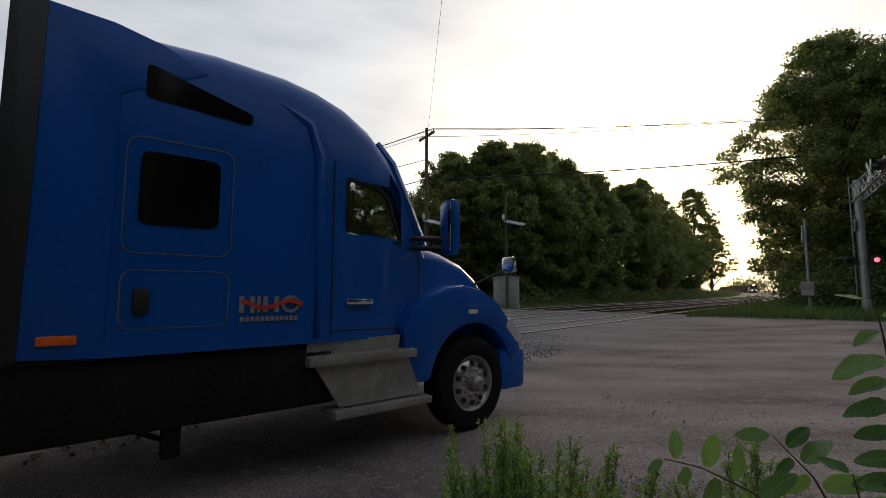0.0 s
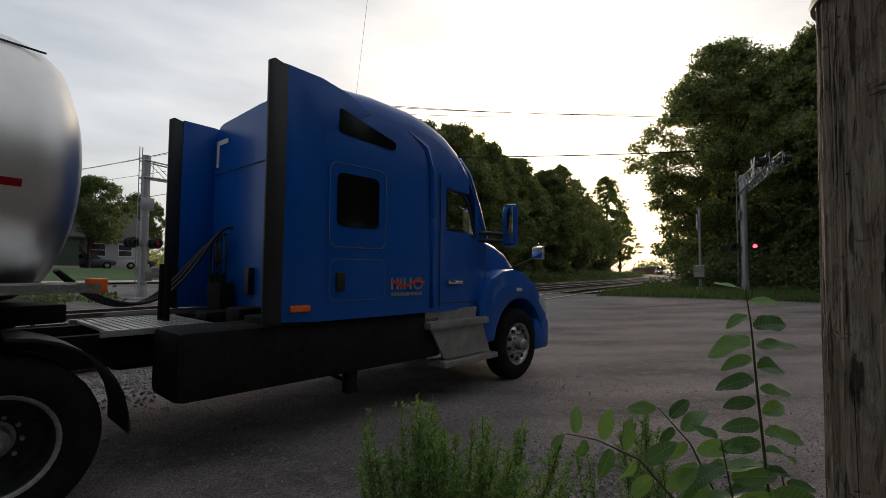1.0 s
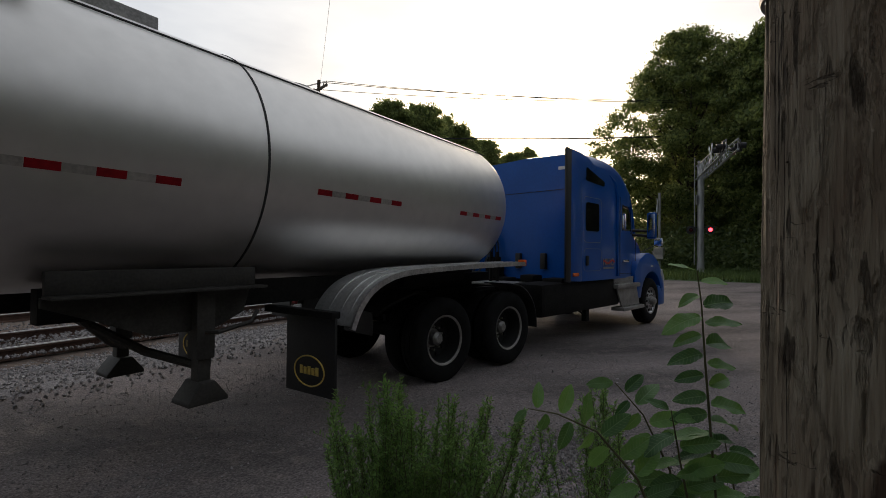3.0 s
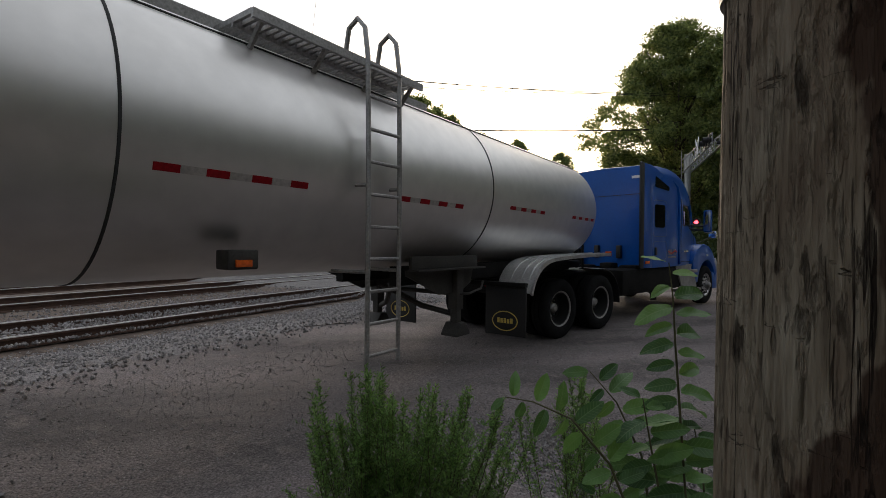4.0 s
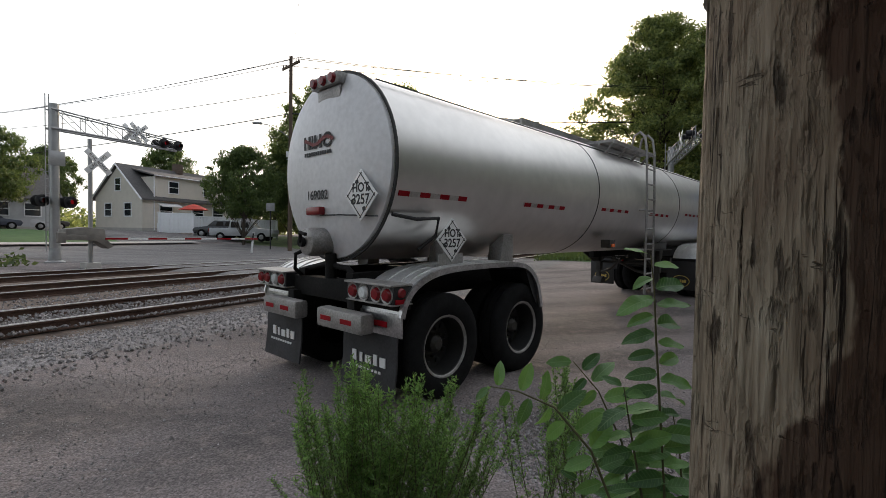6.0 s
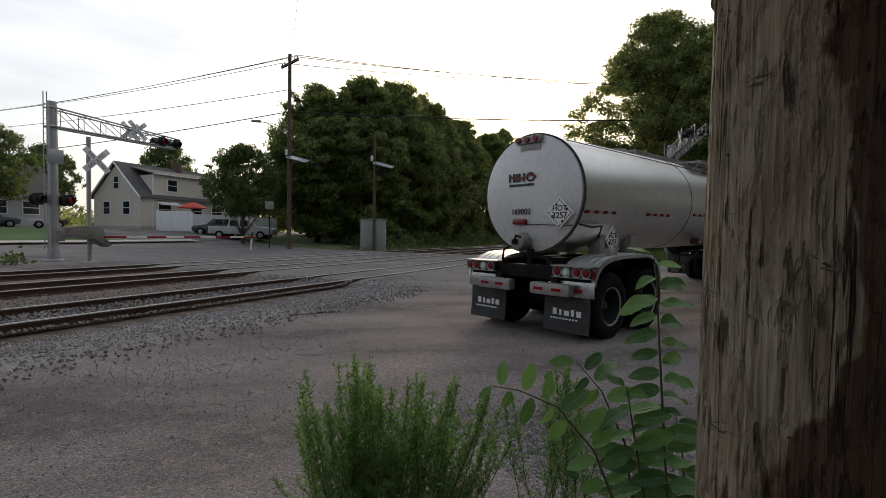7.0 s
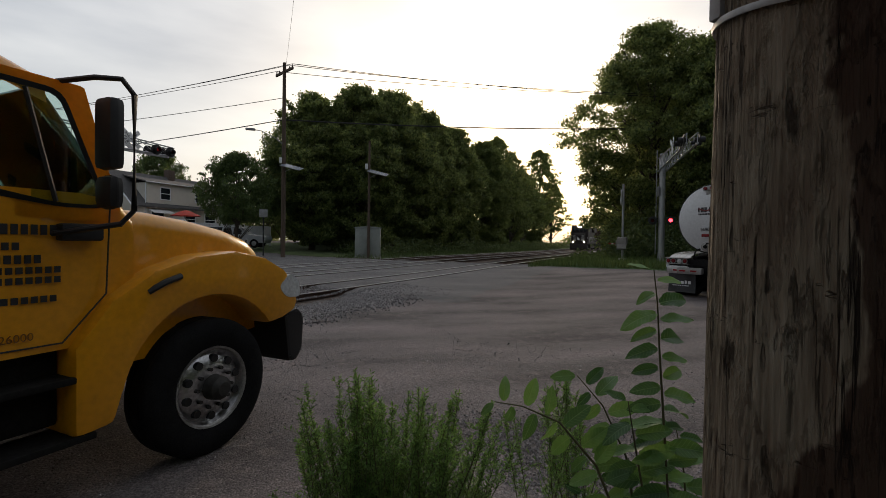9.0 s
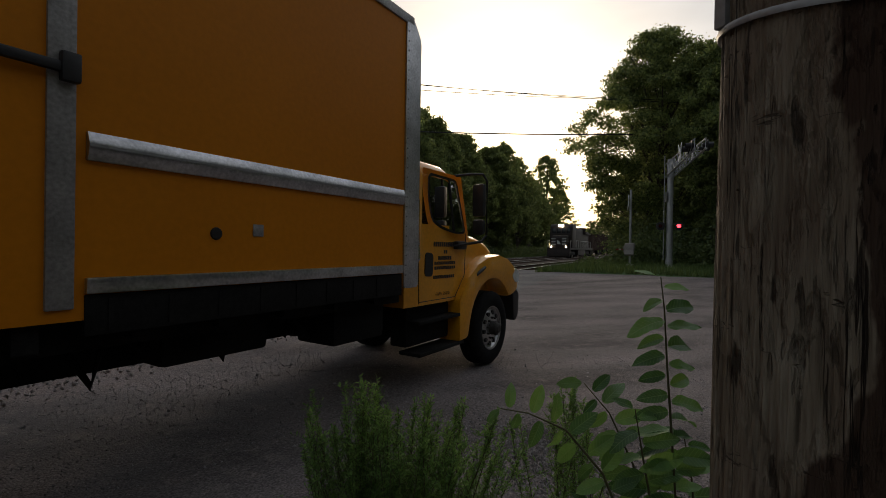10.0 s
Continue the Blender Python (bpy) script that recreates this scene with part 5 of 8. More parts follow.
def flat_logo(parent, m, s, dark, red):
    """The firm's mark as plain shapes: blocky bars crossed by a red swoosh, over a thin bar."""
    bl = B()
    for x0, x1 in ((-0.26, -0.22), (-0.17, -0.13), (-0.11, -0.08), (-0.06, -0.02), (0.04, 0.08)):
        box(bl, x0 * s, x1 * s, -0.002, 0.002, -0.07 * s, 0.07 * s, 0, m)
    for k in range(16):
        a = 2 * math.pi * k / 16
        box(bl, -0.022 * s, 0.022 * s, -0.002, 0.002, -0.014 * s, 0.014 * s, 0, m @ pose((0.19 + 0.07 * math.cos(a)) * s, 0, 0.07 * math.sin(a) * s * 0.9, 0, 90 - math.degrees(a), 0))
    lg = part("logo_bars", bl, dark, parent)
    sw = B()
    for k in range(14):
        x = -0.22 + 0.5 * k / 13
        z = 0.03 * math.sin(k * 0.55 + 2.2)
        box(sw, x * s - 0.024 * s, x * s + 0.024 * s, -0.005, -0.001, (z - 0.018) * s, (z + 0.018) * s, 0, m)
    part("logo_swoosh", sw, red, parent)
    un = B()
    for k in range(12):
        box(un, (-0.25 + k * 0.043) * s, (-0.25 + k * 0.043 + 0.032) * s, -0.002, 0.002, -0.145 * s, -0.105 * s, 0, m)
    part("logo_underline", un, dark, parent)
    return lg


def eased(path, times=2):
    """Rounds the corners of an open path."""
    for _ in range(times):
        out = [path[0]]
        for p, q in zip(path[:-1], path[1:]):
            out += [(0.75 * p[0] + 0.25 * q[0], 0.75 * p[1] + 0.25 * q[1]), (0.25 * p[0] + 0.75 * q[0], 0.25 * p[1] + 0.75 * q[1])]
        path = out + [path[-1]]
    return path


def strap(bm, path, y0, y1, th=0.02):
    secs = []
    for i, (x, z) in enumerate(path):
        a = Vector(path[max(0, i - 1)])
        b = Vector(path[min(len(path) - 1, i + 1)])
        n = Vector((-(b - a).y, (b - a).x)).normalized() * th
        secs.append([(x, y0, z), (x, y1, z), (x + n.x, y1, z + n.y), (x + n.x, y0, z + n.y)])
    return loft(bm, secs)


def tractor(m0):
    th = thing("semi_truck", m0, "glossy blue sleeper-cab semi truck with a white and red mark", "truck")
    lv = [1.5, 2.08, 2.60]
    xs = [(2.50, 1.19, 3.40), (2.62, 1.205, 3.43), (3.2, 1.205, 3.47), (3.75, 1.20, 3.46), (4.05, 1.19, 3.42), (4.33, 1.18, 3.34), (4.60, 1.16, 3.20), (4.84, 1.13, 3.01), (5.02, 1.09, 2.72), (5.2, 1.04, 2.36), (5.4, 1.0, 2.04)]
    bm = B()
    secs = [cab_section(x, hw, 1.10, zt, lv, 0.26 if zt > 2.9 else 0.16) for x, hw, zt in xs]
    loft(bm, secs)
    bm.faces.ensure_lookup_table()
    gone = []
    for f in bm.faces:
        c = f.calc_center_median()
        if 4.33 < c.x < 5.02 and 2.08 < c.z < 2.62 and abs(c.y) > 1.05 or 4.86 < c.x < 5.38 and c.z > 2.15 and abs(c.y) < 1.0:
            gone.append(f)
    bmesh.ops.delete(bm, geom=gone, context="FACES_ONLY")
    body = part("cab", bm, BLUE, th)
    # roof shoulder ridge and the flare from sleeper to cab
    for s in (-1, 1):
        rg = B()
        tube(rg, [(2.7, s * 1.12, 3.26), (3.5, s * 1.14, 3.22), (3.95, s * 1.16, 3.02), (4.05, s * 1.19, 2.75), (4.06, s * 1.195, 2.2), (4.06, s * 1.195, 1.15)], [0.03, 0.055, 0.06, 0.05, 0.04, 0.03], 8)
        part("shoulder_moulding", rg, BLUE, body)
        fl = B()
        prism(fl, [(1.97, 1.12), (2.14, 1.10), (2.15, 3.38), (2.02, 3.41), (1.97, 3.38)], s * 1.225, s * 1.19, 0.008)
        ext = part("side_extender", fl, BLACKP, th, "black rubber-edged side fairing")
        ex2 = B()
        prism(ex2, [(2.12, 1.12), (2.56, 1.10), (2.56, 2.9), (3.1, 3.20), (2.80, 3.33), (2.50, 3.39), (2.12, 3.40)], s * 1.213, s * 1.18, 0.008)
        part("fairing_panel", ex2, BLUE, ext)
        win = B()
        polyplate(win, round_poly([(2.70, 3.17), (2.70, 2.92), (3.44, 2.88), (3.45, 2.97)], 0.05), s * 1.214, s * 1.19)
        part("roof_window", win, TINT, body, "black tinted sleeper roof window")
        pn = B()
        polyplate(pn, round_poly([(2.70, 2.53), (3.22, 2.53), (3.22, 2.01), (2.70, 2.01)], 0.07), s * 1.217, s * 1.19)
        part("sleeper_window", pn, TINT, body, "black square sleeper window")
        part("window_seam", frame_ring(B(), [(2.61, 2.63), (3.32, 2.63), (3.32, 1.80), (2.61, 1.80)], 0.1, s * 1.214, 0.010, 0.006), GALV, body)
        part("locker_seam", frame_ring(B(), [(2.62, 1.69), (3.32, 1.69), (3.32, 1.28), (2.62, 1.28)], 0.09, s * 1.214, 0.010, 0.006), GALV, body)
        lk = B()
        box(lk, 2.70, 2.80, min(s * 1.19, s * 1.235), max(s * 1.19, s * 1.235), 1.38, 1.56, 0.02)
        part("locker_latch", lk, BLACKP, body)
        fr = B()
        win_o = [(4.32, 2.62), (4.72, 2.60), (4.86, 2.50), (5.04, 2.02), (4.84, 2.03), (4.70, 2.07), (4.32, 2.10)]
        frame_ring(fr, win_o, 0.06, s * 1.185, 0.05, 0.05)
        for v in fr.verts:
            v.co.y -= s * 0.12 * max(0, v.co.x - 4.33)
        part("door_window_frame", fr, BLACKP, body)
        gl = B()
        vs = [gl.verts.new((x, s * (1.175 - 0.12 * max(0, x - 4.33)), z)) for x, z in win_o]
        gl.faces.new(vs)
        g = part("door_glass", gl, CLEAR, body, "pale green door glass")
        g.visible_shadow = False
        ap = B()
        tube(ap, [(4.74, s * 1.00, 3.06), (4.90, s * 1.03, 2.86), (5.14, s * 1.01, 2.44), (5.40, s * 0.96, 2.02)], [0.06, 0.075, 0.075, 0.07], 8)
        part("windshield_pillar", ap, BLUE, body)
        # seams of the door
        sm = B()
        for a, b in (((4.20, 1.15), (4.20, 2.75)), ((4.20, 1.20), (5.02, 1.18)), ((5.25, 1.25), (5.25, 1.95))):
            q = 0.11 * max(0, a[0] - 4.33), 0.11 * max(0, b[0] - 4.33)
            rod(sm, (a[0], s * (1.195 - q[0]), a[1]), (b[0], s * (1.195 - q[1]), b[1]), 0.006, seg=5)
        part("door_seam", sm, SEAM, body)
        hd = B()
        box(hd, 4.34, 4.62, min(s * 1.17, s * 1.215), max(s * 1.17, s * 1.215), 1.425, 1.475, 0.012)
        part("door_handle", hd, CHROME, body)
        mk = B()
        box(mk, 2.22, 2.42, min(s * 1.19, s * 1.235), max(s * 1.19, s * 1.235), 1.20, 1.26, 0.012)
        part("side_marker", mk, AMBER, body, "amber side marker")
        # mirror on two arms
        mi = B()
        box(mi, 5.40, 5.52, min(s * 1.27, s * 1.47), max(s * 1.27, s * 1.47), 1.93, 2.52, 0.05)
        mr = part("door_mirror", mi, BLUE, body, "tall mirror housing")
        ar = B()
        rod(ar, (5.15, s * 1.0, 2.12), (5.46, s * 1.32, 2.1), 0.03)
        rod(ar, (5.15, s * 1.0, 2.02), (5.46, s * 1.32, 2.0), 0.03)
        part("mirror_arm", ar, BLACKP, mr)
        part("mirror_glass", box(B(), 5.387, 5.399, min(s * 1.29, s * 1.45), max(s * 1.29, s * 1.45), 1.97, 2.48, 0.003), CHROME, mr)
        hm = B()
        tube(hm, [(6.35, s * 0.75, 1.62), (6.6, s * 0.98, 1.78), (6.75, s * 1.05, 1.86)], 0.012)
        ha = part("hood_mirror_arm", hm, BLACKP, body)
        part("hood_mirror", box(B(), 6.7, 6.78, min(s * 0.97, s * 1.17), max(s * 0.97, s * 1.17), 1.80, 2.0, 0.03), CHROME, ha)
        # fender over the steer wheel
        fe = B()
        arch = [(6.0 + 0.64 * math.cos(radians(a)), 0.53 + 0.66 * math.sin(radians(a))) for a in range(10, 171, 16)]
        prism(fe, [(5.0, 1.18), (5.12, 1.36), (5.32, 1.50), (5.58, 1.60), (5.85, 1.63), (6.12, 1.58), (6.40, 1.43), (6.62, 1.2), (6.78, 0.95), (6.82, 0.84)] + [(6.68, 0.72)] + arch + [(5.33, 0.62), (5.02, 0.60)], s * 1.19, s * 0.55, 0.06)
        fd = part("fender", fe, BLUE, th)
        fm = B()
        box(fm, 5.90, 6.04, min(s * 1.17, s * 1.2), max(s * 1.17, s * 1.2), 1.30, 1.35, 0.01)
        part("fender_lamp", fm, LAMPGLASS, fd)
        hl = B()
        prism(hl, round_poly([(6.52, 1.14), (6.74, 0.92), (6.79, 1.0), (6.62, 1.25)], 0.04), s * 1.195, s * 1.05)
        part("headlight", hl, LAMPGLASS, fd)
        # steps
        st = B()
        box(st, 3.98, 5.12, min(s * 1.26, s * 0.9), max(s * 1.26, s * 0.9), 0.90, 0.98, 0.012)
        prism(st, [(4.05, 0.90), (5.05, 0.90), (5.22, 0.52), (4.30, 0.52)], s * 1.20, s * 1.17)
        box(st, 4.22, 5.30, min(s * 1.28, s * 1.0), max(s * 1.28, s * 1.0), 0.43, 0.50, 0.012)
        prism(st, [(3.98, 0.98), (4.95, 0.98), (4.98, 1.12), (4.0, 1.10)], s * 1.16, s * 1.13)
        steps = part("step_box", st, DIRTY, th, "dull aluminium entry steps")
        for zz, xa, xb in ((0.98, 4.0, 5.1), (0.50, 4.24, 5.28)):
            tp = B()
            for k in range(26):
                xx = xa + (xb - xa) * (k + 0.5) / 26
                for j in range(4):
                    yy = s * (1.06 + 0.055 * j)
                    box(tp, xx - 0.012, xx + 0.012, yy - 0.012, yy + 0.012, zz, zz + 0.008)
            part("step_tread", tp, TREAD, steps)
    ws = B()
    prism(ws, [(4.80, 3.0), (5.42, 2.06), (5.40, 2.02), (4.76, 2.96)], -0.92, 0.92, 0.01)
    part("windshield", ws, CLEAR, body).visible_shadow = False
    hood = B()
    loft(hood, [cab_section(x, hw, 0.8, zt, [1.0, 1.2, 1.3], 0.14) for x, hw, zt in ((5.2, 0.98, 2.06), (5.45, 0.95, 2.05), (5.8, 0.88, 2.0), (6.15, 0.82, 1.90), (6.45, 0.75, 1.75), (6.68, 0.68, 1.57), (6.80, 0.62, 1.48))])
    part("hood", hood, BLUE, th)
    part("grille", box(B(), 6.78, 6.86, -0.5, 0.5, 0.75, 1.4, 0.03), CHROME, th)
    bp = B()
    box(bp, 6.45, 6.92, -1.17, 1.17, 0.36, 0.86, 0.09)
    part("bumper", bp, BLUE, th)
    # chassis
    ch = B()
    for y in (-0.42, 0.42):
        prism(ch, [(-2.0, 0.92), (-1.5, 0.80), (6.4, 0.78), (6.4, 1.05), (-1.5, 1.05), (-2.0, 1.04)], y - 0.05, y + 0.05)
    for x in (-1.92, -0.9, -0.3, 0.4, 2.0, 3.5):
        box(ch, x - 0.06, x + 0.06, -0.42, 0.42, 0.8, 1.0)
    for x in (-0.94, 0.39, 6.0):
        rod(ch, (x, -0.95, 0.52), (x, 0.95, 0.52), 0.09)
    part("chassis_frame", ch, GREASE, th)
    tk = B()
    for y0, y1 in ((-1.16, -0.55), (0.55, 1.16)):
        box(tk, 1.35, 4.30, y0, y1, 0.55, 1.10, 0.08)
    part("under_cab_box", tk, GREASE, th)
    hg = B()
    box(hg, 2.95, 3.07, -1.1, -1.0, 0.34, 0.6, 0.01)
    tube(hg, [(3.0, -1.05, 0.45), (2.7, -1.0, 0.6)], 0.02)
    part("hanging_bracket", hg, GREASE, th)
    for k in range(14):
        part("deck_slat", box(B(), 1.05 + k * 0.06, 1.09 + k * 0.06, -0.55, 0.55, 1.06, 1.085), TREAD, th)
    for y0 in (-0.6, 0.55):
        part("deck_edge", box(B(), 1.0, 1.9, y0, y0 + 0.05, 1.04, 1.09), TREAD, th)
    fw = B()
    lathe(fw, [(0.0, 1.16), (0.46, 1.16), (0.48, 1.12), (0.3, 1.06), (0.0, 1.06)], "Z", 24, (0.1, 0, 0))
    box(fw, -0.55, 0.5, -0.5, 0.5, 1.0, 1.1, 0.02)
    part("fifth_wheel", fw, GREASE, th)
    for k, s in enumerate((0.5, 0.66, 0.82)):
        hs = B()
        c = [Vector((2.46, s, 2.05 - 0.06 * k)), Vector((2.15, s, 2.2 - 0.1 * k)), Vector((1.95 - 0.1 * k, s, 0.55)), Vector((0.85, s * 0.5, 1.55))]
        pts = []
        for j in range(25):
            f = j / 24
            p = c[0] * (1 - f) ** 3 + c[1] * 3 * f * (1 - f) ** 2 + c[2] * 3 * f * f * (1 - f) + c[3] * f ** 3
            pts.append(tuple(p))
        tube(hs, pts, 0.016, 7)
        part("air_hose", hs, WIRE, th, "curling black air hose")
    for k in range(3):
        lp = B()
        tube(lp, [(2.40 - 0.03 * k, 0.62 + 0.05 * k + 0.10 * math.sin(a * 0.5), 1.62 + 0.36 * math.cos(a * 0.5) - 0.03 * k) for a in range(14)], 0.014, 6)
        part("hose_coil", lp, WIRE, th, "hanging loop of black hose")
    rk = B()
    box(rk, 2.30, 2.46, 0.42, 0.78, 1.10, 1.42, 0.02)
    for y in (0.46, 0.60, 0.74):
        rod(rk, (2.34, y, 1.4), (2.34, y, 1.52), 0.035, seg=10)
    part("hose_bracket", rk, GREASE, th)
    for y in (-0.05, 0.10):
        part("hose_post", rod(B(), (1.62, y, 1.05), (1.62, y, 1.62), 0.03, seg=8), GREASE, th)
    for x0, x1, y0, y1, z1 in ((2.05, 2.44, -1.1, -0.7, 1.16), (2.1, 2.40, -0.5, -0.2, 1.2), (2.0, 2.3, 0.0, 0.3, 1.14)):
        part("deck_fitting", box(B(), x0, x1, y0, y1, 1.04, z1, 0.03), GREASE, th)
    for s in (-1, 1):
        qf = B()
        pth = [(0.42 + 0.62 * math.cos(radians(a)), 0.52 + 0.62 * math.sin(radians(a))) for a in range(-5, 101, 12)]
        secs = [[(x, s * 0.72, z), (x, s * 1.25, z), (x + 0.015 * (1 if i == 0 else 0), s * 1.25, z + 0.02), (x, s * 0.72, z + 0.02)] for i, (x, z) in enumerate(pth)]
        loft(qf, secs)
        part("quarter_fender", qf, BLACKP, th, "black quarter fender")
        hb = B()
        strap(hb, [(-1.38, 1.16), (-1.60, 1.10), (-1.86, 1.02), (-2.02, 0.93)], s * 0.62, s * 1.22, 0.025)
        hang = part("flap_hanger", hb, GREASE, th, "dark sloping rear quarter fender")
        fp = B()
        box(fp, -2.03, -2.01, s * 0.9 - 0.26, s * 0.9 + 0.26, 0.70, 0.95, 0.004)
        part("torn_flap", fp, BLACKP, hang)
        tl = B()
        lathe(tl, [(0.0, -2.06), (0.05, -2.055), (0.06, -2.02)], "X", 14, (0, s * 0.5, 0.96))
        part("tail_lamp", tl, TAIL, hang)
        bt = B()
        box(bt, 2.485, 2.497, s * 1.06 - 0.03, s * 1.06 + 0.03, 2.86, 3.19)
        box(bt, 2.485, 2.497, s * 0.93 - 0.16, s * 0.93 + 0.16, 3.13, 3.19)
        part("corner_marker", bt, WHITEP, body, "white reflective corner tape")
        gh = B()
        box(gh, 2.43, 2.51, -0.2 + s * 0.28 - 0.06, -0.2 + s * 0.28 + 0.06, 1.30, 1.60, 0.02)
        part("back_vent", gh, BLACKP, body)
    bb = B()
    box(bb, 2.49, 2.505, -1.17, 1.17, 2.765, 2.775)
    part("back_seam", bb, SEAM, body)
    flat_logo(body, pose(3.64, -1.21, 1.44), 0.92, GALV, DULLRED)
    for y, o in ((-1.02, -1), (1.02, 1)):
        wheel(th, 6.0, y, o, "steer", 0.52, 0.29, "T")
    for x in (0.39, -0.94):
        for y, o in ((-1.08, -1), (1.08, 1)):
            wheel(th, x, y, o, "dual", 0.52, 0.27, "T")
    return th


def placard(parent, m):
    pl = B()
    m = m @ Matrix.Scale(0.84, 4)
    box(pl, -0.19, 0.19, -0.012, 0.0, -0.19, 0.19, 0.006, m @ pose(0, 0, 0, 0, 45, 0))
    p = part("placard", pl, WHITEP, parent, "white diamond hazard placard")
    ed = B()
    for k in range(4):
        box(ed, -0.175, 0.175, -0.016, -0.010, 0.150, 0.158, 0, m @ pose(0, 0, 0, 0, 45 + 90 * k, 0))
        box(ed, -0.02, 0.02, -0.018, -0.010, 0.13, 0.17, 0, m @ pose(0, 0, 0, 0, 45 + 90 * k + 22, 0))
    part("placard_border", ed, BLACKINK, p)
    text_part("HOT", 0.13, m @ pose(0, -0.014, 0.075, 90, 0, 0), BLACKINK, p, bold=0.003)
    text_part("3257", 0.145, m @ pose(0, -0.014, -0.045, 90, 0, 0), BLACKINK, p, bold=0.003)


def tanker(m0):
    th = thing("tank_trailer", m0, "brushed aluminium tank trailer with hazard placards and red-white tape", "trailer")
    R, ZC = 1.02, 2.31
    tk = B()
    lathe(tk, [(0.0, 11.46), (0.45, 11.445), (0.75, 11.40), (0.92, 11.31), (0.99, 11.20), (R, 11.06), (R, 7.0), (R, 2.87), (R - 0.02, 0.5), (R - 0.03, -1.34), (R - 0.04, -1.38)], "X", 72, (0, 0, ZC))
    tank = part("tank", tk, TANK, th)
    en = B()
    lathe(en, [(R - 0.04, -1.35), (R - 0.055, -1.40), (0.75, -1.47), (0.4, -1.51), (0.0, -1.52)], "X", 72, (0, 0, ZC))
    end = part("tank_end", en, TANKEND, th, "pale satin rear tank head")
    rg = B()
    lathe(rg, [(R - 0.05, -1.375), (R - 0.014, -1.372), (R - 0.014, -1.350), (R - 0.03, -1.350)], "X", 72, (0, 0, ZC))
    part("rim_band", rg, SEAM, end)
    for x in (2.87, 7.0, -1.2 + 0.0):
        if x > 0:
            s = B()
            lathe(s, [(R, x - 0.01), (R + 0.006, x - 0.008), (R + 0.006, x + 0.008), (R, x + 0.01)], "X", 72, (0, 0, ZC))
            part("tank_seam", s, SEAM, tank)
    for s in (-1, 1):
        sb = B()
        tube(sb, [(-1.32, s * 0.62, ZC + 0.82), (11.2, s * 0.62, ZC + 0.82)], 0.008, 5)
        part("jacket_seam", sb, SEAM, tank)
    # reflective tape
    for g0, g1 in ((-1.30, -0.30), (0.82, 1.86), (3.05, 4.16), (5.24, 6.36), (7.5, 8.65), (9.85, 11.0)):
        ang = math.degrees(math.asin((0.31 if g0 < 2 else 0.27 if g0 < 7 else 0.20) / R))
        for s in (-1, 1):
            for k in range(7):
                a = g0 + (g1 - g0) * k / 7
                tp = B()
                box(tp, a, a + (g1 - g0) / 7 - 0.004, -0.003, 0.003, -0.026, 0.026, 0, pose(0, s * (R * math.cos(radians(ang)) - (0.026 if g0 < 0 else 0.008 if g0 < 2 else 0)), ZC - R * math.sin(radians(ang)), -s * ang, 0, 0))
                part("reflective_tape", tp, REDP if k % 2 == 0 else bpy.data.materials["worn_white_tape"] if "worn_white_tape" in bpy.data.materials else mat("worn_white_tape", (0.50, 0.485, 0.46), 0.45, metal=0.92, bump=0), tank)
    # top walkway, hatch platform and ladder
    wk = B()
    for k in range(30):
        x = 1.7 + k * 0.16
        box(wk, x, x + 0.10, -0.30, 0.05, ZC + R + 0.02, ZC + R + 0.04)
    for y in (-0.30, 0.05):
        box(wk, 1.7, 6.5, y - 0.015, y + 0.015, ZC + R - 0.06, ZC + R + 0.05)
    part("walkway", wk, DIRTY, th)
    pf = B()
    for y in (-0.86, -0.59, -0.32):
        box(pf, 3.75, 5.72, y - 0.015, y + 0.015, ZC + R - 0.10, ZC + R - 0.03)
    for x in (3.85, 4.45, 5.05, 5.6):
        rod(pf, (x, -0.82, ZC + R - 0.08), (x, -0.66, ZC + R - 0.25), 0.025, seg=6)
    plat = part("platform", pf, DIRTY, th, "grated steel hatch platform")
    for k in range(28):
        x = 3.75 + k * 0.07
        part("grating_bar", box(B(), x, x + 0.028, -0.845, -0.335, ZC + R - 0.07, ZC + R - 0.026), DIRTY, plat)
    ld = B()
    for x in (4.68, 5.08):
        tube(ld, [(x, -1.12, 0.52), (x, -1.12, 2.3), (x, -1.10, 3.2), (x, -1.06, 3.46), (x, -0.97, 3.56), (x, -0.86, 3.50), (x, -0.82, 3.30)], 0.022, 8)
    lad = part("ladder", ld, DIRTY, th, "thin metal ladder")
    for k in range(10):
        rn = B()
        rod(rn, (4.68, -1.12, 0.62 + 0.28 * k), (5.08, -1.12, 0.62 + 0.28 * k), 0.016, seg=7)
        part("rung", rn, DIRTY, lad)
    for z in (1.35, 2.1):
        st = B()
        rod(st, (4.68, -1.12, z), (4.6, -0.75, z), 0.018, seg=6)
        rod(st, (5.08, -1.12, z), (5.1, -0.75, z), 0.018, seg=6)
        part("ladder_stay", st, DIRTY, lad)
    for x in (2.0, 6.0, 8.2):
        hd = B()
        lathe(hd, [(0.0, 0.14), (0.26, 0.13), (0.28, 0.08), (0.28, -0.05)], "Z", 24, (x, 0.3, ZC + R))
        part("hatch", hd, DIRTY, th)
    # underframe, landing gear
    for y in (-0.45, 0.45):
        part("frame_rail", box(B(), 5.75, 11.0, y - 0.06, y + 0.06, 1.12, 1.34), GREASE, th)
        part("bogie_rail", box(B(), -1.5, 0.95, y - 0.06, y + 0.06, 0.92, 1.22), GREASE, th)
    for x in (-0.25, 0.85):
        part("cross_member", box(B(), x - 0.08, x + 0.08, -0.45, 0.45, 0.95, 1.2), GREASE, th)
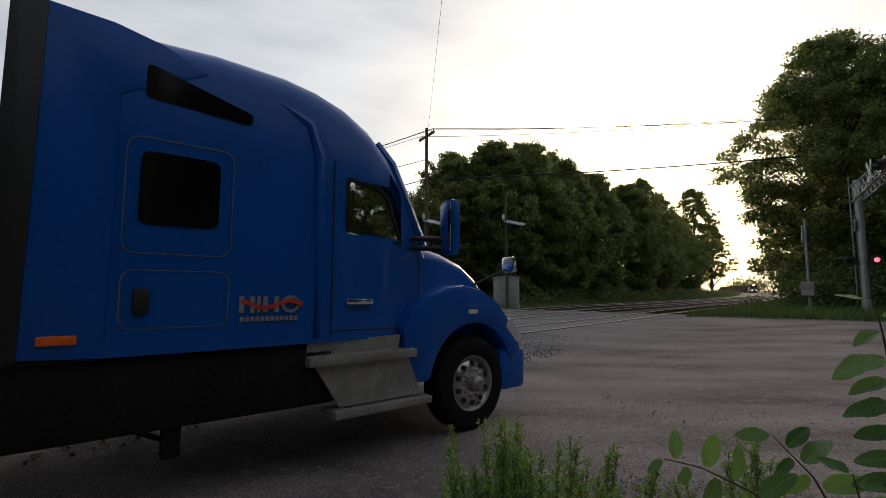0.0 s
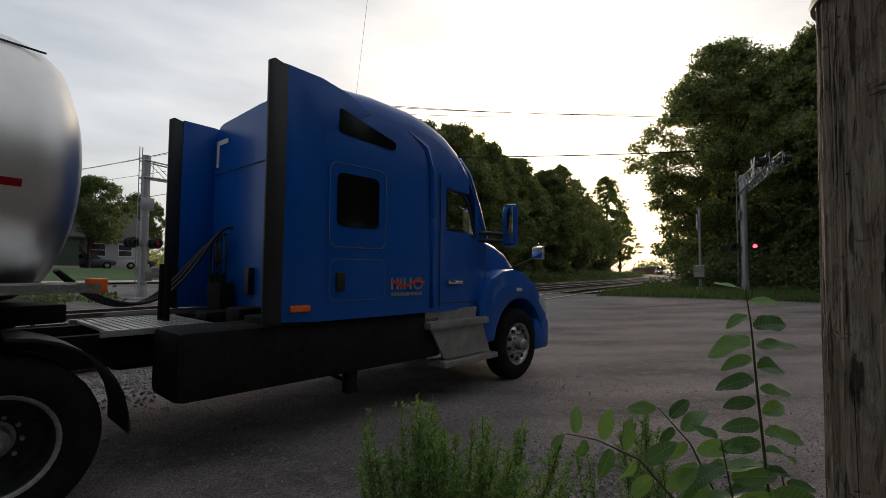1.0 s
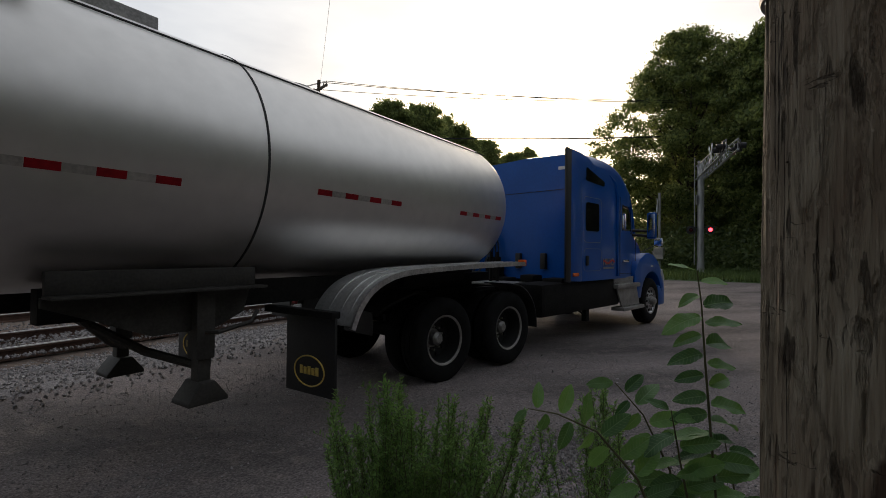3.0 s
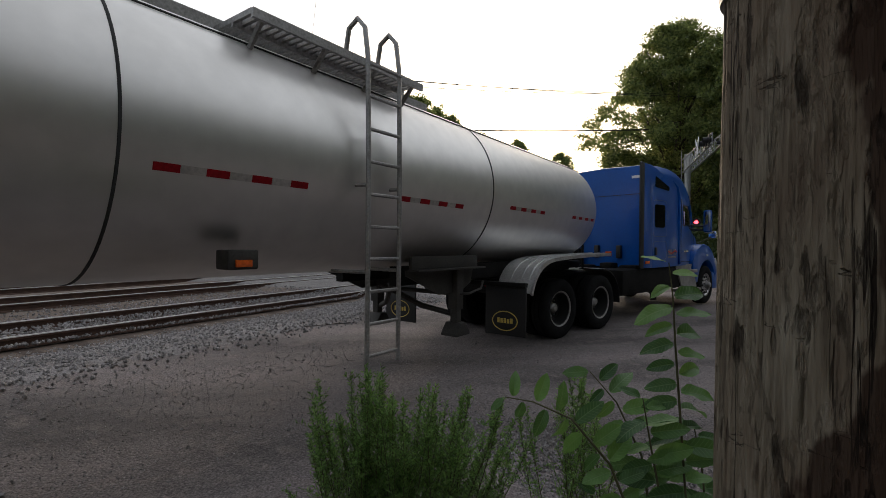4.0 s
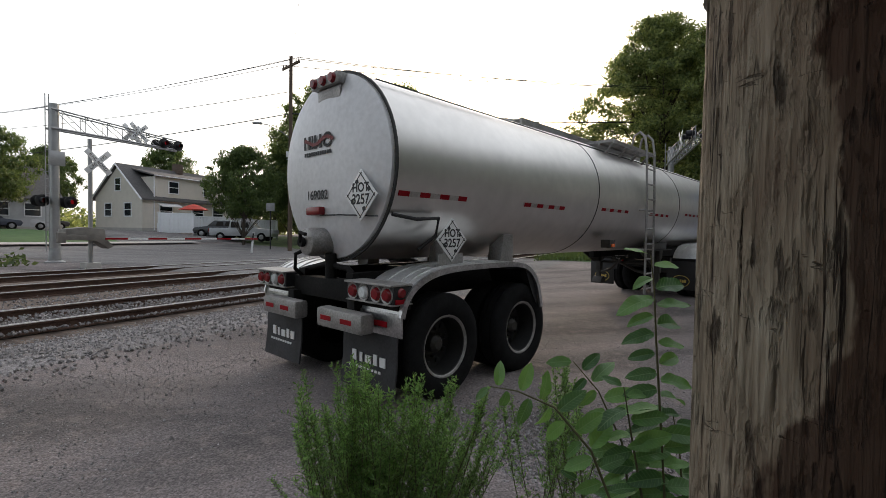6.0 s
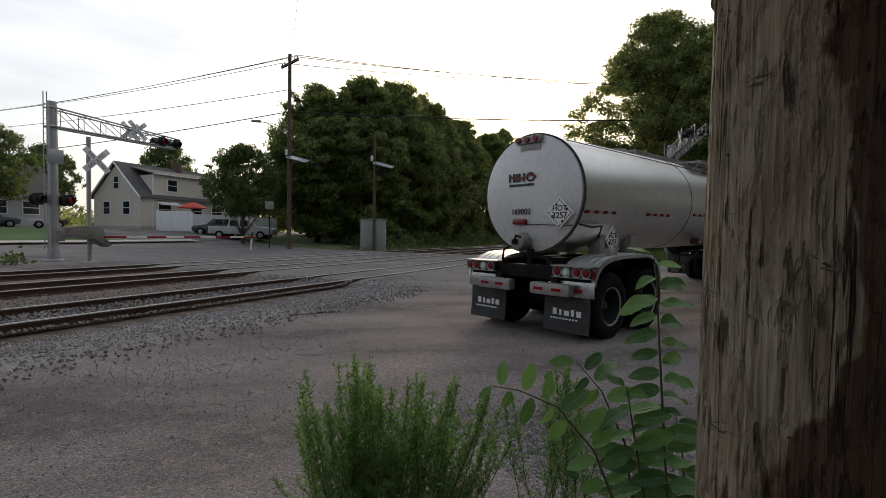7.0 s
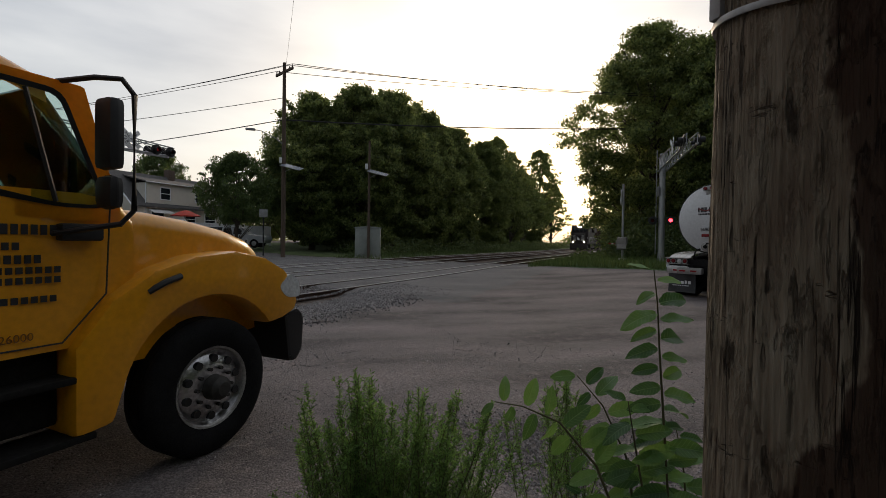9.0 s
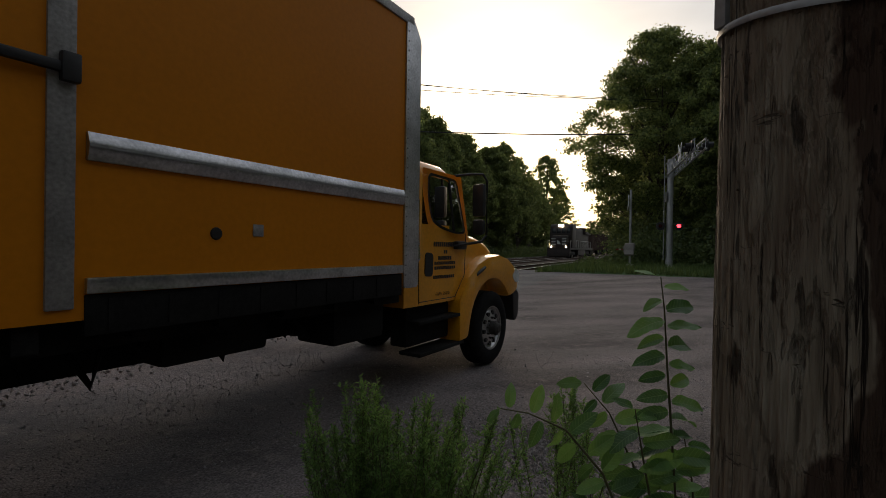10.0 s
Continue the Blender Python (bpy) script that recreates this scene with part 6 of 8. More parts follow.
    for x in (-0.9, 0.42):
        part("axle", rod(B(), (x, -0.95, 0.52), (x, 0.95, 0.52), 0.09), GREASE, th)
    part("kingpin_plate", box(B(), 9.2, 11.4, -0.6, 0.6, 1.16, 1.3, 0.02), GREASE, th)
    ub = B()
    rod(ub, (6.67, -0.62, 0.98), (6.67, 0.62, 0.98), 0.03)
    tube(ub, [(6.67, -0.74, 0.98), (6.70, -0.86, 0.99), (6.95, -0.88, 1.04), (7.02, -0.86, 1.12)], 0.016)
    part("crank_shaft", ub, LEGSTEEL, th)
    for x, s in ((-0.40, 0.85), (0.74, 1.25)):
        for sd in (-1, 1):
            sdl = B()
            prism(sdl, [(x - 0.13 * s, 1.2), (x + 0.11 * s, 1.2), (x + 0.10 * s, 1.62), (x - 0.06 * s, 1.62)], sd * 0.55, sd * 0.76, 0.01)
            part("saddle", sdl, DIRTY, th)
    for s in (-1, 1):
        lg = B()
        box(lg, 6.60, 6.74, s * 0.68 - 0.07, s * 0.68 + 0.07, 0.78, 1.32, 0.012)
        leg = part("landing_leg", lg, LEGSTEEL, th, "grimy steel landing leg")
        part("inner_tube", box(B(), 6.62, 6.72, s * 0.68 - 0.05, s * 0.68 + 0.05, 0.56, 0.80, 0.01), LEGSTEEL, leg)
        ft = B()
        prism(ft, [(6.52, 0.46), (6.82, 0.46), (6.82, 0.49), (6.72, 0.62), (6.62, 0.62), (6.52, 0.49)], s * 0.68 - 0.12, s * 0.68 + 0.12, 0.01)
        part("foot", ft, LEGSTEEL, leg)
        part("brace", tube(B(), [(6.67, s * 0.62, 0.72), (6.45, s * 0.3, 0.82), (6.1, -s * 0.1, 1.1)], 0.035, 8), LEGSTEEL, leg)
        gp = B()
        prism(gp, [(5.72, 1.30), (7.08, 1.30), (7.02, 1.10), (6.80, 1.0), (6.33, 0.99), (5.90, 1.17), (5.72, 1.24)], s * 0.66 - 0.012, s * 0.66 + 0.012)
        part("gusset_plate", gp, LEGSTEEL, th, "dark steel gusset plate")
        fl = B()
        box(fl, 5.72, 7.12, s * 0.75 - 0.1, s * 0.75 + 0.06, 1.295, 1.315, 0.004)
        box(fl, 5.72, 7.08, s * 0.72 - 0.02, s * 0.72 + 0.02, 1.315, 1.46, 0.006)
        part("side_sill", fl, LEGSTEEL, th)
        fp = B()
        path = eased([(7.72, 0.93), (7.80, 1.10), (7.97, 1.26), (8.24, 1.36), (8.6, 1.40), (9.6, 1.425), (10.6, 1.435), (11.36, 1.44)])
        strap(fp, path, s * 0.68, s * 1.24)
        fd = part("front_fender", fp, FENDER, th, "ribbed aluminium fender")
        for yy in (0.86, 1.02, 1.14):
            part("fender_rib", strap(B(), [(x, z + 0.018) for x, z in path], s * (yy - 0.012), s * (yy + 0.012), 0.012), FENDER, fd)
        part("fender_lip", strap(B(), [(x, z - 0.03) for x, z in path], s * 1.225, s * 1.25, 0.055), BRIGHT, fd, "bright rolled fender lip")
        part("flap_arm", box(B(), 7.44, 7.53, *sorted((s * 0.35, s * 1.26)), 1.03, 1.09, 0.008), GREASE, th)
        am = B()
        box(am, 11.30, 11.40, s * 1.2 - 0.05, s * 1.2 + 0.05, 1.40, 1.50, 0.01)
        part("side_marker", am, AMBER, fd)
        mf = B()
        box(mf, 7.47, 7.50, s * 0.95 - 0.31, s * 0.95 + 0.31, 0.36, 1.05, 0.006)
        fl = part("mud_flap", mf, BLACKP, th, "black mud flap with a gold oval")
        ov = B()
        for k in range(28):
            a, b = 2 * math.pi * k / 28, 2 * math.pi * (k + 1) / 28
            rod(ov, (7.466, s * 0.95 + 0.19 * math.cos(a), 0.56 + 0.13 * math.sin(a)), (7.466, s * 0.95 + 0.19 * math.cos(b), 0.56 + 0.13 * math.sin(b)), 0.007, seg=5)
        for k in range(5):
            box(ov, 7.462, 7.468, s * 0.95 - 0.12 + k * 0.05, s * 0.95 - 0.085 + k * 0.05, 0.53, 0.60 - 0.01 * (k % 2))
        part("oval_mark", ov, GOLD, fl)
        path = eased([(-1.50, 0.90), (-1.46, 1.04), (-1.34, 1.16), (-1.12, 1.25), (-0.8, 1.285), (-0.2, 1.29), (0.26, 1.285), (0.50, 1.22), (0.66, 1.05), (0.74, 0.76)])
        rf = part("rear_fender", strap(B(), path, s * 0.66, s * 1.255), FENDER, th, "ribbed aluminium fender")
        for yy in (0.84, 1.02, 1.14):
            part("fender_rib", strap(B(), [(x, z + 0.018) for x, z in path], s * (yy - 0.012), s * (yy + 0.012), 0.012), FENDER, rf)
        part("fender_lip", strap(B(), [(x, z - 0.03) for x, z in path], s * 1.245, s * 1.272, 0.055), BRIGHT, rf, "bright rolled fender lip")
        ft = B()
        prism(ft, [(0.52, 1.20), (0.64, 1.06), (0.73, 0.77), (0.70, 0.76), (0.60, 0.90), (0.44, 1.20)], s * 0.68, s * 1.24)
        part("fender_apron", ft, BLACKP, rf)
        # lower rear plate with the flap below it
        pl = B()
        box(pl, -1.535, -1.515, s * 0.87 - 0.39, s * 0.87 + 0.40, 0.70, 0.905, 0.004)
        for k in range(5):
            rod(pl, (-1.535, s * 0.87 - 0.36 + 0.18 * k, 0.875), (-1.543, s * 0.87 - 0.36 + 0.18 * k, 0.875), 0.010, seg=6)
        plate = part("rear_plate", pl, BRIGHT, th, "scuffed aluminium flap hanger plate")
        part("reflector", box(B(), -1.542, -1.536, s * 0.98 - 0.09, s * 0.98 + 0.09, 0.775, 0.825), REDP, plate)
        fl = B()
        prism(fl, [(-1.53, 0.71), (-1.512, 0.71), (-1.52, 0.42), (-1.55, 0.15), (-1.57, 0.15), (-1.538, 0.42)], s * 0.8 - 0.40, s * 0.8 + 0.40)
        flp = part("mud_flap", fl, FLAPRUBBER, th, "black mud flap with a worn white mark")
        mk = B()
        for k, w in enumerate((0.034, 0.020, 0.042, 0.026, 0.038)):
            box(mk, -1.549, -1.539, s * 0.8 + 0.20 - 0.105 * k - w, s * 0.8 + 0.20 - 0.105 * k + w, 0.40, 0.50 - 0.012 * (k % 3))
        for k in range(9):
            box(mk, -1.553, -1.543, s * 0.8 + 0.24 - 0.055 * k, s * 0.8 + 0.275 - 0.055 * k, 0.335, 0.358)
        part("flap_mark", mk, WHITEP, flp)
        # lamp box: open aluminium tray round dark panels with big round lenses
        lb = B()
        y0, y1 = sorted((s * 0.58, s * 1.26))
        deep = -1.40 if s < 0 else -1.30
        box(lb, -1.62, deep, y0 + 0.006, y1 - 0.006, 1.005, 1.155, 0.006)
        lmp = part("lamp_box", lb, BLACKP, th, "black lamp box in an aluminium tray")
        ty = B()
        box(ty, -1.655, deep, y0, y1, 1.158, 1.176, 0.004)
        box(ty, -1.635, deep, y0, y1, 0.990, 1.002, 0.003)
        part("tray", ty, DIRTY, lmp, "dirty aluminium tray")
        for k, dy in enumerate((0.08, 0.24, 0.42, 0.57)):
            l = B()
            lathe(l, [(0.0, -0.03), (0.045, -0.026), (0.062, 0.0)], "X", 20, (-1.622, s * (0.60 + dy), 1.08))
            part("tail_lamp", l, TAIL if k != 1 else LAMPGLASS, lmp)
            g = B()
            lathe(g, [(0.062, -0.002), (0.078, -0.008), (0.080, 0.0)], "X", 20, (-1.622, s * (0.60 + dy), 1.08))
            part("lamp_ring", g, DIRTY, lmp)
        sl = B()
        lathe(sl, [(0.0, s * 0.024), (0.034, s * 0.02), (0.046, 0.0)], "Y", 18, (-1.53, s * 1.256, 1.10))
        part("side_lamp", sl, TAIL, lmp)
        part("side_reflector", box(B(), -1.60, -1.46, *sorted((s * 1.254, s * 1.262)), 1.005, 1.045, 0.002), REDP, lmp)
    for y0, y1 in ((-0.98, -0.26), (0.14, 0.86)):
        bp = B()
        box(bp, -1.76, -1.60, y0, y1, 0.71, 0.90, 0.04)
        b = part("rear_bumper", bp, DIRTY, th, "battered pale bumper block")
        for k in range(2):
            q = y0 + 0.14 + k * (y1 - y0) * 0.45
            part("reflector", box(B(), -1.764, -1.758, q, q + 0.17, 0.785, 0.83), REDP, b)
        part("bumper_arm", box(B(), -1.61, -1.2, (y0 + y1) / 2 - 0.06, (y0 + y1) / 2 + 0.06, 0.76, 0.98, 0.01), GREASE, th)
    part("rear_beam", box(B(), -1.52, -1.36, -1.2, 1.2, 0.93, 1.14, 0.01), GREASE, th)
    pp = B()
    tube(pp, [(-1.44, -0.50, 1.16), (-1.46, -0.36, 1.26), (-1.42, 0.1, 1.28), (-1.44, 0.5, 1.2)], 0.03, 8)
    tube(pp, [(-1.5, 0.30, 1.45), (-1.62, 0.38, 1.38), (-1.60, 0.42, 1.22), (-1.5, 0.45, 1.14)], 0.022, 8)
    rod(pp, (-1.45, -0.05, 1.0), (-1.45, -0.05, 1.4), 0.06, seg=12)
    part("rear_piping", pp, GREASE, th)
    vb = B()
    lathe(vb, [(0.0, -1.70), (0.08, -1.70), (0.135, -1.68), (0.15, -1.62), (0.15, -1.42), (0.0, -1.42)], "X", 28, (0, 0.06, 1.52))
    vv = part("outlet_valve", vb, DIRTY, th)
    vh = B()
    tube(vh, [(-1.74, 0.06, 1.52), (-1.78, 0.0, 1.62), (-1.78, -0.1, 1.60)], 0.02)
    lathe(vh, [(0.0, -1.75), (0.05, -1.75), (0.05, -1.71)], "X", 12, (0, 0.06, 1.52))
    part("valve_handle", vh, GREASE, vv)
    tl = B()
    box(tl, -1.52, -1.36, -0.26, 0.24, 3.13, 3.25, 0.02)
    box(tl, -1.475, -1.455, -0.24, 0.16, 3.00, 3.12, 0.004)
    tt = part("top_lamp_bar", tl, DIRTY, end)
    for y in (-0.18, -0.01, 0.16):
        l = B()
        lathe(l, [(0.0, -0.04), (0.045, -0.035), (0.055, 0.0)], "X", 16, (-1.52, y, 3.19))
        part("marker_lamp", l, TAIL, tt)
    rl = B()
    box(rl, -1.58, -1.50, -0.02, 0.24, 1.80, 1.89, 0.02)
    part("centre_lamp", rl, TAIL, end)
    es = B()
    tube(es, [(-1.47, 1.0 * -0.85, 1.78), (-1.515, -0.3, 1.80), (-1.52, 0.05, 1.80)], 0.007)
    tube(es, [(-1.32, -0.88, 1.80), (-1.05, -0.93, 1.76), (-0.72, -0.92, 1.78), (-0.70, -0.86, 1.6), (-0.85, -0.75, 1.45)], 0.018)
    part("rear_seam", es, SEAM, end)
    flat_logo(end, pose(-1.525, 0.10, 2.58, 0, 0, -90), 1.0, BLACKINK, mat("faded_red_print", (0.2, 0.05, 0.05), 0.6, bump=0))
    text_part("169002", 0.135, pose(-1.525, 0.10, 2.01, 90, 0, -90), BLACKINK, end, bold=0.002)
    placard(end, pose(-1.50, -0.64, 1.98, 0, 0, -90) @ pose(0, 0, 0) @ Matrix.Scale(1.12, 4))
    placard(th, pose(-0.72, -1.10, 1.56))
    bk = B()
    box(bk, -0.9, -0.54, -1.10, -1.08, 1.29, 1.42)
    part("placard_bracket", bk, DIRTY, th)
    ml = B()
    box(ml, 3.55, 3.78, -0.92, -0.75, 1.40, 1.54, 0.015)
    part("mid_lamp", ml, LEGSTEEL, th)
    ma = B()
    box(ma, 3.6, 3.72, -0.94, -0.92, 1.42, 1.47, 0.004)
    part("mid_marker", ma, AMBER, th)
    for x in (-0.9, 0.42):
        for y, o in ((-1.08, -1), (1.08, 1)):
            wheel(th, x, y, o, "dual", 0.52, 0.27, "R")
    return th


def box_truck(m0):
    th = thing("box_truck", m0, "yellow box truck with orange cargo box and silver rails", "truck")
    bx = B()
    L0, L1 = -8.3, -2.02
    prism(bx, [(L0, 1.24), (L1 - 0.02, 1.24), (L1, 1.4), (L1, 3.65), (L1 - 0.06, 3.8), (L1 - 0.2, 3.87), (L0, 3.87)], -1.245, 1.245)
    body = part("cargo_box", bx, ORANGE, th)
    for s in (-1, 1):
        a, b = sorted((s * 1.24, s * 1.275))
        a2, b2 = sorted((s * 1.235, s * 1.262))
        fp = B()
        prism(fp, round_poly([(L1 - 0.22, 1.22), (L1 + 0.02, 1.22), (L1 + 0.02, 3.70), (L1 - 0.1, 3.86), (L1 - 0.22, 3.88)], 0.05), a2, b2)
        fpo = part("corner_post", fp, BRIGHT, body, "dented silver corner post")
        rv = B()
        for k in range(26):
            rod(rv, (L1 - 0.19, b2 if s > 0 else a2, 1.35 + k * 0.095), (L1 - 0.19, s * 1.268, 1.35 + k * 0.095), 0.008, seg=6)
        part("rivets", rv, GALV, fpo)
        for x0, x1 in ((-4.84, L1 - 0.24), (L0 + 0.1, -6.2)):
            rl = B()
            loft(rl, [[(x, s * 1.245, 2.03), (x, s * 1.265, 2.03), (x, s * 1.285, 2.08), (x, s * 1.285, 2.12), (x, s * 1.265, 2.17), (x, s * 1.245, 2.17)] for x in (x0, x1)])
            part("rub_rail", rl, BRIGHT, body, "scuffed silver rub rail")
            ln = B()
            box(ln, x0, x1, *sorted((s * 1.286, s * 1.29)), 2.095, 2.11)
            part("rail_edge", ln, ALU, body)
            lr = B()
            box(lr, x0, x1, a, b, 1.37, 1.45, 0.008)
            part("lower_rail", lr, BRIGHT, body)
            sk = B()
            box(sk, x0, x1, *sorted((s * 1.22, s * 1.255)), 1.16, 1.365, 0.004)
            for k in range(int((x1 - x0) / 0.3)):
                box(sk, x0 + 0.3 * k + 0.1, x0 + 0.3 * k + 0.125, *sorted((s * 1.255, s * 1.262)), 1.18, 1.34)
            part("lower_skirt", sk, GREASE, body, "grimy riveted lower skirt")
        dp = B()
        box(dp, -5.0, -4.885, a2, b2, 1.30, 3.85, 0.008)
        post = part("door_post", dp, DIRTY, body, "silver side-door post")
        hg = B()
        box(hg, -5.3, -4.9, *sorted((s * 1.262, s * 1.3)), 2.42, 2.47, 0.012)
        box(hg, -4.96, -4.88, *sorted((s * 1.262, s * 1.31)), 2.38, 2.52, 0.012)
        part("hinge", hg, BLACKP, post)
        tr = B()
        box(tr, L0, L1 - 0.1, a2, b2, 3.80, 3.89, 0.01)
        part("roof_rail", tr, DIRTY, body)
        h1 = B()
        lathe(h1, [(0.0, s * 0.012), (0.035, s * 0.01), (0.04, 0.0)], "Y", 14, (-4.157, s * 1.246, 1.69))
        part("vent_plug", h1, BLACKP, body)
        h2 = B()
        box(h2, -3.90, -3.82, *sorted((s * 1.246, s * 1.252)), 1.68, 1.76, 0.002)
        part("worn_decal", h2, DIRTY, body)
    lv = [1.45, 1.88, 2.28]
    cb = B()
    loft(cb, [cab_section(x, hw, 0.98, zt, lv, 0.18 if zt > 2.3 else 0.12) for x, hw, zt in ((-1.98, 1.07, 2.58), (-1.68, 1.08, 2.60), (-1.2, 1.08, 2.60), (-1.02, 1.07, 2.54), (-0.85, 1.06, 2.30), (-0.70, 1.04, 2.0), (-0.52, 1.02, 1.78))])
    cb.faces.ensure_lookup_table()
    gone = [f for f in cb.faces if -1.69 < f.calc_center_median().x < -0.72 and 1.85 < f.calc_center_median().z < 2.42 and abs(f.calc_center_median().y) > 0.98]
    gone += [f for f in cb.faces if -1.0 < f.calc_center_median().x < -0.6 and f.calc_center_median().z > 1.86 and abs(f.calc_center_median().y) < 0.96 and f not in gone]
    bmesh.ops.delete(cb, geom=gone, context="FACES_ONLY")
    cab = part("cab", cb, YELLOW, th)
    for s in (-1, 1):
        wo = [(-1.57, 2.46), (-0.95, 2.45), (-0.70, 1.80), (-0.95, 1.79), (-1.30, 1.84), (-1.49, 1.92), (-1.58, 2.2)]
        pl = B()
        o = round_poly(wo, 0.08)
        frame_ring(pl, wo, 0.08, s * 1.082, 0.035, 0.012)
        part("window_frame", pl, BLACKP, cab)
        sk = B()
        n = len(o)
        va = [sk.verts.new((p[0], s * 1.078, p[1])) for p in o]
        c = (sum(p[0] for p in o) / n, sum(p[1] for p in o) / n)
        vb = [sk.verts.new((max(-1.76, min(-0.64, c[0] + (p[0] - c[0]) * 1.28)), s * 1.078, max(1.72, min(2.5, c[1] + (p[1] - c[1]) * 1.38)))) for p in o]
        for k in range(n):
            sk.faces.new((va[k], va[(k + 1) % n], vb[(k + 1) % n], vb[k]))
        bmesh.ops.solidify(sk, geom=sk.faces[:], thickness=0.004)
        part("door_upper", sk, YELLOW, cab)
        gl = B()
        gl.faces.new([gl.verts.new((x, s * 1.074, z)) for x, z in wo])
        g = part("door_glass", gl, CLEAR, cab)
        g.visible_shadow = False
        dv = B()
        rod(dv, (-1.12, s * 1.08, 2.42), (-0.98, s * 1.08, 1.82), 0.012, seg=6)
        part("vent_bar", dv, BLACKP, cab)
        se = B()
        for a, b in (((-1.72, 1.0), (-1.76, 2.50)), ((-0.72, 1.28), (-0.70, 1.80)), ((-0.95, 1.02), (-0.72, 1.28)), ((-1.72, 1.02), (-0.95, 1.02))):
            rod(se, (a[0], s * 1.082, a[1]), (b[0], s * 1.082, b[1]), 0.005, seg=5)
        part("door_seam", se, SEAM, cab)
        hp = B()
        prism(hp, round_poly([(-1.62, 1.30), (-1.46, 1.29), (-1.45, 1.55), (-1.61, 1.57)], 0.05), s * 1.088, s * 1.06)
        part("door_handle", hp, BLACKP, cab)
        gr = B()
        tube(gr, [(-1.86, s * 1.08, 2.2), (-1.83, s * 1.13, 2.12), (-1.80, s * 1.13, 1.5), (-1.80, s * 1.08, 1.42)], 0.018)
        part("grab_handle", gr, CHROME, cab)
        for zz, xa, xb, hh in ((1.66, -1.44, -0.95, 0.055), (1.57, -1.22, -1.17, 0.04), (1.50, -1.34, -1.06, 0.045), (1.44, -1.42, -0.98, 0.036), (1.385, -1.42, -0.98, 0.036), (1.28, -1.44, -0.98, 0.036)):
            x, ink = xa, B()
            while x < xb:
                box(ink, x, x + 0.030, *sorted((s * 1.081, s * 1.085)), zz - hh / 2, zz + hh / 2)
                x += 0.043
            tagged(part("printed_line", ink, BLACKINK, cab), kind="stuff")
        text_part("GVW 26000", 0.06, pose(-1.24, s * 1.086, 1.08, 90, 0, 0 if s < 0 else 180), mat("brown_print", (0.2, 0.08, 0.01), 0.6, bump=0) if "brown_print" not in bpy.data.materials else bpy.data.materials["brown_print"], cab)
        mi = B()
        box(mi, -0.90, -0.81, *sorted((s * 1.27, s * 1.43)), 2.00, 2.40, 0.04)
        mr = part("door_mirror", mi, BLACKP, cab, "black mirror housing")
        m2 = B()
        box(m2, -0.90, -0.81, *sorted((s * 1.27, s * 1.43)), 1.78, 1.97, 0.05)
        part("spot_mirror", m2, BLACKP, mr)
        ar = B()
        tube(ar, [(-0.96, s * 1.05, 2.50), (-0.88, s * 1.26, 2.52), (-0.80, s * 1.37, 2.52), (-0.75, s * 1.40, 2.44), (-0.75, s * 1.40, 1.78), (-0.80, s * 1.36, 1.70), (-1.0, s * 1.08, 1.64)], 0.016)
        box(ar, -0.98, -0.76, *sorted((s * 1.06, s * 1.14)), 1.60, 1.70, 0.02)
        part("mirror_arm", ar, BLACKP, mr)
        fe = B()
        arch = [(0.0 + 0.66 * math.cos(radians(a)), 0.52 + 0.68 * math.sin(radians(a))) for a in range(34, 173, 12)]
        prism(fe, [(-0.92, 0.98), (-0.72, 1.24), (-0.45, 1.41), (-0.15, 1.50), (0.2, 1.53), (0.5, 1.47), (0.72, 1.36), (0.84, 1.22), (0.89, 1.06), (0.84, 0.98), (0.70, 0.93)] + arch + [(-0.70, 0.48), (-0.92, 0.46)], s * 1.15, s * 0.55, 0.05)
        fd = part("fender", fe, YELLOW, th)
        fl = B()
        lathe(fl, [(0.0, 0.03), (0.03, 0.025), (0.05, 0.0)], "Y", 14, (0.10, s * 1.145, 1.385))
        part("fender_lamp", fl, LAMPGLASS, fd)
        hl = B()
        prism(hl, round_poly([(0.64, 1.21), (0.73, 1.11), (0.905, 1.10), (0.885, 1.24), (0.78, 1.33)], 0.05), s * 1.155, s * 0.72)
        part("headlight", hl, LAMPGLASS, fd)
        hk = B()
        tube(hk, [(-0.50, s * 1.14, 1.27), (-0.40, s * 1.17, 1.33), (-0.28, s * 1.15, 1.36)], 0.022)
        part("hood_latch", hk, BLACKP, fd)
        for z, x0, x1 in ((0.82, -1.78, -0.90), (0.47, -1.76, -0.80)):
            st = B()
            box(st, x0, x1, *sorted((s * 1.14, s * 0.85)), z - 0.04, z, 0.01)
            part("entry_step", st, GREASE, th)
        sk2 = B()
        box(sk2, -1.80, -0.92, *sorted((s * 0.98, s * 0.75)), 0.52, 1.0, 0.03)
        part("step_housing", sk2, GREASE, th)
    ho = B()
    loft(ho, [cab_section(x, hw, 0.8, zt, [0.9, 1.0, 1.05], 0.12) for x, hw, zt in ((-0.62, 1.0, 1.82), (-0.35, 0.97, 1.80), (0.0, 0.92, 1.76), (0.35, 0.86, 1.70), (0.65, 0.78, 1.62), (0.80, 0.72, 1.54), (0.88, 0.68, 1.42), (0.90, 0.66, 1.2))])
    part("hood", ho, YELLOW, th)
    wsx = B()
    prism(wsx, [(-0.98, 2.50), (-0.50, 1.80), (-0.53, 1.76), (-1.02, 2.46)], -0.9, 0.9, 0.01)
    part("windshield", wsx, CLEAR, cab).visible_shadow = False
    bp = B()
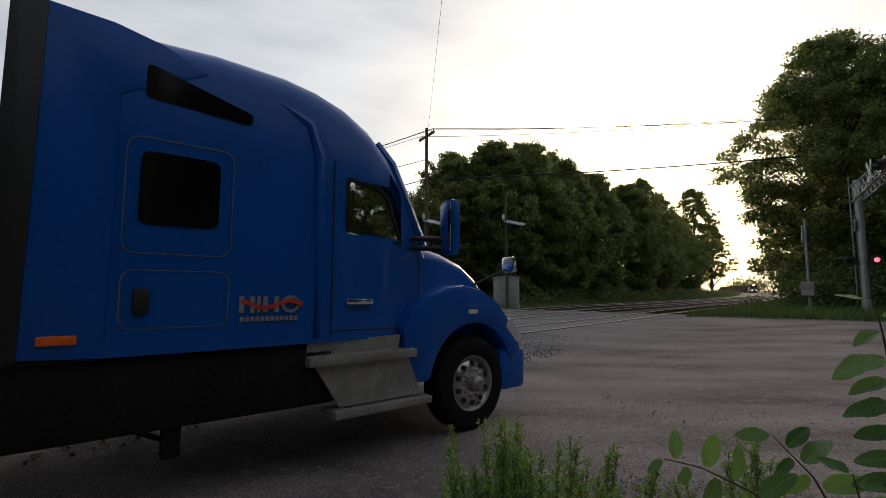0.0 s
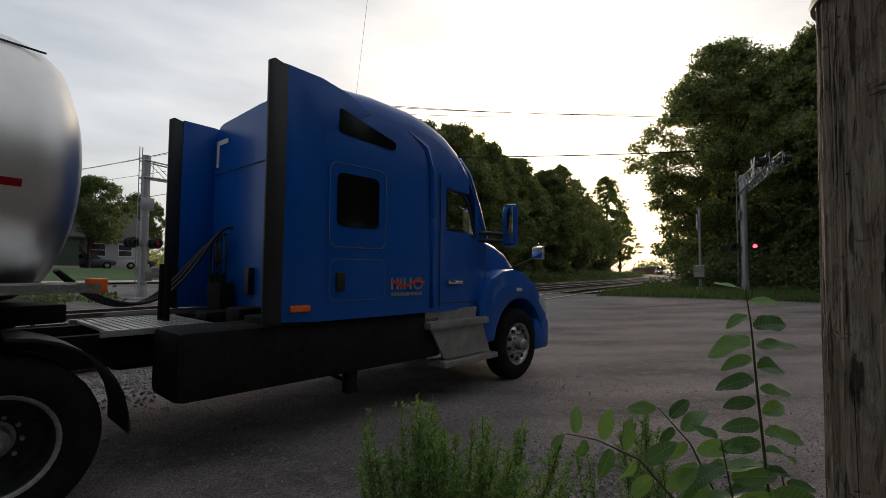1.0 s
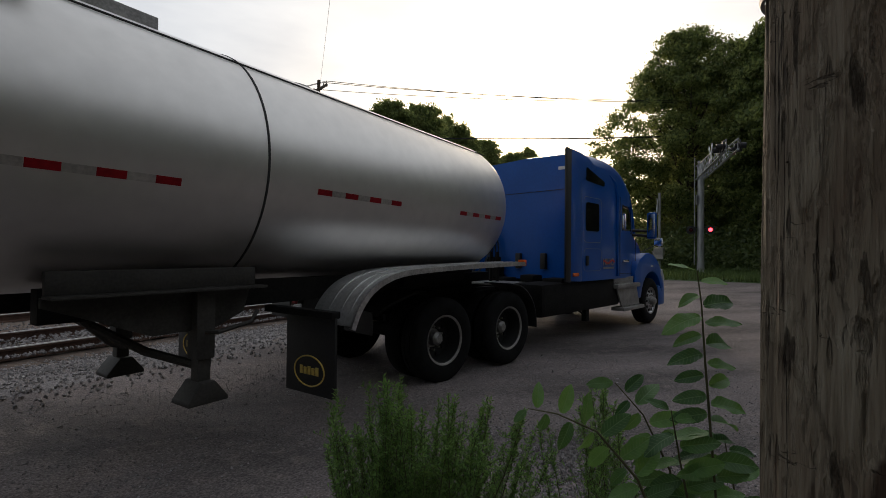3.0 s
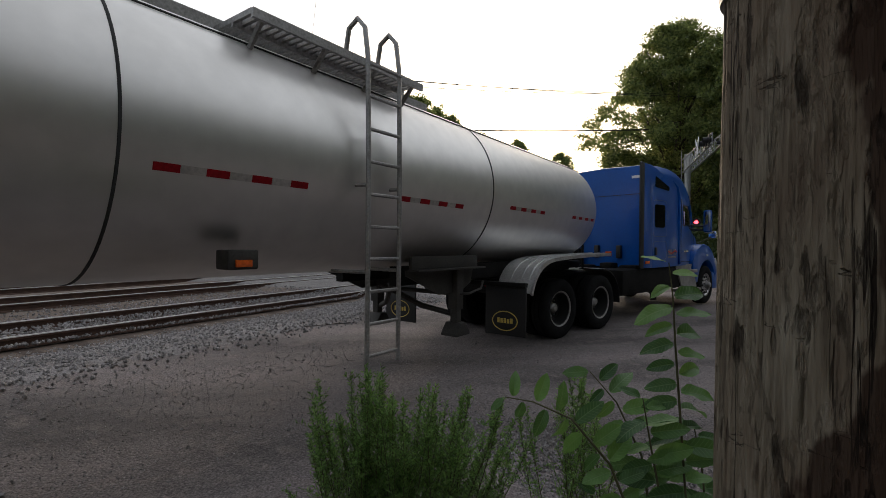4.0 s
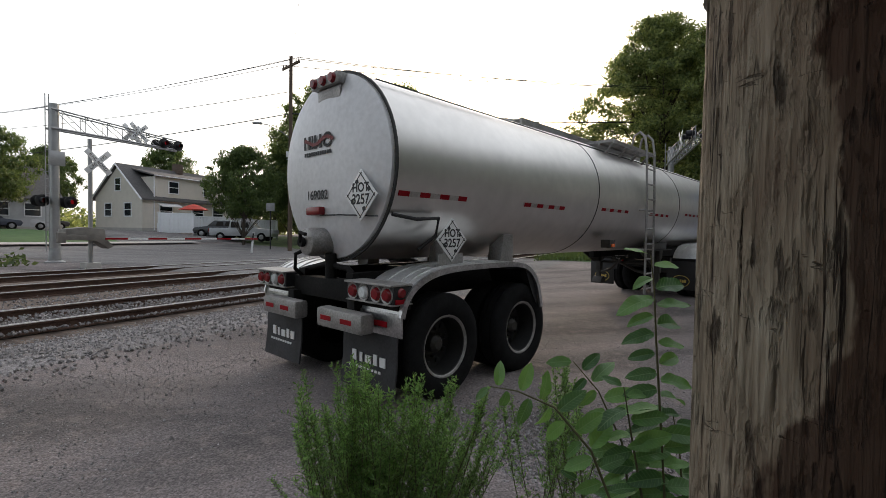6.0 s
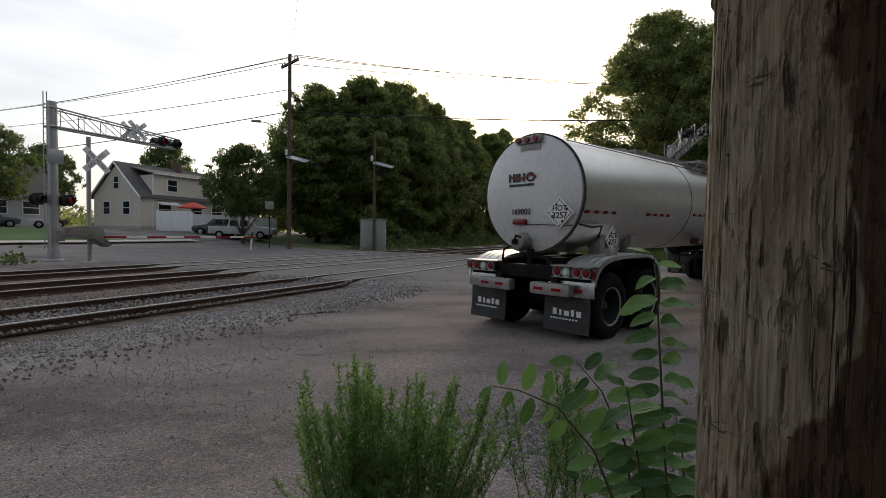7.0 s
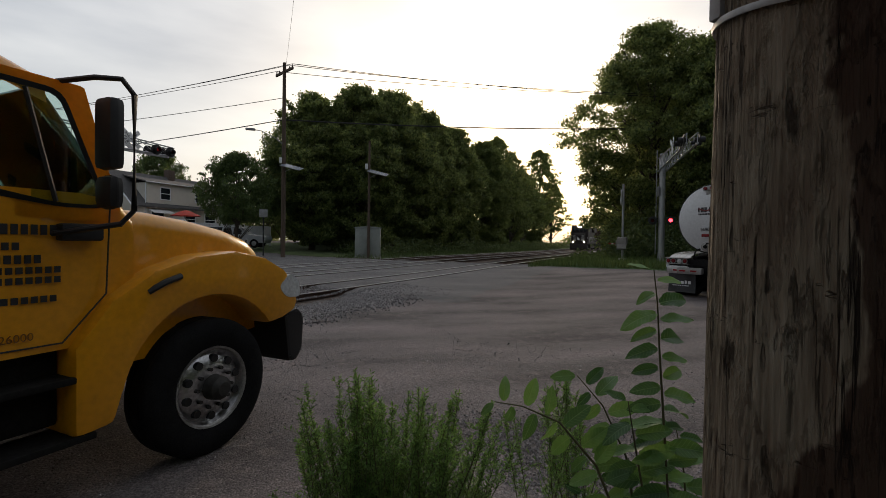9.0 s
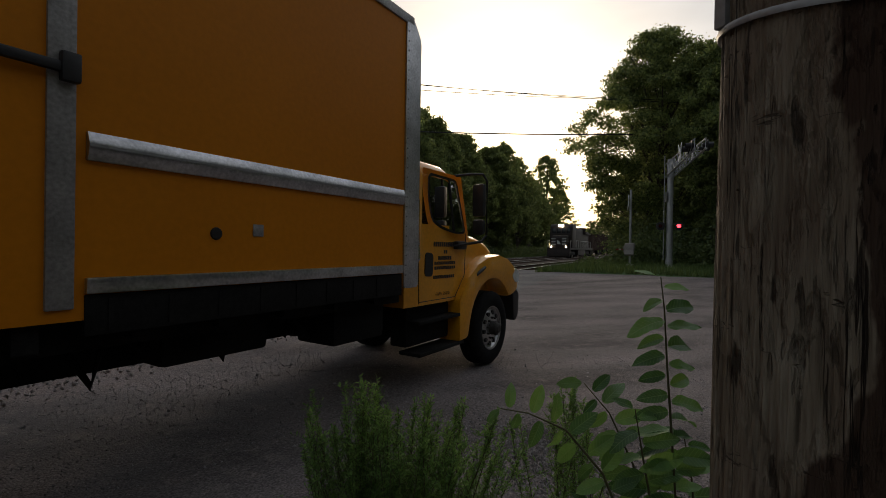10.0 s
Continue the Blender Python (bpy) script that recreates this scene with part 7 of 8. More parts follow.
    prism(bp, round_poly([(0.74, 0.96), (0.92, 0.99), (1.0, 0.90), (0.98, 0.60), (0.90, 0.50), (0.80, 0.52)], 0.04), -1.12, 1.12, 0.03)
    part("bumper", bp, BLACKP, th, "black front bumper")
    ch = B()
    for y in (-0.4, 0.4):
        box(ch, -8.2, 0.6, y - 0.05, y + 0.05, 0.78, 1.05)
    box(ch, -8.2, -2.1, -1.1, 1.1, 1.06, 1.22)
    for k in range(12):
        box(ch, -8.1 + k * 0.5, -8.0 + k * 0.5, -1.2, 1.2, 1.1, 1.24)
    box(ch, -4.3, -3.5, -0.9, 0.9, 0.82, 1.1, 0.05)
    box(ch, -2.9, -2.2, -1.0, -0.5, 0.72, 1.1, 0.06)
    for k in range(9):
        tube(ch, [(-2.3 - 0.28 * k, -0.7, 1.05), (-2.38 - 0.28 * k, -0.75, 0.86 + 0.1 * math.sin(k * 2.1)), (-2.5 - 0.28 * k, -0.6, 1.05)], 0.03, 6)
    for x in (0.0, -5.9):
        rod(ch, (x, -0.9, 0.51), (x, 0.9, 0.51), 0.09)
    part("chassis_frame", ch, GREASE, th)
    for s in (-1, 1):
        wheel(th, 0.0, s * 1.0, s, "steer", 0.51, 0.28, "B")
        wheel(th, -5.9, s * 1.02, s, "dual", 0.51, 0.27, "B")
    return th


# ---- train ----
def bogie(bm, x):
    for dx in (-1.2, 0, 1.2):
        for y in (-0.76, 0.76):
            lathe(bm, [(0.0, -0.06), (0.5, -0.06), (0.52, 0.06), (0.0, 0.06)], "Y", 20, (x + dx, y, 0.5))
    box(bm, x - 2.0, x + 2.0, -1.15, -0.95, 0.4, 0.9, 0.05)
    box(bm, x - 2.0, x + 2.0, 0.95, 1.15, 0.4, 0.9, 0.05)
    return bm


LOCO = mat("black_locomotive_paint", (0.030, 0.022, 0.020), 0.7, var=0.4, scale=2, fine=20, bump=0.05)
CAR = mat("rusty_freight_car", (0.075, 0.045, 0.035), 0.8, var=0.4, scale=2, fine=20, bump=0.1)
HEAD = glow("headlight_glow", (1.0, 0.86, 0.6), 22.0)


def locomotive():
    """Nose at x = 0, body towards +x."""
    th = thing("locomotive", Matrix.Identity(4), "black diesel locomotive with white nose stripes and lit headlights", "locomotive")
    nose = B()
    prism(nose, [(0.25, 1.35), (0.2, 2.65), (0.35, 2.95), (1.9, 3.05), (1.9, 1.35)], -1.0, 1.0, 0.08)
    part("nose", nose, LOCO, th)
    cab = B()
    prism(cab, [(1.75, 1.4), (1.55, 3.0), (1.75, 4.25), (2.1, 4.55), (4.2, 4.55), (4.2, 1.4)], -1.48, 1.48, 0.1)
    c = part("cab", cab, LOCO, th)
    for y in (-0.95, -0.33, 0.33, 0.95):
        w = B()
        box(w, 1.58, 1.64, y - 0.24, y + 0.24, 3.35, 3.95, 0.02, pose(0, 0, 0))
        part("cab_window", w, PANE, c)
    hood = B()
    box(hood, 4.2, 19.0, -0.95, 0.95, 1.4, 4.3, 0.12)
    box(hood, 13.0, 18.5, -1.4, 1.4, 3.5, 4.5, 0.15)
    part("hood", hood, LOCO, th)
    fr = B()
    box(fr, 0.1, 20.0, -1.5, 1.5, 1.1, 1.4, 0.04)
    box(fr, 6.5, 13.0, -1.4, 1.4, 0.35, 1.15, 0.1)
    part("frame", fr, LOCO, th)
    pl = B()
    prism(pl, [(0.05, 1.2), (-0.15, 0.3), (0.2, 0.15), (0.6, 1.2)], -1.45, 1.45, 0.03)
    part("snow_plow", pl, LOCO, th)
    for z in (1.75, 1.95, 2.15, 2.35, 2.55):
        for y0, y1 in ((-0.95, -0.42), (0.42, 0.95)):
            s = B()
            box(s, 0.14, 0.2, y0, y1, z, z + 0.07)
            part("nose_stripe", s, WHITEP, th, "white nose stripe")
    lg = B()
    prism(lg, [(0, 0), (0.45, 0), (0.5, 0.55), (0.2, 0.4)], -0.02, 0.02)
    for v in lg.verts:
        v.co = Vector((0.13 + v.co.y, v.co.x - 0.25, 1.85 + v.co.z))
    part("nose_emblem", lg, WHITEP, th)
    for y in (-0.14, 0.14):
        l = B()
        lathe(l, [(0.0, -0.05), (0.15, -0.03), (0.17, 0.02)], "X", 16, (1.60, y * 1.4, 4.32))
        part("headlight", l, HEAD, th, "lit headlight")
    for y in (-0.95, 0.95):
        l = B()
        lathe(l, [(0.0, -0.05), (0.10, -0.03), (0.11, 0.02)], "X", 16, (0.12, y, 1.52))
        part("ditch_light", l, HEAD, th, "lit ditch light")
    rl = B()
    for s in (-1, 1):
        tube(rl, [(0.3, s * 1.45, 1.4), (0.3, s * 1.45, 2.3), (1.6, s * 1.45, 2.3)], 0.025)
        for k in range(8):
            rod(rl, (4.6 + k * 1.9, s * 1.45, 1.4), (4.6 + k * 1.9, s * 1.45, 2.4), 0.02, seg=6)
        rod(rl, (4.6, s * 1.45, 2.4), (18.2, s * 1.45, 2.4), 0.02, seg=6)
    part("handrail", rl, WHITEP, th)
    bg = B()
    bogie(bg, 3.3)
    bogie(bg, 16.5)
    part("trucks", bg, GREASE, th)
    return th


def freight_car():
    th = thing("freight_car", Matrix.Identity(4), "rusty brown freight car behind the locomotive", "freight car", "cars of the train")
    b = B()
    box(b, 0.6, 15.4, -1.5, 1.5, 1.1, 4.4, 0.06)
    body = part("car_body", b, CAR, th)
    rb = B()
    for k in range(16):
        for s in (-1, 1):
            box(rb, 0.9 + k * 0.95, 1.02 + k * 0.95, *sorted((s * 1.5, s * 1.58)), 1.15, 4.35)
    part("ribs", rb, CAR, body)
    bg = B()
    bogie(bg, 2.6)
    bogie(bg, 13.4)
    box(bg, 0.0, 16.0, -0.2, 0.2, 0.85, 1.1)
    part("trucks", bg, GREASE, th)
    return th


TRACTOR = tractor(Matrix.Identity(4))
TRAILER = tanker(Matrix.Identity(4))
BOXTRUCK = box_truck(Matrix.Identity(4))
LOCOMOTIVE = locomotive()
CARS = [freight_car()]
for k in range(5):
    CARS.append(copy_thing(CARS[0], Matrix.Identity(4)))

# drive-axle centre of the tractor, its heading, the trailer's heading
RIG = [
    (0.0, -4.98, 2.34, 41.0, 51.1),
    (0.5, -4.10, 3.05, 40.0, 49.9),
    (1.0, -3.17, 3.80, 39.3, 48.7),
    (1.5, -2.16, 4.57, 37.9, 47.5),
    (2.0, -1.03, 5.41, 36.2, 46.1),
    (2.5, 0.18, 6.25, 34.5, 44.7),
    (3.0, 1.46, 7.10, 32.9, 43.2),
    (3.5, 2.83, 7.93, 30.2, 41.5),
    (4.0, 4.27, 8.72, 27.3, 39.7),
    (4.5, 5.80, 9.47, 24.5, 37.7),
    (5.0, 7.37, 10.13, 22.1, 35.5),
    (5.5, 8.97, 10.76, 20.2, 33.3),
    (6.0, 10.62, 11.31, 18.2, 30.9),
    (6.5, 12.50, 11.88, 16.4, 28.6),
    (7.0, 14.41, 12.41, 14.8, 26.3),
    (7.5, 16.36, 12.91, 13.8, 24.2),
    (8.0, 18.40, 13.41, 13.3, 22.3),
    (8.5, 20.53, 13.92, 13.2, 20.7),
    (9.0, 22.66, 14.43, 13.1, 19.3),
    (9.5, 24.79, 14.93, 13.0, 18.2),
    (10.0, 26.93, 15.43, 12.9, 17.2),
]
KINGPIN, TRAIL = 0.159, 10.835
BOXROWS = [(8.0, -4.19, 2.22, 55.6), (8.5, -2.85, 3.40, 51.7), (9.0, -1.49, 4.56, 48.5), (9.5, -0.01, 5.69, 45.2), (10.0, 1.69, 6.84, 42.0)]
BOXROWS = [(t, -4.19 - 2.05 * (8.0 - t), 2.22 - 2.85 * (8.0 - t) - 0.02 * (8 - t) ** 2, 55.6 + 0.6 * min(6, 8.0 - t)) for t in (0.0, 2.0, 4.0, 6.0, 7.0)] + BOXROWS


def on_ground(x, y, head, ahead):
    """A vehicle's pose from its rear reference point and the point ahead of it."""
    c, s = math.cos(radians(head)), math.sin(radians(head))
    z0, z1 = base_z(*uv_of(x, y)), base_z(*uv_of(x + c * ahead, y + s * ahead))
    return Matrix.Translation((x, y, z0)) @ Matrix.Rotation(radians(head), 4, "Z") @ Matrix.Rotation(-math.atan((z1 - z0) / ahead), 4, "Y")


def track_pose(u):
    a, b = uv(u, 13.26), uv(u + 8.0, 13.26)
    z = 0.19 + 0.1 * smooth(15, 35, u) + 0.06
    return Matrix.Translation((a.x, a.y, z)) @ Matrix.Rotation(math.atan2(b.y - a.y, b.x - a.x), 4, "Z")


def motions():
    tr, rl = [], []
    for t, x, y, a, b in RIG:
        tr.append((t, on_ground(x, y, a, 6.0)))
        kx, ky = x + KINGPIN * math.cos(radians(a)), y + KINGPIN * math.sin(radians(a))
        rl.append((t, on_ground(kx - TRAIL * math.cos(radians(b)), ky - TRAIL * math.sin(radians(b)), b, TRAIL)))
    bx = [(t, on_ground(x, y, a, -5.9)) for t, x, y, a in BOXROWS]
    walk(TRACTOR, tr)
    walk(TRAILER, rl)
    walk(BOXTRUCK, bx)
    travel = {"T": tr, "R": rl, "B": bx}
    for wh, place, r, key in WHEELS:
        rows = travel[key]
        ts, s = [rows[0][0]], [0.0]
        for (t0, m0), (t1, m1) in zip(rows[:-1], rows[1:]):
            s.append(s[-1] + (m1.translation - m0.translation).length)
            ts.append(t1)
        walk(wh, [(k / 10, pose(*place, 0, math.degrees(float(np.interp(k / 10, ts, s)) / r), 0)) for k in range(101)])
    times = [k for k in range(11)]
    walk(LOCOMOTIVE, [(t, track_pose(60.2 + 23.5 * (10 - t))) for t in times])
    for k, car in enumerate(CARS):
        walk(car, [(t, track_pose(60.2 + 23.5 * (10 - t) + 20.2 + 16.2 * k)) for t in times])




# ---- houses, fence, parked vehicles across the tracks ----
def window(parent, m, w, h):
    fr = B()
    for a, b, c, d in ((-w / 2 - 0.07, w / 2 + 0.07, h / 2, h / 2 + 0.09), (-w / 2 - 0.07, w / 2 + 0.07, -h / 2 - 0.09, -h / 2), (-w / 2 - 0.07, -w / 2, -h / 2, h / 2), (w / 2, w / 2 + 0.07, -h / 2, h / 2), (-w / 2, w / 2, -0.03, 0.03)):
        box(fr, a, b, -0.06, 0.02, c, d, 0.004, m)
    f = part("window", fr, PVC, parent)
    part("pane", box(B(), -w / 2, w / 2, -0.015, 0.0, -h / 2, h / 2, 0, m), PANE, f)


def house(m, wall, label, dormer=True, porch=False):
    """Gable front on the plane x = 0, ridge along +x; y runs along the gable."""
    th = thing("house", m, label, "house", "houses across the tracks")
    W, Lh, E, Rg = 6.9, 11.0, 3.35, 6.55
    bm = B()
    a = [(0, 0), (W, 0), (W, E), (W / 2, Rg - 0.12), (0, E)]
    va, vb = [bm.verts.new((0, y, z)) for y, z in a], [bm.verts.new((Lh, y, z)) for y, z in a]
    bm.faces.new(va)
    bm.faces.new(vb[::-1])
    for k in range(5):
        if k != 0:
            bm.faces.new((va[k], va[(k + 1) % 5], vb[(k + 1) % 5], vb[k]))
    bmesh.ops.recalc_face_normals(bm, faces=bm.faces)
    body = part("wall", bm, wall, th)
    bd = B()
    for k in range(36):
        z = 0.5 + k * 0.16
        half = W / 2 if z < E else W / 2 * max(0, (Rg - 0.15 - z) / (Rg - E))
        if half > 0.2:
            box(bd, -0.02, 0.0, W / 2 - half, W / 2 + half, z, z + 0.02)
        if z < E:
            box(bd, 0, Lh, -0.02, 0.0, z, z + 0.02)
    part("siding_edges", bd, wall, body)
    for s in (0, 1):
        rf = B()
        y0, y1 = (-0.35, W / 2) if s == 0 else (W + 0.35, W / 2)
        z0 = E - 0.30
        pts = [(-0.3, y0, z0), (Lh + 0.3, y0, z0), (Lh + 0.3, y1, Rg), (-0.3, y1, Rg)]
        lo = [rf.verts.new(p) for p in pts]
        hi = [rf.verts.new((p[0], p[1], p[2] + 0.14)) for p in pts]
        rf.faces.new(lo)
        rf.faces.new(hi)
        for k in range(4):
            rf.faces.new((lo[k], lo[(k + 1) % 4], hi[(k + 1) % 4], hi[k]))
        bmesh.ops.recalc_face_normals(rf, faces=rf.faces)
        part("roof", rf, ROOF, th)
        tr = B()
        rod(tr, (-0.32, y0, z0 + 0.02), (-0.32, y1, Rg + 0.02), 0.09, seg=4)
        part("rake_trim", tr, PVC, th)
    if dormer:
        d = B()
        prism(d, [(1.3, E - 0.3), (9.6, E - 0.3), (9.6, 5.45), (1.3, 5.45)], -0.03, W / 2)
        dm = part("dormer", d, wall, th)
        dr = B()
        prism(dr, [(1.0, 5.45), (9.9, 5.45), (9.9, 5.58), (1.0, 5.58)], -0.3, W / 2 + 0.2)
        for v in dr.verts:
            v.co.z += (v.co.y + 0.3) * 0.22
        part("dormer_roof", dr, ROOF, dm)
        gt = B()
        rod(gt, (1.0, -0.3, 5.5), (9.9, -0.3, 5.5), 0.06, seg=8)
        rod(gt, (1.15, -0.05, 5.4), (1.15, -0.05, 0.2), 0.05, seg=8)
        part("gutter", gt, PVC, dm)
        for x in (3.2, 7.2):
            window(dm, pose(x, -0.05, 4.5), 1.0, 1.1)
        ch = B()
        box(ch, 6.0, 6.7, W / 2 - 0.4, W / 2 + 0.4, Rg - 0.3, Rg + 0.9, 0.02)
        part("chimney", ch, RUSTY, th)
    window(body, pose(-0.02, W / 2, 4.6, 0, 0, -90), 0.75, 1.15)
    for y in (2.0, 4.9):
        window(body, pose(-0.02, y, 2.15, 0, 0, -90), 0.95, 1.2)
    for x in (2.4, 6.0, 8.6):
        window(body, pose(x, -0.02, 2.1), 1.3, 1.2)
    aw = B()
    prism(aw, [(1.4, 2.85), (3.6, 2.85), (3.6, 2.92), (1.4, 2.92)], -0.9, 0.0)
    for v in aw.verts:
        v.co.z += v.co.y * 0.4
    part("awning", aw, WHITEP, body, "white window awning")
    box(bm := B(), -0.1, Lh + 0.1, -0.06, W + 0.06, -0.6, 0.4)
    part("foundation", bm, CONCRETE, th)
    if porch:
        p = B()
        box(p, -2.2, 0, 0.2, W - 0.2, 2.55, 2.7)
        for y in (0.4, 2.6, 5.2, W - 0.4):
            rod(p, (-2.0, y, 0), (-2.0, y, 2.6), 0.08, seg=8)
        part("porch", p, PVC, th)
    return th


GREYWALL = mat("pale_grey_siding", (0.45, 0.46, 0.48), 0.7, var=0.06, bump=0.05)
GREENWALL = mat("dark_green_siding", (0.06, 0.08, 0.06), 0.7, var=0.1, bump=0.05)
house(pose(-15.3, 50.0, gz(-15.3, 50.0) + 0.05, 0, 0, 51.7), SIDING, "beige two-storey house with grey gable roof and dormer")
hx, hy = at_bearing(-33.2, 58)
house(pose(hx, hy, gz(hx, hy), 0, 0, 52), GREYWALL, "pale grey gabled house with a white porch", False, True)
hx, hy = at_bearing(-40.5, 52)
house(pose(hx, hy, gz(hx, hy), 0, 0, 52), GREENWALL, "dark green gabled house with white window frames", False, False)


def vinyl_fence(a, b):
    th = thing("vinyl_fence", Matrix.Identity(4), "white vinyl privacy fence with posts", "fence")
    a, b = Vector(a), Vector(b)
    n = max(1, int((b - a).length / 2.4))
    turn = math.atan2((b - a).y, (b - a).x)
    for k in range(n + 1):
        p = a.lerp(b, k / n)
        z = gz(p.x, p.y)
        m = Matrix.Translation((p.x, p.y, z)) @ Matrix.Rotation(turn, 4, "Z")
        part("post", box(box(B(), -0.07, 0.07, -0.07, 0.07, 0, 2.0, 0.01, m), -0.09, 0.09, -0.09, 0.09, 2.0, 2.06, 0.01, m), PVC, th)
        if k < n:
            w = (b - a).length / n
            for j in range(10):
                part("board", box(B(), 0.07 + j * (w - 0.14) / 10, 0.07 + (j + 0.94) * (w - 0.14) / 10, -0.02, 0.02, 0.1, 1.82, 0.003, m), PVC, th)
            part("top_rail", box(B(), 0.07, w - 0.07, -0.04, 0.04, 1.80, 1.92, 0.005, m), PVC, th)


vinyl_fence((-13.6, 49.0, 0), (-10.2, 46.9, 0))
vinyl_fence((-10.2, 46.9, 0), (-3.2, 49.5, 0))


def railing(p, turn):
    th = thing("porch_railing", Matrix.Translation(p) @ Matrix.Rotation(radians(turn), 4, "Z"), "white slatted porch railing", "railing")
    for k in range(14):
        part("baluster", box(B(), k * 0.18, k * 0.18 + 0.05, -0.025, 0.025, 0.1, 1.0), PVC, th)
    part("rail", box(B(), -0.05, 2.5, -0.05, 0.05, 1.0, 1.08, 0.01), PVC, th)
    part("deck", box(B(), -0.05, 2.5, 0.0, 1.8, -0.9, 0.08, 0.01), PVC, th)


railing((-13.9, 49.6, gz(-13.9, 49.6) + 0.9), -5)


def parked(name, m, label, color, pickup):
    """Parked car or pickup, nose along +x, at ground level."""
    th = thing(name, m, label, "pickup" if pickup else "car", "parked cars")
    pt = paint(name + "_paint", color, 0.35)
    if pickup:
        low = [(-2.75, 0.5), (2.6, 0.45), (2.78, 0.75), (2.72, 1.05), (1.35, 1.18), (1.2, 1.15), (-2.75, 1.15)]
        top = [(1.25, 1.12), (0.6, 1.78), (-0.95, 1.82), (-1.15, 1.12)]
        axles = (-1.75, 1.78)
    else:
        low = [(-2.2, 0.45), (2.1, 0.4), (2.25, 0.7), (2.1, 0.92), (1.0, 1.05), (-2.1, 1.05), (-2.25, 0.8)]
        top = [(1.0, 1.02), (0.35, 1.58), (-1.6, 1.6), (-2.05, 1.02)]
        axles = (-1.35, 1.4)
    b = part("body", prism(B(), low, -0.95, 0.95, 0.07), pt, th)
    cb = B()
    prism(cb, top, -0.82, 0.82, 0.06)
    c = part("cab", cb, pt, th)
    cx = sum(p[0] for p in top) / 4
    for s in (-1, 1):
        for x0, x1 in ((cx - 0.85, cx - 0.05), (cx + 0.03, cx + 0.75)):
            g = B()
            polyplate(g, round_poly([(x0, top[0][1] + 0.08), (x1, top[0][1] + 0.08), (x1 - 0.12, top[1][1] - 0.1), (x0 + 0.05, top[1][1] - 0.1)], 0.05), s * 0.83, s * 0.80)
            part("side_window", g, TINT, c)
        for x in axles:
            w = B()
            lathe(w, [(0.0, -0.1), (0.36, -0.12), (0.4, -0.06), (0.4, 0.06), (0.36, 0.12), (0.0, 0.1)], "Y", 24, (x, s * 0.86, 0.4))
            wh = part("wheel", w, RUBBER, th)
            r = B()
            lathe(r, [(0.0, 0.125), (0.2, 0.115), (0.24, 0.09)] if s > 0 else [(0.0, -0.125), (0.2, -0.115), (0.24, -0.09)], "Y", 20, (x, s * 0.86, 0.4))
            part("rim", r, GALV, wh)
        lt = B()
        box(lt, low[0][0] - 0.03, low[0][0] + 0.05, *sorted((s * 0.8, s * 0.95)), 0.8, 1.1, 0.01)
        part("tail_light", lt, TAIL, b)
    if pickup:
        bed = B()
        box(bed, -2.6, -1.2, -0.8, 0.8, 1.13, 1.165)
        part("bed_cover", bed, BLACKP, b)
    return th


px_, py_ = -5.6, 44.6
parked("pickup_truck", pose(px_, py_, gz(px_, py_) + 0.06, 0, 0, -14), "silver pickup truck parked beside a white fence", (0.42, 0.43, 0.45), True)
parked("parked_car", pose(-7.9, 47.0, gz(-7.9, 47.0) + 0.06, 0, 0, 165), "black car parked behind the pickup", (0.02, 0.02, 0.025), False)
for az, d, col in ((-26.5, 62, (0.5, 0.5, 0.52)), (-25.0, 64, (0.03, 0.03, 0.035)), (-28.5, 60, (0.05, 0.06, 0.09))):
    cx_, cy_ = at_bearing(az, d)
    parked("parked_car", pose(cx_, cy_, gz(cx_, cy_) + 0.06, 0, 0, 40), "dull parked car in front of the far houses", col, False)


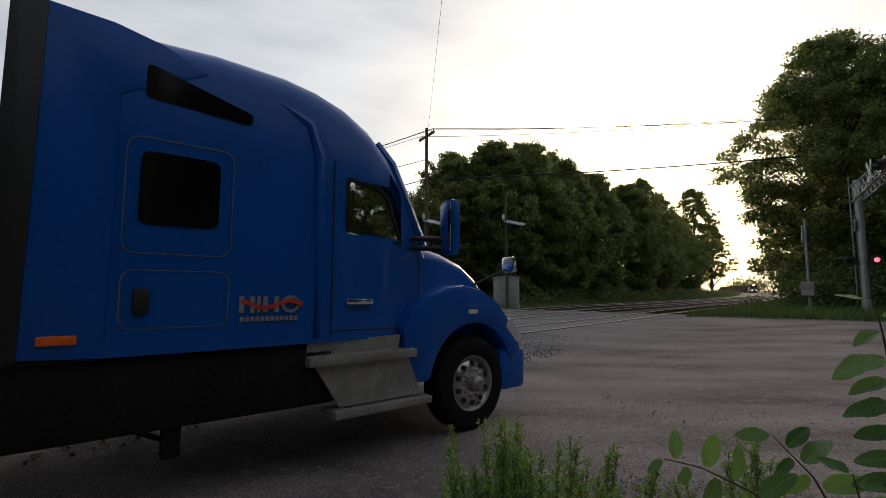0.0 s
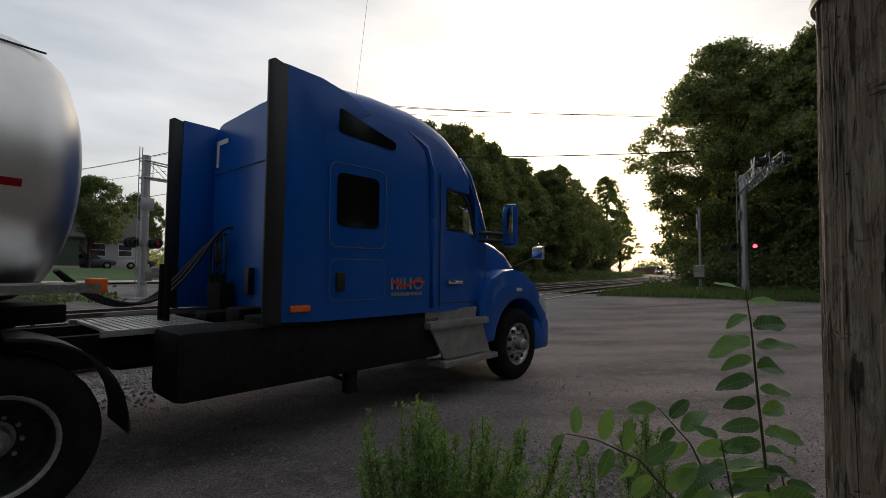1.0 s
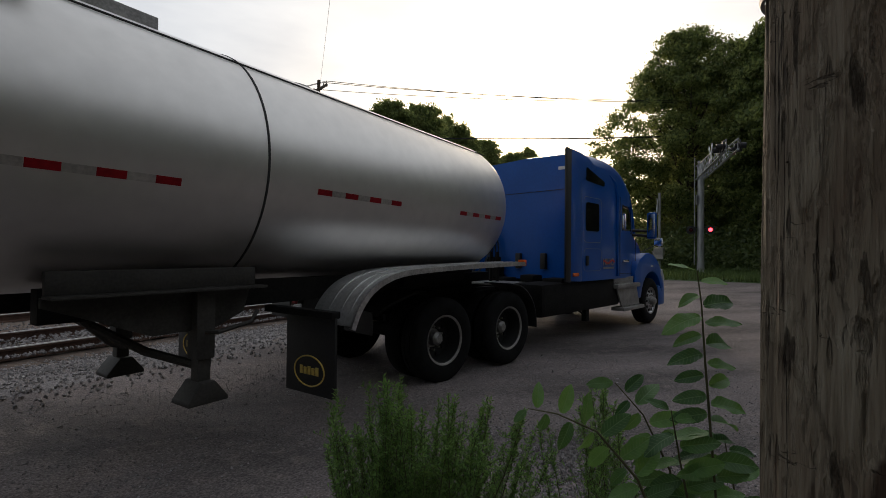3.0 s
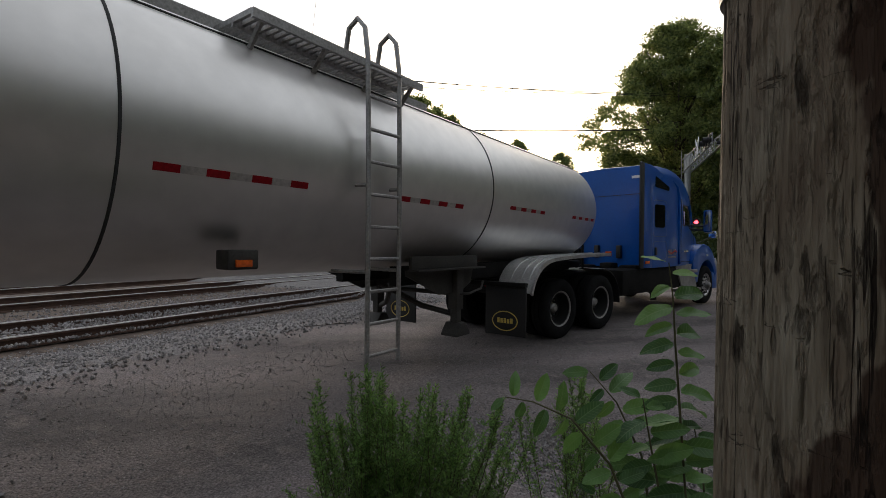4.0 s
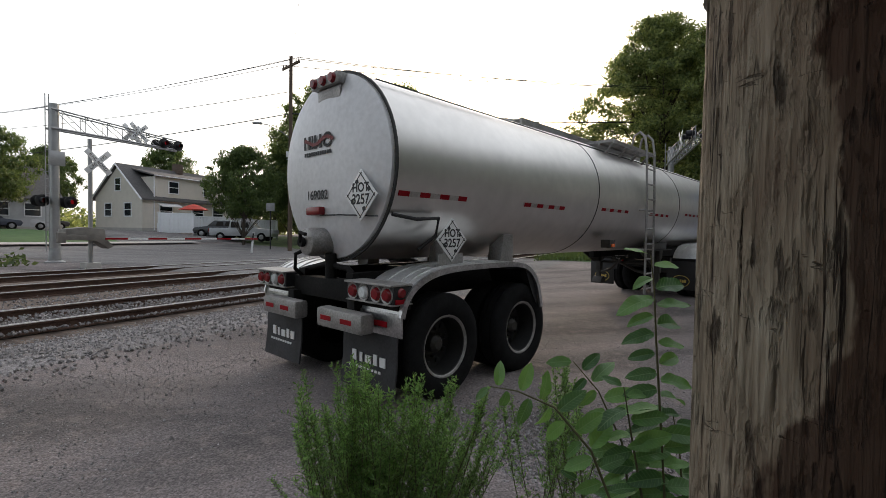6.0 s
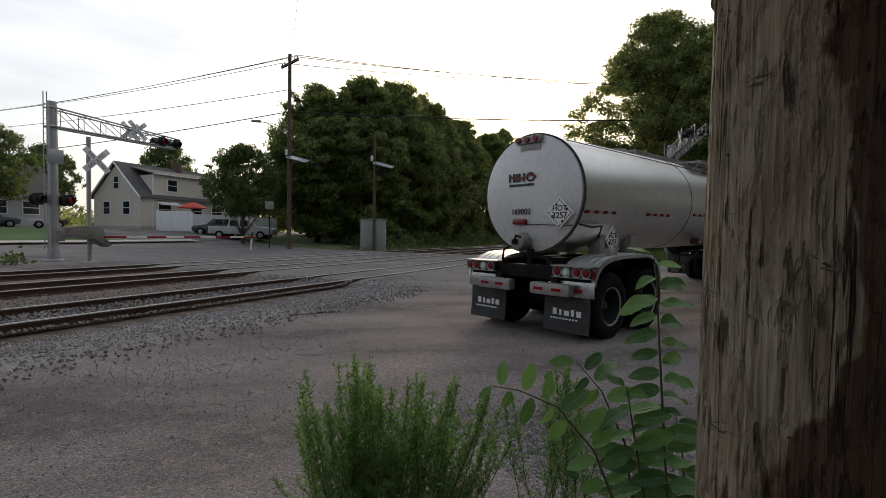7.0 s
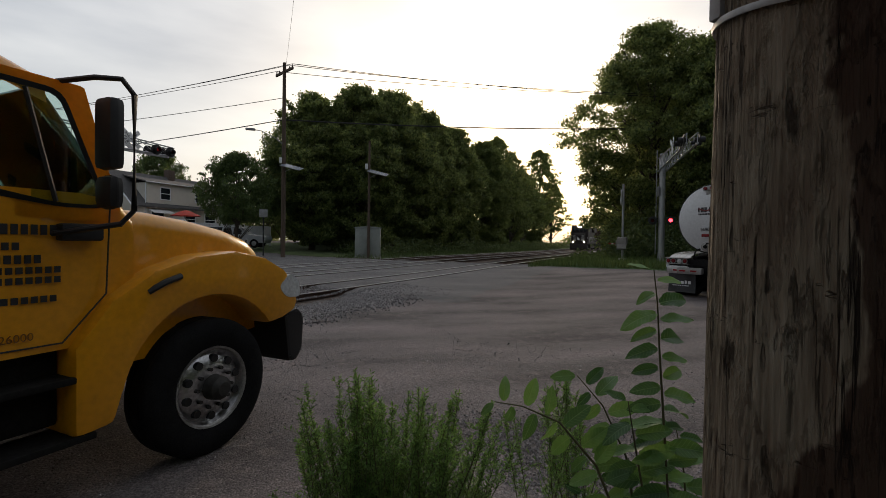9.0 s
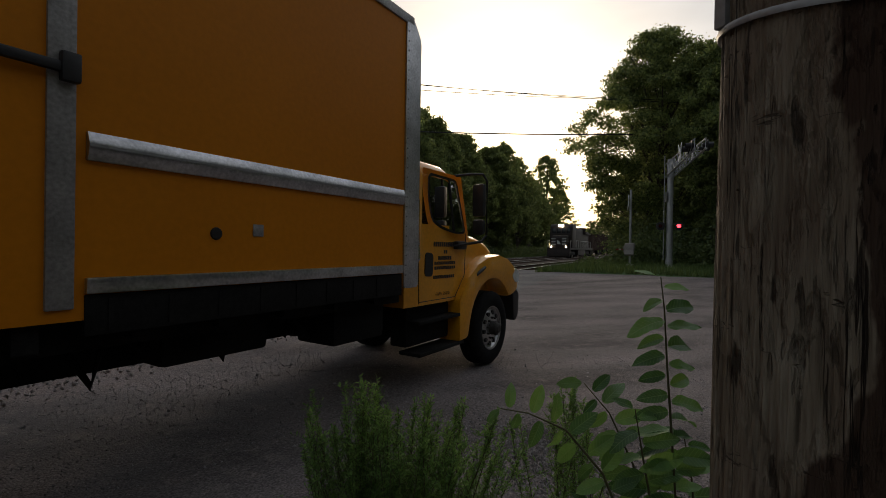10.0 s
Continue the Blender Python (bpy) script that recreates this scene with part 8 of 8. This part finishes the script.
def umbrella():
    th = thing("patio_umbrella", Matrix.Translation((-10.6, 48.6, gz(-10.6, 48.6))), "red patio umbrella behind the white fence", "umbrella")
    c = B()
    lathe(c, [(0.0, 3.0), (0.5, 2.85), (1.3, 2.45), (1.28, 2.42), (0.0, 2.9)], "Z", 8)
    part("canopy", c, mat("red_fabric", (0.5, 0.05, 0.03), 0.8, bump=0.05), th)
    part("pole", rod(B(), (0, 0, 0), (0, 0, 3.0), 0.025), GALV, th)


umbrella()


def shed():
    sx, sy = at_bearing(3.0, 62)
    th = thing("shed", pose(sx, sy, gz(sx, sy), 0, 0, 10), "small beige outbuilding among the trees", "shed")
    part("wall", box(B(), -3, 3, -2, 2, 0, 2.6), SIDING, th)
    part("roof", prism(B(), [(-3.3, 2.6), (3.3, 2.6), (0, 3.6)], -2.3, 2.3), ROOF, th)
    for x in (-1.2, 1.0):
        window(th, pose(x, -2.02, 1.5), 0.8, 0.8)


shed()


def verge_posts():
    th = thing("marker_post", pose(-3.75, 33.2, gz(-3.75, 33.2) - 0.05, 0, 5, 0), "leaning white marker post on the verge", "post")
    part("post", box(B(), -0.06, 0.06, -0.03, 0.03, 0, 1.45, 0.008), WHITEP, th)
    part("dark_face", box(B(), -0.05, 0.05, -0.036, -0.031, 0.9, 1.4, 0), BLACKP, th)
    th = thing("sign_post", pose(-2.9, 37.5, gz(-2.9, 37.5) - 0.05), "slim black sign post on the verge", "post")
    part("post", rod(B(), (0, 0, 0), (0, 0, 3.6), 0.05), BLACKP, th)
    part("sign_plate", box(B(), -0.3, 0.3, -0.06, -0.045, 3.0, 3.6, 0.01), GALV, th)


verge_posts()
strip("driveway", ASPHALT, rng(20.5, 31, 0.8), rng(34.6, 47, 0.8), 0.16, "grey driveway before the white fence", "driveway", 0.4)

# unseen trees added behind the camera, to close the place and cut sky light
for az, d, s, turn in ((85, 20, 0.9, 10), (100, 15, 0.85, 80), (118, 17, 1.0, 150), (136, 14, 0.9, 220), (154, 16, 1.0, 300), (172, 14, 0.9, 40), (190, 17, 1.0, 110), (206, 21, 1.0, 190), (72, 26, 1.0, 250), (108, 26, 1.2, 20), (145, 25, 1.2, 90), (180, 26, 1.2, 170), (222, 30, 1.1, 60)):
    x, y = at_bearing(az, d * 1.35)
    # these added copies carry the label of the trackside trees
    put(T_MID, x, y, s, turn, s * 1.1)


motions()
